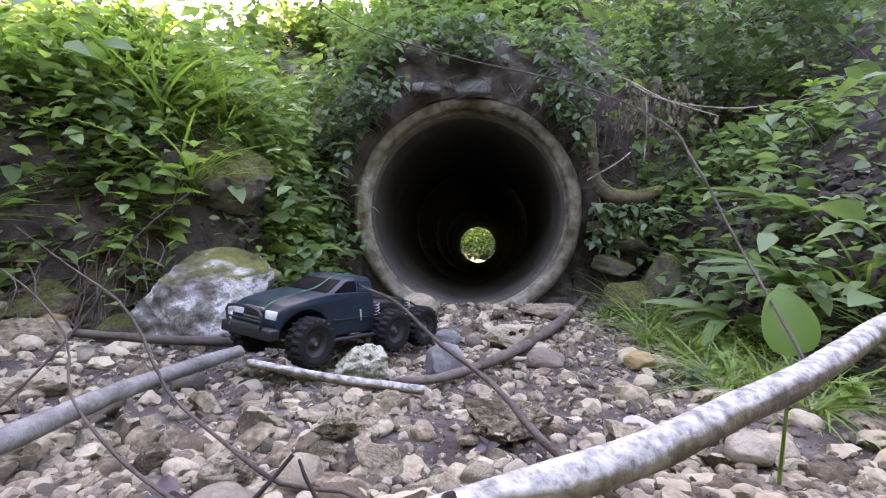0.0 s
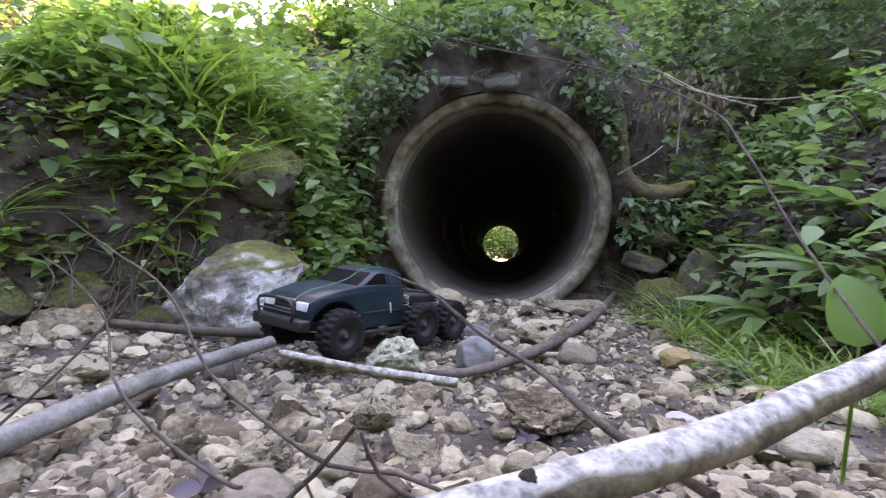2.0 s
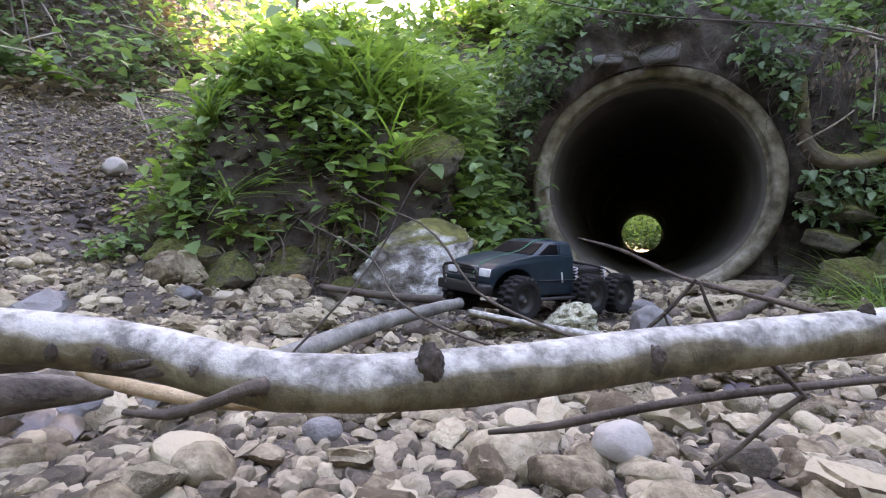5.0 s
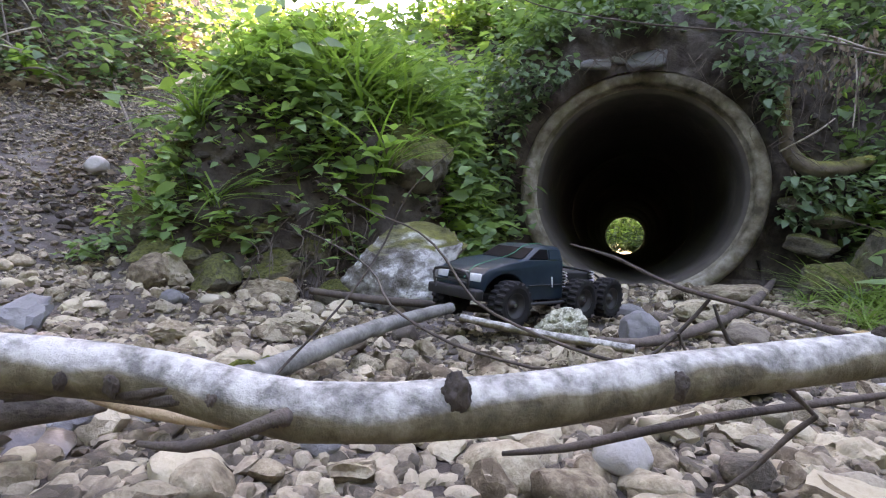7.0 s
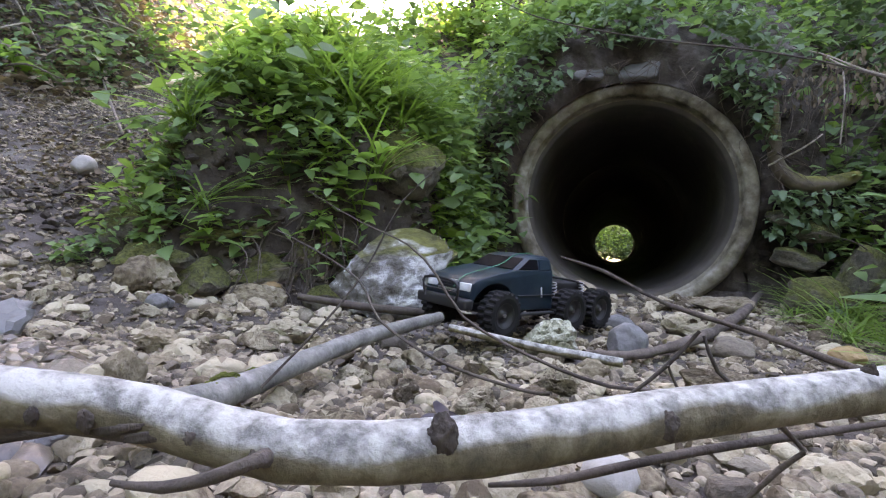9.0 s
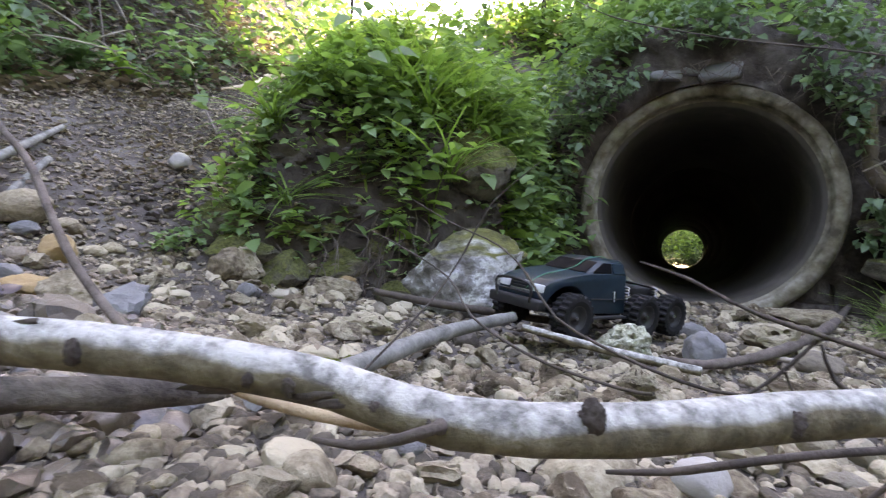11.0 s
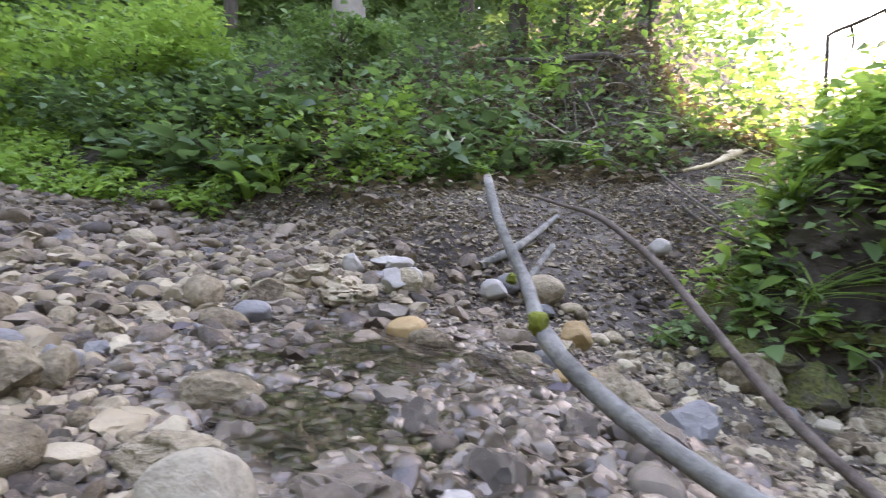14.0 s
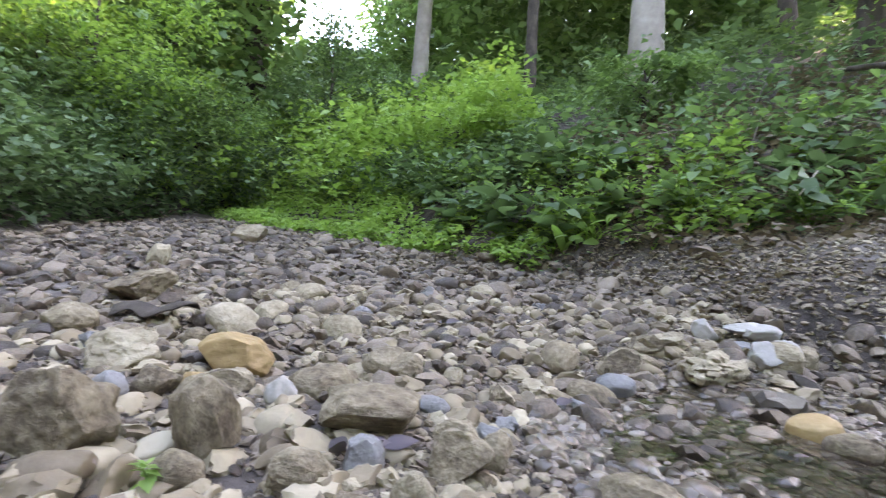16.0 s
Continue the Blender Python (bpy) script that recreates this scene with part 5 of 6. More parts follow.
def box(w, d, h, bevel=0.004, taper=1.0):
    bm = bmesh.new()
    bmesh.ops.create_cube(bm, size=1)
    for v in bm.verts:
        k = taper if v.co.z > 0 else 1
        v.co = Vector((v.co.x * w * k, v.co.y * d * k, v.co.z * h))
    if bevel:
        bmesh.ops.bevel(bm, geom=bm.edges[:], offset=bevel, segments=2, affect="EDGES", profile=0.6)
    return bm


def side_prism(poly, half, bevel=0.004, tuck=()):
    """Extrude a side profile (x, z) over the width; bevel its edges."""
    bm = bmesh.new()
    a = [bm.verts.new((x, half, z)) for x, z in poly]
    b = [bm.verts.new((x, -half, z)) for x, z in poly]
    bm.faces.new(a); bm.faces.new(b[::-1])
    n = len(poly)
    for i in range(n):
        bm.faces.new((a[i], b[i], b[(i + 1) % n], a[(i + 1) % n]))
    bmesh.ops.recalc_face_normals(bm, faces=bm.faces)
    if bevel:
        bmesh.ops.bevel(bm, geom=[e for e in bm.edges], offset=bevel, segments=2, affect="EDGES", profile=0.6, clamp_overlap=True)
    return bm


truck = tagged(new("toy_truck"), "dark green six-wheeled toy pickup truck with black off-road tyres", "toy truck")
# body shell with wheel arch
arch = [(0.235 + 0.078 * math.cos(t), 0.066 + 0.075 * math.sin(t)) for t in np.linspace(0.06, math.pi - 0.06, 11)]
shell = [(0.318, 0.082), (0.324, 0.105), (0.318, 0.138), (0.296, 0.152), (0.23, 0.166), (0.160, 0.176), (0.10, 0.178), (-0.004, 0.176), (-0.008, 0.066), (0.152, 0.066)] + arch[::-1]
bs = side_prism(shell, 0.098, 0.006)
for v in bs.verts:
    if v.co.x > 0.2:
        v.co.y *= 1 - 0.12 * min(1, (v.co.x - 0.2) / 0.11) ** 2
    if v.co.z > 0.15:
        v.co.y *= 0.95
body = part("body", bm_mesh("body", bs, M_BODY), truck)
# cab: tapered greenhouse
cabm = bmesh.new()
lo = [(0.160, 0.090), (-0.006, 0.092)]
ring = lambda x0, x1, w0, w1, z: [cabm.verts.new(p) for p in ((x0, w0, z), (x1, w1, z), (x1, -w1, z), (x0, -w0, z))]
r0, r1, r2 = ring(0.166, -0.008, 0.088, 0.091, 0.172), ring(0.098, -0.004, 0.077, 0.080, 0.210), ring(0.080, 0.004, 0.068, 0.070, 0.217)
for p, q in ((r0, r1), (r1, r2)):
    for i in range(4):
        cabm.faces.new((p[i], p[(i + 1) % 4], q[(i + 1) % 4], q[i]))
cabm.faces.new(r2)
bmesh.ops.recalc_face_normals(cabm, faces=cabm.faces)
bmesh.ops.bevel(cabm, geom=cabm.edges[:], offset=0.004, segments=2, affect="EDGES")
part("cab", bm_mesh("cab", cabm, M_BODY), truck)


def pane(name, pts, material, label=""):
    me = bpy.data.meshes.new(name)
    c = Vector((0.06, 0, 0.15))
    P = [Vector(p) for p in pts]
    nrm = (P[1] - P[0]).cross(P[2] - P[0]).normalized()
    if nrm.dot(P[0] - c) < 0:
        nrm = -nrm
    out = [p + nrm * 0.0022 for p in P]
    back = [p - nrm * 0.003 for p in P]
    n = len(P)
    me.from_pydata([tuple(p) for p in out + back], [], [tuple(range(n))] + [(i, (i + 1) % n, n + (i + 1) % n, n + i) for i in range(n)])
    me.materials.append(material)
    return part(name, me, truck, label)


for s in (1, -1):
    # open side windows: near-black panes stand in for the shade inside the cab
    pane("side_window", [(0.142, s * 0.0885, 0.179), (0.064, s * 0.0895, 0.179), (0.062, s * 0.080, 0.206), (0.094, s * 0.0788, 0.206)], M_DARKPANE, "open side window, the dark inside drawn as a black pane")
    pane("quarter_window", [(0.054, s * 0.0893, 0.179), (0.008, s * 0.0905, 0.179), (0.010, s * 0.0815, 0.206), (0.053, s * 0.0803, 0.206)], M_BODY)
pane("windscreen", [(0.157, 0.076, 0.177), (0.157, -0.076, 0.177), (0.104, -0.068, 0.2065), (0.104, 0.068, 0.2065)], M_DARKPANE, "dark windscreen")
for s in (1, -1):
    b = box(0.012, 0.042, 0.022, 0.003)
    part("headlight", bm_mesh("headlight", b, M_LAMP), truck, "clear headlight", pose(0.316, s * 0.063, 0.128))
    b = box(0.16, 0.004, 0.003, 0.001)
    part("door_trim", bm_mesh("door_trim", b, M_BLACK), truck, "black trim line", pose(0.07, s * 0.0985, 0.107))
    b = box(0.003, 0.004, 0.03, 0.001)
    part("scratch", bm_mesh("scratch", b, M_LAMP), truck, "pale scratch", pose(0.048, s * 0.0985, 0.115, 0, 10, 0))
    b = box(0.20, 0.018, 0.008, 0.003)
    part("side_step", bm_mesh("side_step", b, M_BLACK), truck, "", pose(0.06, s * 0.098, 0.056))
    part("frame_rail", bm_mesh("frame_rail", box(0.56, 0.012, 0.02, 0.003), M_BLACK), truck, "", pose(0.0, s * 0.04, 0.072))
for k in range(4):
    part("grille_bar", bm_mesh("grille_bar", box(0.006, 0.075, 0.005, 0.001), M_STEEL if k in (0, 3) else M_BLACK), truck, "", pose(0.321, 0, 0.117 + k * 0.008))
part("front_bumper", bm_mesh("front_bumper", box(0.03, 0.19, 0.028, 0.006), M_BLACK), truck, "black steel bumper", pose(0.332, 0, 0.086))
bar = join([tube([(0.345, -0.06, 0.09), (0.352, -0.06, 0.14), (0.352, 0.06, 0.14), (0.345, 0.06, 0.09)], [0.004] * 4, 8, 0, 1), tube([(0.35, -0.06, 0.115), (0.35, 0.06, 0.115)], [0.003] * 2, 8, 0, 1)])
part("bull_bar", clean_quads("bull_bar", bar, M_BLACK), truck)
part("chassis_plate", bm_mesh("chassis_plate", box(0.46, 0.07, 0.012, 0.003), M_BLACK), truck, "", pose(0.01, 0, 0.062))
part("rear_deck", bm_mesh("rear_deck", box(0.21, 0.11, 0.03, 0.008, 0.9), M_BLACK), truck, "black rear cage and gear cover", pose(-0.125, 0, 0.125))
cage = join([tube([(-0.01, s * 0.07, 0.16), (-0.10, s * 0.07, 0.15), (-0.20, s * 0.065, 0.135), (-0.285, s * 0.06, 0.10)], [0.0035] * 4, 8, 0, 1) for s in (1, -1)] + [tube([(x, -0.07, z), (x, 0.07, z)], [0.0035] * 2, 8, 0, 1) for x, z in ((-0.03, 0.158), (-0.11, 0.149), (-0.20, 0.135), (-0.285, 0.10))])
part("rear_cage", clean_quads("rear_cage", cage, M_BLACK), truck)
part("rear_bumper", bm_mesh("rear_bumper", box(0.018, 0.15, 0.018, 0.004), M_BLACK), truck, "", pose(-0.29, 0, 0.085))


def tyre_meshes():
    # rows across the tread, each lug raised from the carcass
    prof = [(0.034, -0.022, 0), (0.046, -0.026, 0), (0.055, -0.025, 1), (0.0575, -0.019, 1), (0.0575, -0.003, 1), (0.0575, -0.001, 0), (0.0575, 0.001, 0), (0.0575, 0.003, 2), (0.0575, 0.019, 2), (0.055, 0.025, 2), (0.046, 0.026, 0), (0.034, 0.022, 0)]
    n = 80
    vs = []
    for q in range(n):
        a = 2 * math.pi * q / n
        for rad, y, row in prof:
            up = row and (q + (2 if row == 2 else 0)) % 4 < 2
            vs.append(((rad + 0.0055 * bool(up)) * math.sin(a), y, (rad + 0.0055 * bool(up)) * math.cos(a)))
    m = len(prof)
    fs = [(q * m + i, q * m + i + 1, (q + 1) % n * m + i + 1, (q + 1) % n * m + i) for q in range(n) for i in range(m - 1)]
    rim = [(0.036, -0.021), (0.036, -0.017), (0.030, -0.010), (0.030, 0.010), (0.036, 0.017), (0.036, 0.021), (0.033, 0.021), (0.027, 0.012), (0.012, 0.009), (0.010, 0.017), (0.001, 0.018)]
    back = [(0.033, -0.021), (0.027, -0.012), (0.001, -0.010)]
    rv = join([lathe(rim, 32), lathe(back, 32)])
    nut = lathe([(0.005, 0.012), (0.005, 0.021), (0.0005, 0.022)], 6)
    return clean_quads("tyre", (vs, fs), M_RUBBER, False), clean_quads("rim", rv, M_BLACK), clean_quads("wheel_nut", nut, M_STEEL, False)


TY, RI, NU = tyre_meshes()
for ax in (0.235, -0.072, -0.216):
    part("axle", clean_quads("axle", tube([(ax, -0.1, 0.062), (ax, 0.1, 0.062)], [0.008, 0.008], 10, 0, 1), M_BLACK), truck)
    for s in (1, -1):
        w = part("wheel", RI, truck, "black wheel", pose(ax, s * 0.112, 0.062, 0, 0, 0 if s > 0 else 180))
        part("tyre", TY, w, "chunky black rubber tyre")
        part("wheel_nut", NU, w, "steel wheel nut")
        if ax < 0:
            coil = [(0.008 * math.cos(t), 0.008 * math.sin(t), 0.065 * t / 44) for t in np.linspace(0, 44, 80)]
            cm = clean_quads("shock_spring", tube(coil, [0.0014] * 80, 4, 0, 1), M_STEEL)
            part("shock_spring", cm, truck, "steel coil spring", pose(ax + 0.02, s * 0.072, 0.078, 0, 8, 0))
part("cord", clean_quads("cord", tube([(0.33, 0.03, 0.125), (0.29, 0.034, 0.158), (0.16, 0.03, 0.186), (0.098, 0.025, 0.2125), (0.04, 0.02, 0.2205), (0.0, 0.02, 0.2145), (-0.10, 0.02, 0.158), (-0.28, 0.02, 0.108)], [0.0011] * 8, 5, 0, 1), M_CORD), truck, "taut green cord over the roof")
truck.matrix_world = pose(-0.365, -1.165, 0.098, 0, -6.0, -122) @ Matrix.Scale(1.06, 4)

def PLANTED(x, y, d, r):
    if np.interp(y, [-2.6, -2.2, -1.8, -1.3, -0.9, -0.15, 1.2], [-3.9, -3.75, -3.45, -3.25, -3.05, -3.1, -3.2]) < x < -1.62 - 0.12 * min(max(y + 1.4, 0), 2.4) and y < 1.2:
        return False
    return r.rand() < 0.35 + 1.1 * (float(vnoise(x, y, 1.7, 12)) + 0.4)



# ---------- undergrowth ----------
def herb_meshes(seed, height, pairs, leaf, material, tmpl=LEAF5, lean=0.25, stalks=1):
    """A leafy stem: stem mesh and leaf mesh."""
    r = np.random.RandomState(seed)
    stems, P, S, Y, T, R = [], [], [], [], [], []
    for s in range(stalks):
        a, ln, h = r.uniform(0, 6.3), lean * r.uniform(0.5, 1.3), height * r.uniform(0.7, 1.1)
        pts = [(math.cos(a) * ln * h * t * t, math.sin(a) * ln * h * t * t, h * t - 0.03) for t in (0, 0.35, 0.7, 1.0)]
        stems.append(tube(pts, [0.0035, 0.003, 0.0022, 0.0012], 4, 0, seed))
        y0 = r.uniform(0, 6.3)
        for k in range(pairs):
            t = 0.2 + 0.8 * (k + 0.5) / pairs
            y0 += 1.57 + 0.3 * r.randn()
            sz = leaf * (0.65 + 0.6 * math.sin(math.pi * min(1, t * 0.8))) * r.uniform(0.8, 1.2)
            for q in (0, math.pi):
                P.append((math.cos(a) * ln * h * t * t, math.sin(a) * ln * h * t * t, h * t - 0.03)); S.append(sz * r.uniform(0.85, 1.15))
                Y.append(y0 + q + 0.2 * r.randn()); T.append(r.uniform(-0.15, 0.55)); R.append(0.3 * r.randn())
        for q in range(3):
            P.append((math.cos(a) * ln * h, math.sin(a) * ln * h, h - 0.035)); S.append(leaf * 0.6); Y.append(y0 + q * 2.1); T.append(0.7); R.append(0)
    V, F = scatter(tmpl, np.array(P), np.array(S), np.array(Y), np.array(T), np.array(R))
    return clean_quads("herb_stem", join(stems), M_GRASS), quad_mesh("herb_leaves", V, F, material)


def herb(name, label, meshes, category="plant", group=""):
    ob = tagged(new(name, meshes[0]), label, category, group)
    part("leaves", meshes[1], ob)
    return ob


def clear_of_pipe(x, y):
    return not (abs(x) < 0.8 and y < 0.22)


HERBS = [
    herb("nettle_plant", "green nettle-like herb with toothed leaf pairs on the bank", herb_meshes(1, 0.30, 6, 0.075, M_LEAF), "plant", "herbs on the bank"),
    herb("broadleaf_herb", "bright green broad-leaved herb on the bank", herb_meshes(2, 0.22, 4, 0.095, M_LEAF_Y, stalks=2), "plant", "herbs on the bank"),
    herb("woodland_herb", "dark green woodland herb with oval leaves", herb_meshes(3, 0.20, 4, 0.06, M_LEAF_D, stalks=3), "plant", "herbs on the bank"),
    herb("leafy_sapling", "slender sapling with yellow-green leaves", herb_meshes(4, 0.36, 7, 0.085, M_LEAF_Y, lean=0.4, stalks=2), "plant", "herbs on the bank"),
]
rng = np.random.RandomState(21)
spots = []
while len(spots) < 280:
    x, y = (rng.uniform(-5.0, 2.6), rng.uniform(-3.2, 2.6)) if len(spots) % 3 else (rng.uniform(-1.9, -0.7), rng.uniform(-1.3, 0.5))
    d = float(bank_distance(x, y))
    if d < 0.06 or d > 2.4 or not clear_of_pipe(x, y) or not PLANTED(x, y, d, rng):
        continue
    if (x > 0.65 and rng.rand() < 0.6) or (-3.0 < x < -1.62 and y < -1.0):
        continue
    if math.hypot(x - (-0.99), y - (-0.73)) < 0.22 or any((x - a) ** 2 + (y - b) ** 2 < 0.008 for a, b in spots):
        continue
    spots.append((x, y))
    k = rng.choice([0, 1, 2, 3], p=[0.36, 0.36, 0.22, 0.06])
    m = Matrix.LocRotScale(on_ground(x, y), Euler((rng.uniform(-0.25, 0.15), rng.uniform(-0.2, 0.2), rng.uniform(0, 6.3))), None)
    ob = copy_thing(HERBS[k], m)
    s = rng.uniform(0.6, 1.1)
    ob.scale = (s, s, s)
for ob, (x, y) in zip(HERBS, ((-1.35, -0.35), (-1.1, -0.15), (1.15, -0.5), (-1.6, 0.3))):
    ob.matrix_world = Matrix.Translation(on_ground(x, y))


def cover(name, label, n, x0, x1, y0, y1, lo, hi, material, seed, tmpl=LEAF3, height=0.18, dmin=0.03, dmax=3.0, cond=None, thick=1.0, even=-9.0):
    """Low leaves over the banks, too many to count."""
    r = np.random.RandomState(seed)
    x, y = r.uniform(x0, x1, n), r.uniform(y0, y1, n)
    d = bank_distance(x, y)
    dens = vnoise(x, y, 2.3, seed) + 0.6 * vnoise(x, y, 6.0, seed + 1) + 0.32
    dens = np.maximum(dens, even)
    e = 0.03
    sx, sy = (ground_z(x + e, y) - ground_z(x - e, y)) / (2 * e), (ground_z(x, y + e) - ground_z(x, y - e)) / (2 * e)
    area = np.sqrt(1 + sx * sx + sy * sy)
    ok = (d > dmin) & (d < dmax) & ((np.abs(x) > 0.70) | (y > 0.2)) & (r.rand(n) < dens * 0.75 * thick * np.minimum(area, 4))
    # rock faces stay mostly free of leaves
    for qx, qy, qr in ((-0.99, -0.73, 0.20), (-1.42, -1.22, 0.22), (-1.22, -1.16, 0.14), (-0.86, -1.0, 0.24)):
        ok &= (np.hypot(x - qx, y - qy) > qr) | (r.rand(n) < 0.14)
    ok &= (x < 0.62) | (y > 1.6) | (r.rand(n) < 0.32)
    if cond is not None:
        ok &= cond(x, y, d, r)
    x, y, sx, sy = x[ok], y[ok], sx[ok], sy[ok]
    k = len(x)
    gz = ground_z(x, y)
    hh = height * r.rand(k) ** 1.3 * (0.6 + 0.9 * (vnoise(x, y, 3.0, seed + 2) + 0.5))
    g = np.maximum(np.hypot(sx, sy), 0.3)
    V, F = scatter(tmpl, np.stack([x - 0.6 * hh * sx / g, y - 0.6 * hh * sy / g, gz + hh * 0.8], 1), r.uniform(lo, hi, k), r.uniform(0, 6.3, k), r.uniform(-0.5, 0.5, k), 0.4 * r.randn(k))
    return tagged(new(name, quad_mesh(name, V, F, material)), label, "undergrowth", kind="stuff")


def bare_gully(x, y, d, r):
    left = np.interp(y, [-2.6, -2.2, -1.8, -1.3, -0.9, -0.15, 1.2], [-3.9, -3.75, -3.45, -3.25, -3.05, -3.1, -3.2]) + 0.2 * vnoise(x, y, 2.0, 9)
    right = -1.62 - 0.12 * np.clip(y + 1.4, 0, 2.4) + 0.2 * vnoise(x, y, 2.5, 10)
    return ~((x > left) & (x < right) & (y < 1.2)) & (r.rand(len(x)) > 0)


cover("ground_ivy", "dense dark green leaves low on the banks", 36000, -4.2, 2.8, -3.6, 2.2, 0.025, 0.06, M_LEAF_D, 31, height=0.12, cond=bare_gully)
cover("undergrowth", "green leafy undergrowth over the banks", 34000, -4.2, 2.8, -3.4, 2.4, 0.04, 0.115, M_LEAF, 32, height=0.34, cond=bare_gully)
cover("bank_leaves", "green leaves on the steep bank beside the pipe", 34000, -2.0, 1.9, -1.4, 0.7, 0.03, 0.095, M_LEAF, 38, height=0.22, cond=bare_gully, dmin=0.03, dmax=0.8, thick=1.4)
cover("mound_leaves", "small green leaves low on the planted bank", 24000, -1.9, -0.66, -1.6, 0.6, 0.02, 0.055, M_LEAF, 52, height=0.10, dmin=0.02, dmax=1.1, thick=1.0, even=0.22, cond=bare_gully)
cover("mound_herbs", "leafy green herbs on the planted bank", 7000, -1.9, -0.66, -1.45, 0.8, 0.035, 0.08, M_LEAF_Y, 53, tmpl=LEAF5, height=0.20, dmin=0.10, dmax=1.4, thick=1.0, even=0.25, cond=bare_gully)
cover("flank_leaves", "small green leaves clinging to the bank's flank", 26000, -2.2, -1.1, -1.75, 0.6, 0.018, 0.05, M_LEAF, 56, height=0.10, dmin=0.10, dmax=1.2, thick=1.2, even=0.40, cond=lambda x, y, d, r: (x + 0.12 * np.clip(y + 1.4, 0, 2.4) > -1.84) & (x + 0.12 * np.clip(y + 1.4, 0, 2.4) < -1.38))
cover("flank_herbs", "leafy green herbs on the bank's flank", 9000, -2.2, -1.1, -1.7, 0.6, 0.03, 0.075, M_LEAF_Y, 57, tmpl=LEAF5, height=0.2, dmin=0.18, dmax=1.3, thick=1.4, even=0.30, cond=lambda x, y, d, r: (x + 0.12 * np.clip(y + 1.4, 0, 2.4) > -1.80) & (x + 0.12 * np.clip(y + 1.4, 0, 2.4) < -1.30))
cover("pale_bank_leaves", "pale green leaves on the planted bank", 9000, -2.1, -0.68, -0.9, 1.2, 0.03, 0.08, M_LEAF_Y, 51, height=0.2, dmin=0.04, dmax=1.6, cond=bare_gully)
cover("sunlit_undergrowth", "yellow-green leaves on top of the bank", 26000, -5.5, 3.2, 0.3, 4.5, 0.04, 0.095, M_LEAF_Y, 33, height=0.5, dmin=0.5, dmax=4.0, cond=bare_gully)
cover("leaf_litter", "dead brown leaves and bits on soil", 26000, -5.0, 2.6, -3.4, 2.4, 0.015, 0.045, M_DEAD, 34, tmpl=LEAF2, height=0.02)
cover("forest_undergrowth", "green forest plants beyond the gravel", 60000, -13, -3.0, -8.5, 4.5, 0.045, 0.12, M_LEAF, 35, height=0.42, dmin=0.5, dmax=6, cond=lambda x, y, d, r: bare_gully(x, y, d, r) & ((x < -7.5) | (y < -2.9) | (vnoise(x, y, 1.6, 61) > 0.12)))
cover("forest_shade_plants", "dark leafy plants low in the forest", 40000, -10, -3.0, -7.5, 3.5, 0.04, 0.10, M_LEAF_D, 37, height=0.36, dmin=0.4, dmax=4, cond=lambda x, y, d, r: bare_gully(x, y, d, r) & ((x < -7.5) | (y < -2.9) | (vnoise(x, y, 1.6, 62) > 0.0)))
cover("forest_ground_cover", "low bright green plants at the gravel's edge", 130000, -10, -3.5, -7.5, -1.6, 0.03, 0.08, M_LEAF_Y, 36, height=0.18, dmin=-1.1, dmax=0.9, thick=1.9, cond=lambda x, y, d, r: (y > np.interp(x, [-9.0, -7.6, -6.4, -5.6, -5.0, -4.5, -3.85, -3.6], [-8.0, -7.1, -5.9, -4.6, -3.75, -3.1, -2.62, -2.5]) + 0.12 * vnoise(x, y, 3.0, 14)) & bare_gully(x, y, d, r))
cover("south_bank_plants", "leafy shrubs on the far bank of the gravel", 60000, -9.0, -2.2, -10.5, -6.2, 0.05, 0.13, M_LEAF_D, 54, height=0.9, dmin=-0.1, dmax=3.5, thick=1.6, even=0.4)
cover("ravine_plants", "leafy plants along the far ravine", 60000, -14, -6.5, -9.5, -2.5, 0.06, 0.14, M_LEAF_Y, 47, tmpl=LEAF3, height=0.9, dmin=0.0, dmax=4.5, thick=2.2)
cover("edge_plants", "lush leafy plants along the forest edge", 60000, -8.5, -3.3, -5.5, 1.0, 0.05, 0.14, M_LEAF_D, 42, height=0.34, dmin=0.45, dmax=1.6, thick=1.3, cond=lambda x, y, d, r: bare_gully(x, y, d, r) & ((y < -2.6) | (vnoise(x, y, 2.2, 63) > 0.05)))
cover("bark_chips", "grey-brown bark chips along the gravel's edge", 14000, -5.5, -3.0, -4.2, -1.9, 0.02, 0.06, M_DEAD, 48, tmpl=LEAF2, height=0.03, dmin=-0.75, dmax=0.2, thick=1.5)
cover("exit_leaves", "yellow-green leaves beyond the far end of the pipe", 26000, -3, 3, 12.6, 18, 0.07, 0.15, M_LEAF_Y, 43, tmpl=LEAF2, height=1.9, dmin=2, dmax=30, thick=2)
cover("exit_ground_cover", "shaded leaves on the ground beyond the pipe", 20000, -2.5, 2.5, 12.45, 16, 0.08, 0.16, M_LEAF_D, 49, tmpl=LEAF2, height=0.35, dmin=2, dmax=30, thick=2)
cover("slope_litter", "brown dead leaves and stalks on the forest slope", 30000, -6.5, -3.0, -2.4, 2.2, 0.03, 0.10, M_DEAD, 55, tmpl=LEAF2, height=0.08, dmin=0.3, dmax=4.5, thick=1.2, even=0.3)
cover("path_debris", "twigs, dead leaves and bits on the dirt slope", 22000, -4.0, -1.8, -2.5, 1.4, 0.012, 0.05, M_DEAD, 50, tmpl=LEAF2, height=0.03, dmin=0.0, dmax=3.2, thick=1.3)
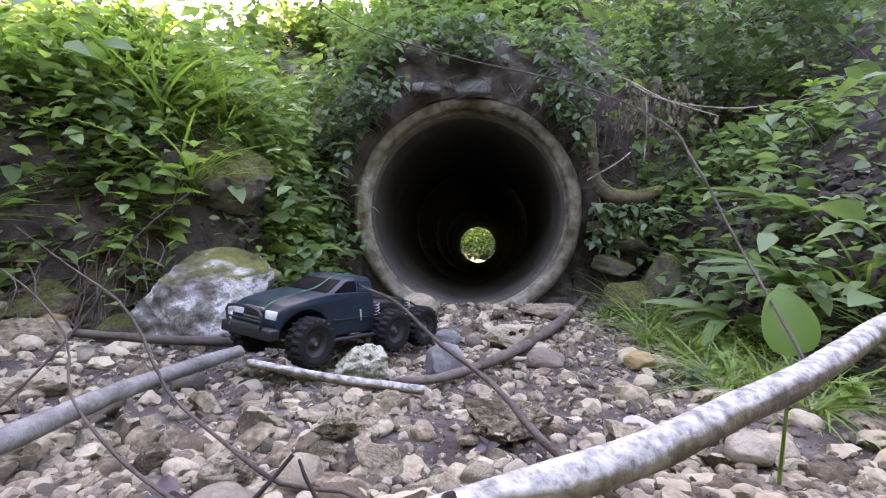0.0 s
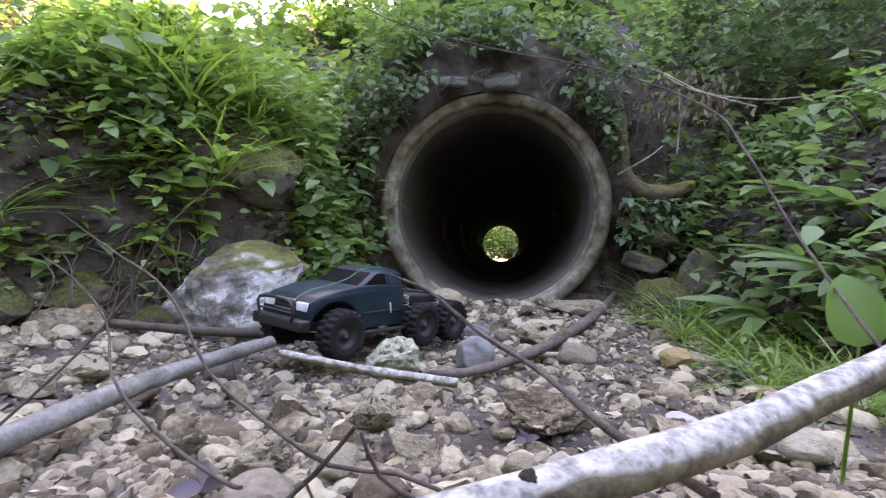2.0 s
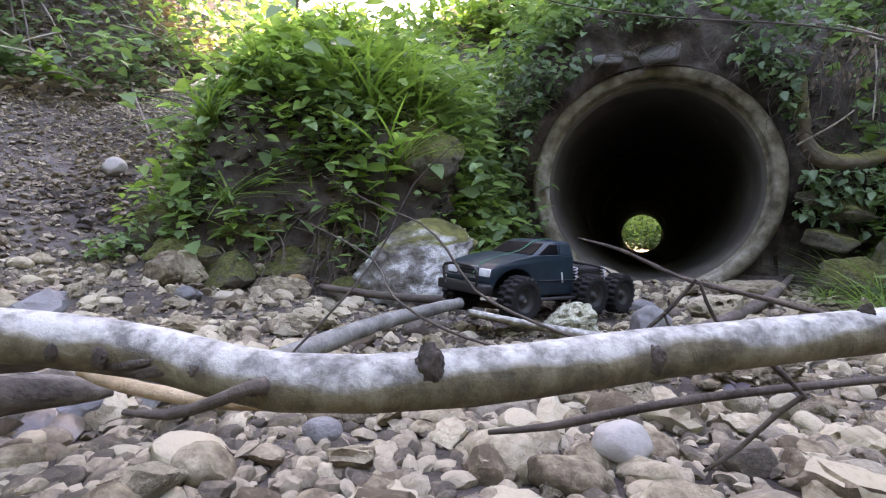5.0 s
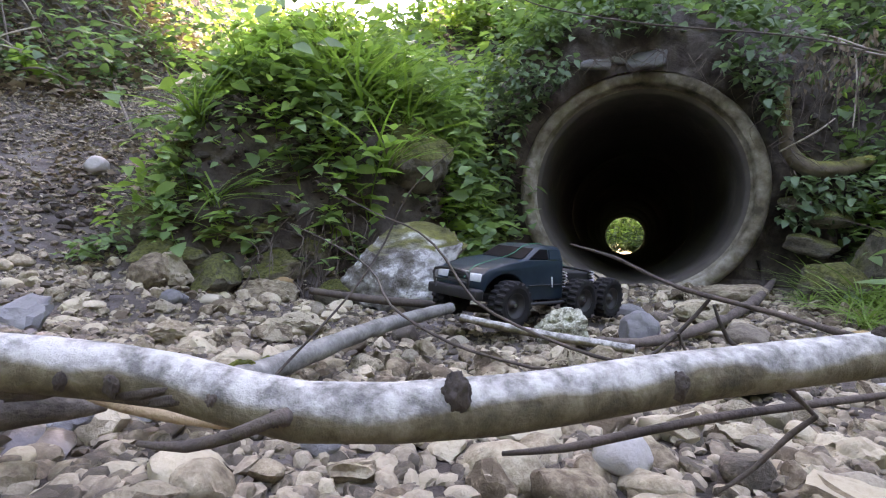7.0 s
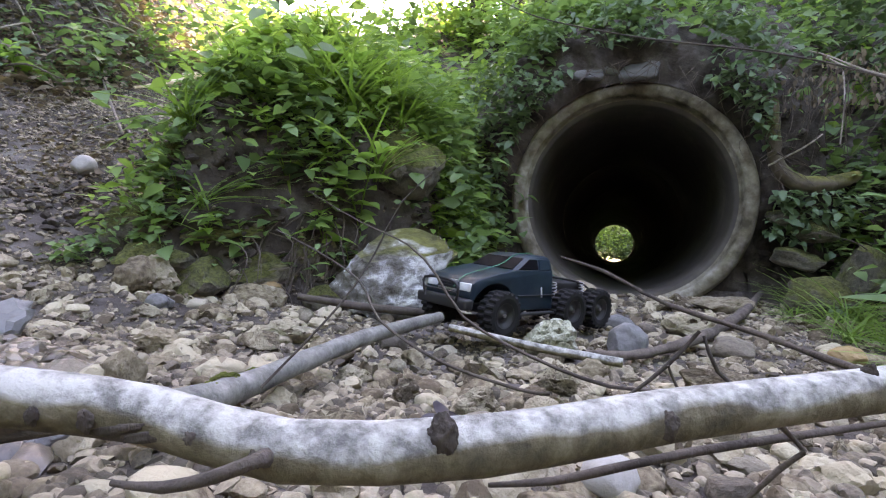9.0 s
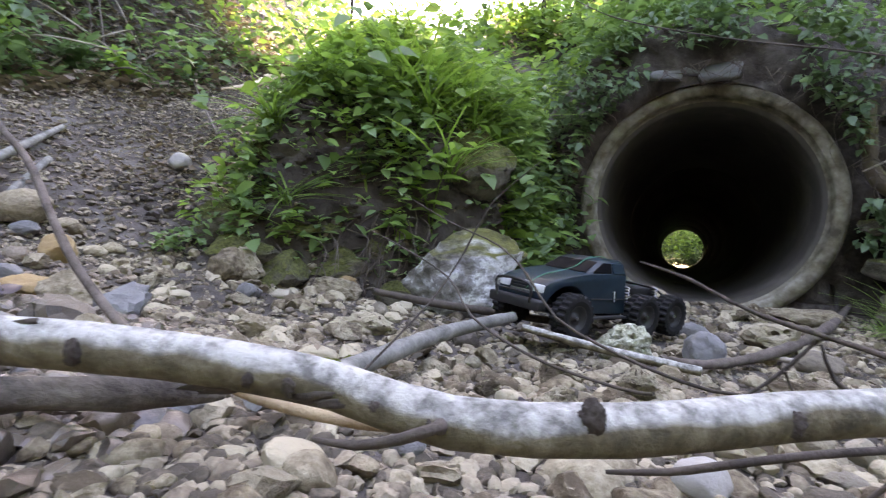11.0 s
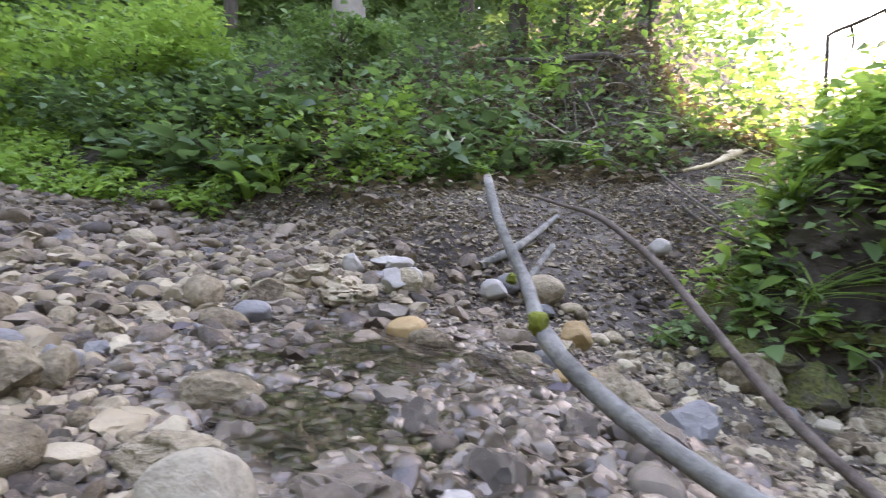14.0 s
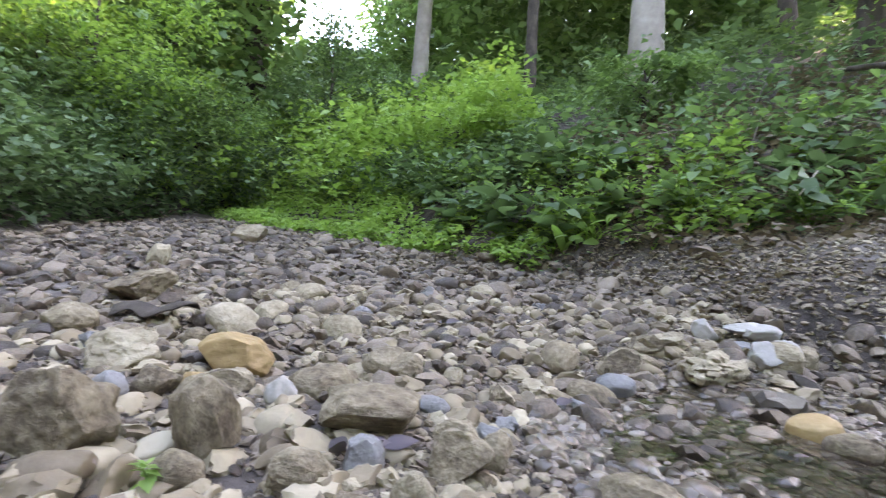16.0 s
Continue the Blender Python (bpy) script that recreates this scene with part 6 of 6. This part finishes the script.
cover("bed_litter", "brown leaf scraps and bits on the stones", 9000, -5.5, 1.2, -4.6, 0.0, 0.008, 0.03, M_DEAD, 44, tmpl=LEAF2, height=0.05, dmin=-5, dmax=0.0)


# leaves and roots on the earth face round the pipe
r = np.random.RandomState(44)
n = 4800
a, q = r.uniform(math.radians(-15), math.radians(195), n), r.uniform(0.66, 1.02, n)
x, z = q * np.cos(a), 0.5 + q * np.sin(a)
ok = ~((np.abs(x + 0.02) < 0.30) & (z < 1.27)) & ~((x > 0.62) & (z > 0.55) & (z < 1.12)) & (z > 0.25) & (vnoise(x, z, 4.0, 3) + 0.35 > 0.6 * r.rand(n))
x, z = x[ok], z[ok]
V, F = scatter(LEAF3, np.stack([x, 0.06 - 0.12 * r.rand(len(x)) + 0.25 * np.maximum(z - 1.1, 0), z], 1), r.uniform(0.025, 0.07, len(x)), r.uniform(1.6, 4.7, len(x)), r.uniform(-0.9, 0.4, len(x)), 0.4 * r.randn(len(x)))
tagged(new("face_leaves", quad_mesh("face_leaves", V, F, M_LEAF_D)), "dark leaves hanging on the earth round the pipe", "undergrowth", kind="stuff")

# large-leaved plants along the forest's edge
BURR = herb_meshes(9, 0.40, 3, 0.17, M_LEAF_D, lean=0.5, stalks=5)
for k, (x, y, s) in enumerate(((-4.25, -2.72, 1.0), (-4.6, -3.0, 1.1), (-4.9, -3.1, 0.9), (-4.0, -2.42, 0.8), (-5.2, -3.5, 1.0), (-3.75, -2.1, 0.6), (-4.4, -2.3, 0.9), (-5.0, -2.7, 1.1), (-3.55, -1.5, 0.6), (-3.35, -0.8, 0.6))):
    ob = herb("butterbur", "large-leaved dark green butterbur at the forest's edge", BURR, "plant", "butterburs")
    ob.matrix_world = Matrix.LocRotScale(on_ground(x, y), Euler((0, 0, k * 1.7)), (s, s, s))
tl = tagged(new("tongue_fern"), "upright bright green tongue-shaped leaves", "fern")
tl.matrix_world = Matrix.Translation(on_ground(-4.15, -2.66, 0.0))
for q, (ln, yw, pt) in enumerate(((0.52, 0.2, 1.45), (0.34, 2.2, 1.1), (0.30, 4.2, 1.0), (0.28, 5.4, 1.1))):
    V_, F_ = scatter(STRAP, np.zeros((1, 3)), np.array([ln]), np.array([yw]), np.array([pt]), np.array([0.2]))
    part("frond", quad_mesh("frond", V_, F_, M_LEAF_Y), tl)


def tuft(seed, n, length, material=None):
    r = np.random.RandomState(seed)
    V, F = scatter(BLADE, np.stack([0.03 * r.randn(n), 0.03 * r.randn(n), np.full(n, -0.01)], 1), length * r.uniform(0.5, 1.1, n), r.uniform(0, 6.3, n), r.uniform(0.95, 1.5, n), 0.3 * r.randn(n))
    return quad_mesh("grass_tuft", V, F, material or M_GRASS)


TUFTS = [tuft(s, 44, 0.34) for s in range(3)]
for k, (x, y, s) in enumerate(((-1.22, -0.62, 1.0), (-1.12, -0.55, 1.0), (-1.30, -0.52, 0.9), (-1.05, -0.42, 0.9), (-1.15, -0.25, 0.8), (-1.45, -0.45, 0.8), (0.85, -0.35, 0.7), (0.98, -0.9, 0.7), (1.1, -1.5, 0.7), (1.15, -1.2, 0.8), (0.75, -0.15, 0.6), (-3.8, -2.0, 0.9), (-4.0, -2.5, 0.9), (-3.5, -1.5, 0.7), (1.25, -1.9, 0.7))):
    ob = tagged(new("grass_tuft", TUFTS[k % 3]), "tuft of long arching green grass on the bank", "grass", "grass tufts")
    ob.matrix_world = Matrix.LocRotScale(on_ground(x, y), Euler((0, 0, k * 1.3)), (s, s, s))

# the single broad leaf beside the pole, and strap ferns on the bank
bl = tagged(new("broad_leaf_plant", clean_quads("leaf_stalk", tube([(0.44, -2.06, 0.19), (0.421, -2.095, 0.385)], [0.003, 0.002], 5, 0, 1), M_GRASS)), "single broad bright green leaf on a stalk", "plant")
V_, F_ = scatter(leaf_shape(11, 0.72, 0.55, 0.5, 0.15), np.array([(0.421, -2.095, 0.385)]), np.array([0.088]), np.array([0.35]), np.array([1.3]), np.array([-0.6]))
part("leaf", quad_mesh("broad_leaf", V_, F_, M_BROADLEAF), bl)
for k, (x, y) in enumerate(((1.12, -0.95), (1.25, -0.75), (1.02, -0.72))):
    fern = tagged(new("strap_fern"), "strap-leaved fern arching from the bank", "fern", "strap ferns")
    fern.matrix_world = Matrix.Translation(on_ground(x, y, 0.05))
    r = np.random.RandomState(70 + k)
    for q in range(9):
        V_, F_ = scatter(STRAP, np.zeros((1, 3)), np.array([0.30 * r.uniform(0.8, 1.2)]), np.array([1.9 + 0.33 * (q - 4) + 0.1 * r.randn()]), np.array([0.45 + 0.3 * r.rand()]), np.array([0.3 * r.randn()]))
        part("frond", quad_mesh("frond", V_, F_, M_LEAF), fern)
# dead leaf clusters hanging by the pipe, rotting leaves on the bed
r = np.random.RandomState(8)
n = 280
px = np.stack([r.normal(0.90, 0.13, n), r.normal(-0.02, 0.06, n), r.uniform(0.92, 1.16, n)], 1)
V_, F_ = scatter(LEAF2, px, r.uniform(0.02, 0.045, n), r.uniform(0, 6.3, n), r.uniform(-1.5, -0.9, n), r.randn(n))
tagged(new("withered_leaves", quad_mesh("withered_leaves", V_, F_, M_DEAD)), "withered grey leaves hanging under the bank's edge", "leaves", kind="stuff")
for x, y, s in ((-0.33, -2.20, 0.045), (-0.62, -2.28, 0.05), (-1.35, -2.3, 0.05), (-1.9, -2.9, 0.05), (-2.55, -3.3, 0.05), (0.05, -1.95, 0.03), (-1.6, -2.6, 0.04), (-1.367, -3.35, 0.06), (-1.40, -3.30, 0.05), (-1.75, -3.0, 0.04), (0.35, -2.55, 0.03)):
    V_, F_ = scatter(LEAF5, np.array([(0, 0, 0.0)] * 3), np.array([s, s * 0.8, s * 0.7]) * 1.1, np.array([0.3, 2.4, 4.2]), np.array([0.35, 0.2, 0.5]), np.array([0.5, -0.6, 0.9]))
    ob = tagged(new("rotting_leaf", quad_mesh("rotting_leaf", V_, F_, M_PURPLE)), "curled dark purple rotting leaf on the stones", "leaf", "rotting leaves")
    ob.matrix_world = Matrix.Translation(on_ground(x, y, 0.025))
for k, (x, y, s) in enumerate(((0.60, -1.42, 0.45), (0.72, -1.30, 0.5), (0.78, -2.0, 0.4), (0.95, -2.0, 0.5), (0.85, -1.6, 0.45), (0.95, -0.9, 0.6), (0.78, -0.45, 0.6), (-0.62, -0.35, 0.5), (-0.70, -0.5, 0.55), (-0.68, -0.2, 0.5), (-1.25, -3.57, 0.25))):
    ob = copy_thing(HERBS[(2, 1, 0)[k % 3]], Matrix.LocRotScale(on_ground(x, y), Euler((0, 0, k * 2.1)), None))
    ob.scale = (s, s, s)

# fine roots hanging from the earth over the pipe and in the hollow beside it
for k, (x, y, s) in enumerate(((-1.62, -1.18, 0.7), (-1.70, -1.0, 0.8), (-1.74, -0.8, 0.8), (-1.80, -0.55, 0.7), (-1.52, -1.25, 0.6), (-1.60, -0.95, 0.8), (-1.86, -0.3, 0.7), (-1.45, -0.8, 0.9), (-1.66, -1.36, 0.5))):
    ob = tagged(new("grass_tuft", TUFTS[k % 3]), "drooping grass tuft on the bank's flank", "grass", "grass tufts")
    ob.matrix_world = Matrix.LocRotScale(on_ground(x, y), Euler((0.2, -0.3, k * 1.9)), (s, s, s))
for k, (x, y, sz) in enumerate(((-1.70, -1.36, 0.20), (-1.60, -1.42, 0.24), (-1.78, -1.12, 0.18), (-1.48, -1.34, 0.26), (-1.84, -0.86, 0.16), (-1.68, -1.18, 0.18))):
    stone("flank_rock", "dark mossy rock ledge in the bank's flank", x, y, (sz * 1.3, sz, sz * 0.75), 960 + k, M_MOSSROCK, 40 * k, sink=0.45, rough=0.4, angular=0.9, category="rock", group="rocks in the bank's flank")

# fine roots
r = np.random.RandomState(12)
roots = []
for k in range(120):
    if k < 34:
        x, z0, ln, y = r.uniform(0.62, 1.08), r.uniform(0.98, 1.16), r.uniform(0.12, 0.42), r.uniform(-0.12, 0.06)
    else:
        an = r.uniform(0.1, 3.05)
        x, z0, ln, y = 0.68 * math.cos(an), 0.5 + 0.68 * math.sin(an), r.uniform(0.05, 0.16), r.uniform(-0.03, 0.05)
    b = 0.06 * r.randn()
    roots.append(tube([(x, y, z0), (x + b, y - 0.03, z0 - 0.4 * ln), (x + 0.06 * r.randn() + b, y - 0.04 * r.rand(), z0 - ln)], [0.0022, 0.0018, 0.0008], 4, 0.1, k))
tagged(new("hanging_roots", clean_quads("hanging_roots", join(roots), M_TWIG)), "thin brown roots hanging from the earth by the pipe", "roots", kind="stuff")
for k, (x, y, s) in enumerate(((-1.03, -0.82, 1.0), (-1.10, -0.78, 1.1), (-1.18, -0.80, 1.0), (-1.28, -0.74, 0.9), (-1.0, -0.62, 0.9))):
    ob = tagged(new("grass_tuft", TUFTS[k % 3]), "tuft of long arching green grass beside the mossy boulder", "grass", "grass tufts")
    ob.matrix_world = Matrix.LocRotScale(on_ground(x, y), Euler((0, 0, k * 1.9)), (s, s, s))
for k in range(16):
    x, y, s = 0.66 + 0.35 * ((k * 0.618) % 1), -0.35 - 1.35 * k / 16, 0.35 + 0.25 * ((k * 0.37) % 1)
    ob = tagged(new("grass_tuft", TUFTS[k % 3]), "small grass tuft between the stones", "grass", "grass tufts")
    ob.matrix_world = Matrix.LocRotScale(on_ground(x, y), Euler((0, 0, k * 1.7)), (s, s, s))
roots = []
for k in range(90):
    x = r.uniform(-1.65, -0.95)
    y = float(np.interp(x, [-1.65, -1.25, -0.95], [-1.55, -1.18, -1.02])) + r.uniform(0.0, 0.12)
    z0, ln = float(ground_z(x, y)) + 0.03, r.uniform(0.08, 0.3)
    b = 0.07 * r.randn()
    roots.append(tube([(x, y, z0), (x + b, y - 0.06, z0 - 0.3 * ln), (x + b + 0.05 * r.randn(), y - 0.10 - 0.06 * r.rand(), z0 - ln)], [0.0032, 0.0024, 0.001], 4, 0.1, k))
tagged(new("bank_roots", clean_quads("bank_roots", join(roots), M_TWIG)), "thin brown roots hanging down the steep bank", "roots", kind="stuff")
v, f = rock(801, 4, 0.9, 0.1, 0.4)
for x, y, z, q in ((-0.585, -2.31, 0.290, 0.9), (-0.60, -2.23, 0.272, 0.6), (-0.565, -2.36, 0.30, 0.7)):
    part("moss_patch", mesh_from("moss_patch", v, f, M_MOSS), grey_stick, "green moss", Matrix.Translation((x, y, z)) @ Matrix.Diagonal((0.017 * q, 0.026 * q, 0.012 * q, 1)))



# ---------- trees ----------
def crown_points(r, n, rx, ry, rz, cz, clumps=26):
    """Leaves gathered in clumps with gaps between."""
    c = r.randn(clumps, 3); c /= np.linalg.norm(c, axis=1)[:, None]
    c *= (0.45 + 0.6 * r.rand(clumps))[:, None] * np.array((rx, ry, rz))
    k = r.randint(clumps, size=n)
    p = c[k] + r.randn(n, 3) * np.array((rx, ry, rz)) * 0.16
    return p + (0, 0, cz), c + (0, 0, cz)


def tree(name, label, x, y, height, trunk_r, crown, leaves, leaf, seed, material, bark, base=0.0, lean=(0, 0)):
    r = np.random.RandomState(seed)
    rx, rz, cz = crown
    P, C = crown_points(r, leaves, rx, rx, rz, cz)
    P, C = P + (*lean, 0), C + (*lean, 0)
    pts = [(lean[0] * t, lean[1] * t, height * t - 0.15) for t in (0, 0.15, 0.4, 0.7, 1)]
    pieces = [tube(pts, [trunk_r * 1.35, trunk_r, trunk_r * 0.85, trunk_r * 0.6, trunk_r * 0.2], 12, 0.04, seed)]
    for c in C[:14]:
        t = min(0.9, max(0.35, c[2] / height * 0.75))
        b = Vector((lean[0] * t, lean[1] * t, height * t))
        pieces.append(tube([b, b.lerp(Vector(c), 0.5) + Vector((0, 0, 0.1)), Vector(c)], [trunk_r * 0.3, trunk_r * 0.2, trunk_r * 0.07], 5, 0, seed))
    root = tagged(new(name), label, "tree" if height > 2.5 else "bush")
    root.matrix_world = Matrix.Translation(on_ground(x, y))
    part("trunk", clean_quads("trunk", join(pieces), bark), root)
    n = len(P)
    V, F = scatter(LEAF2, P, leaf * r.uniform(0.7, 1.3, n), r.uniform(0, 6.3, n), r.uniform(-0.6, 0.5, n), 0.5 * r.randn(n))
    part("crown", quad_mesh("crown", V, F, material), root)
    return root

tree("pale_tree", "tall tree with a smooth pale trunk on the forest slope", -8.09, -1.10, 10.0, 0.22, (2.4, 2.6, 7.2), 5000, 0.16, 51, M_LEAF_Y, M_TRUNK)
tree("pale_tree", "slender pale-trunked tree behind the gravel", -11.36, -4.82, 10.0, 0.17, (2.2, 2.6, 7.0), 4500, 0.16, 52, M_LEAF, M_TRUNK, lean=(0.2, 0.3))
tree("dark_tree", "dark-trunked tree in the forest", -9.16, -2.63, 8.0, 0.10, (2.2, 2.4, 6.0), 5000, 0.15, 53, M_LEAF_D, M_BARK)
tree("dark_tree", "dark-trunked tree on the slope", -6.2, 0.6, 8.0, 0.11, (2.2, 2.2, 6.5), 4500, 0.15, 54, M_LEAF_Y, M_BARK)
tree("dark_tree", "thick dark-trunked tree up the ravine", -10.58, -7.98, 10.0, 0.26, (2.0, 2.2, 7.5), 4500, 0.16, 74, M_LEAF_D, M_BARK)
tree("conifer", "dark conifer up the ravine", -9.98, -9.33, 10.0, 0.16, (1.8, 4.5, 5.2), 9000, 0.14, 55, M_LEAF, M_BARK)
tree("conifer", "dark conifer up the ravine", -9.38, -10.54, 9.0, 0.16, (1.8, 4.2, 4.8), 9000, 0.14, 56, M_LEAF, M_BARK)
tree("hazel_bush", "leafy hazel bush at the forest's edge", -5.9, -1.7, 0.9, 0.03, (0.6, 0.28, 0.45), 2200, 0.075, 57, M_LEAF, M_BARK)
tree("hazel_bush", "leafy hazel bush behind the gravel", -6.9, -3.6, 1.0, 0.03, (0.9, 0.38, 0.55), 2400, 0.08, 58, M_LEAF_Y, M_BARK)
tree("hazel_bush", "bush over the far gravel", -6.75, -8.23, 3.0, 0.03, (1.3, 1.2, 1.5), 5000, 0.08, 59, M_LEAF_Y, M_BARK)
tree("hazel_bush", "dense green bush at the far edge of the gravel", -6.43, -8.59, 1.8, 0.03, (0.9, 0.7, 0.9), 4200, 0.07, 80, M_LEAF, M_BARK)
tree("hazel_bush", "dense green bush at the far edge of the gravel", -7.08, -7.98, 1.8, 0.03, (0.9, 0.7, 0.9), 4200, 0.07, 81, M_LEAF, M_BARK)
tree("hazel_bush", "dense green bush at the far edge of the gravel", -7.83, -7.44, 1.8, 0.03, (0.9, 0.7, 0.9), 4200, 0.07, 82, M_LEAF, M_BARK)
tree("hazel_bush", "bush on the forest slope", -5.6, 0.9, 1.6, 0.03, (0.9, 0.5, 0.9), 2500, 0.085, 60, M_LEAF_Y, M_BARK)
tree("hazel_bush", "bush beside the far bed", -9.79, -6.13, 2.6, 0.03, (1.2, 1.1, 1.4), 4000, 0.09, 61, M_LEAF_D, M_BARK)
tree("hazel_bush", "bush over the path up the bank", -5.6, 2.2, 2.0, 0.025, (0.9, 0.6, 1.2), 2200, 0.085, 62, M_LEAF_Y, M_BARK)
tree("bank_bush", "bush on top of the bank over the pipe", 0.35, 1.55, 1.2, 0.02, (0.8, 0.4, 0.6), 1800, 0.075, 63, M_LEAF_Y, M_BARK)
tree("bank_bush", "bush on the bank beside the pipe", 1.7, 0.9, 1.6, 0.02, (0.9, 0.6, 0.7), 3200, 0.075, 64, M_LEAF_D, M_BARK)
tree("bank_bush", "leafy bush on top of the planted bank", -1.0, 1.9, 0.8, 0.02, (0.7, 0.25, 0.35), 1200, 0.07, 65, M_LEAF_Y, M_BARK)
tree("bank_bush", "tall leafy bush at the head of the planted bank", -1.30, 1.95, 1.9, 0.02, (0.50, 0.65, 1.25), 1500, 0.085, 83, M_LEAF_Y, M_BARK)
tree("bank_tree", "tree on top of the embankment", 3.6, 4.4, 6.5, 0.09, (1.9, 2.0, 4.6), 4500, 0.14, 66, M_LEAF, M_BARK)
tree("bank_tree", "tree on top of the embankment", 0.7, 5.5, 6.0, 0.09, (2.0, 1.8, 4.2), 4500, 0.14, 67, M_LEAF_Y, M_BARK)
tree("bank_tree", "slender tree on top of the planted bank", 0.0, 4.2, 4.5, 0.05, (1.2, 1.0, 3.4), 3000, 0.10, 69, M_LEAF, M_BARK)
# dense tree added beside the sight line to keep sun off the pipe's exit
tree("ravine_tree", "dense unseen tree added to shade the far end of the pipe", -2.7, 16.2, 3.4, 0.08, (1.7, 1.6, 2.0), 7000, 0.17, 73, M_LEAF, M_BARK)
tree("ravine_tree", "tree beyond the far end of the pipe", -0.6, 17.5, 5.0, 0.1, (2.6, 2.4, 2.4), 5000, 0.2, 68, M_LEAF_Y, M_BARK)

# high crowns added on the slope, out of view, to shade the bed; the sun comes in under them onto the bank's top
for k, (x, y, top, rad, bx, by) in enumerate(((-1.6, 5.2, 12.0, 1.9, 0.4, 5.0), (-4.2, 3.9, 12.0, 2.0, -6.9, 3.4), (-6.6, 2.6, 12.0, 2.1, -7.4, 2.2), (-8.9, 1.2, 12.2, 2.2, -8.9, 1.2), (-11.1, -0.2, 12.4, 2.3, -11.1, -0.2), (0.8, 6.6, 12.0, 1.9, 0.8, 6.6), (-6.3, 5.2, 13.0, 1.4, -8.6, 4.4), (-8.6, 4.2, 13.0, 1.7, -10.0, 3.4),
                                             (-4.3, 5.6, 12.0, 1.1, -1.9, 6.2), (-3.2, 6.8, 12.0, 1.6, -1.5, 7.2), (-1.2, 7.2, 12.0, 1.7, -0.6, 7.4), (-4.9, 6.9, 12.0, 1.3, -1.2, 7.8), (-8.3, 6.1, 12.5, 1.6, -10.6, 5.6), (-10.6, 4.2, 12.5, 1.8, -11.8, 3.6))):
    g = float(ground_z(bx, by))
    tree("canopy_tree", "unseen tall tree with a high crown, added to shade the stream bed", bx, by, top - g + 1.2, 0.12, (rad, 1.5, top - g), 10000 if rad > 1.5 else 2600 if y == 6.9 else 6000, 0.25, 90 + k, M_LEAF, M_BARK, lean=(x - bx, y - by))

cover("hillside_plants", "leafy plants on the wooded hillside", 70000, -22, -5, -13, 9, 0.10, 0.20, M_LEAF_D, 39, tmpl=LEAF2, height=0.7, dmin=2.0, dmax=16)
cover("embankment_plants", "leafy plants on top of the embankment", 26000, -7, 8, 2, 12, 0.06, 0.12, M_LEAF_Y, 41, tmpl=LEAF2, height=0.3, dmin=2.0, dmax=12, cond=lambda x, y, d, r: y < 10.5)
# far woods close the ravine
r = np.random.RandomState(90)
n = 120000
a = r.uniform(0, 2 * math.pi, n)
rad = r.uniform(14, 30, n)
x, y = rad * np.cos(a) - 1.5, rad * np.sin(a) + 1.0
hmax = np.where(np.abs(((np.degrees(np.arctan2(x, y)) + 25 + 180) % 360) - 180) < 13, 0.8, np.where(np.abs(((np.degrees(np.arctan2(x, y)) + 114 + 180) % 360) - 180) < 8, 1.4, np.where((np.degrees(np.arctan2(x, y)) > -75) & (np.degrees(np.arctan2(x, y)) < 60), 11.0, 8.5)))
z = ground_z(x, y) + hmax * r.rand(n) ** 0.9 * (0.55 + 0.9 * (vnoise(a * 4, rad * 0.3, 1.0, 4) + 0.5))
V_, F_ = scatter(LEAF2, np.stack([x, y, z], 1), r.uniform(0.22, 0.55, n), r.uniform(0, 6.3, n), r.uniform(-0.7, 0.6, n), 0.6 * r.randn(n))
tagged(new("far_woods", quad_mesh("far_woods", V_, F_, M_LEAF)), "green woods far round the ravine", "woods", kind="stuff")
n = 130000
a = r.uniform(math.radians(150), math.radians(250), n)
rad = r.uniform(11, 22, n)
x, y = rad * np.cos(a) - 1.5, rad * np.sin(a) + 1.0
z = ground_z(x, y) + np.where(np.abs(np.degrees(a) - 215) < 8, 1.2, np.where(np.degrees(a) > 200, 5.0, 9.0)) * r.rand(n) ** 0.9
V_, F_ = scatter(LEAF2, np.stack([x, y, z], 1), r.uniform(0.16, 0.36, n), r.uniform(0, 6.3, n), r.uniform(-0.7, 0.6, n), 0.6 * r.randn(n))
tagged(new("forest_depth", quad_mesh("forest_depth", V_, F_, M_LEAF)), "dark foliage deep in the forest", "woods", kind="stuff")
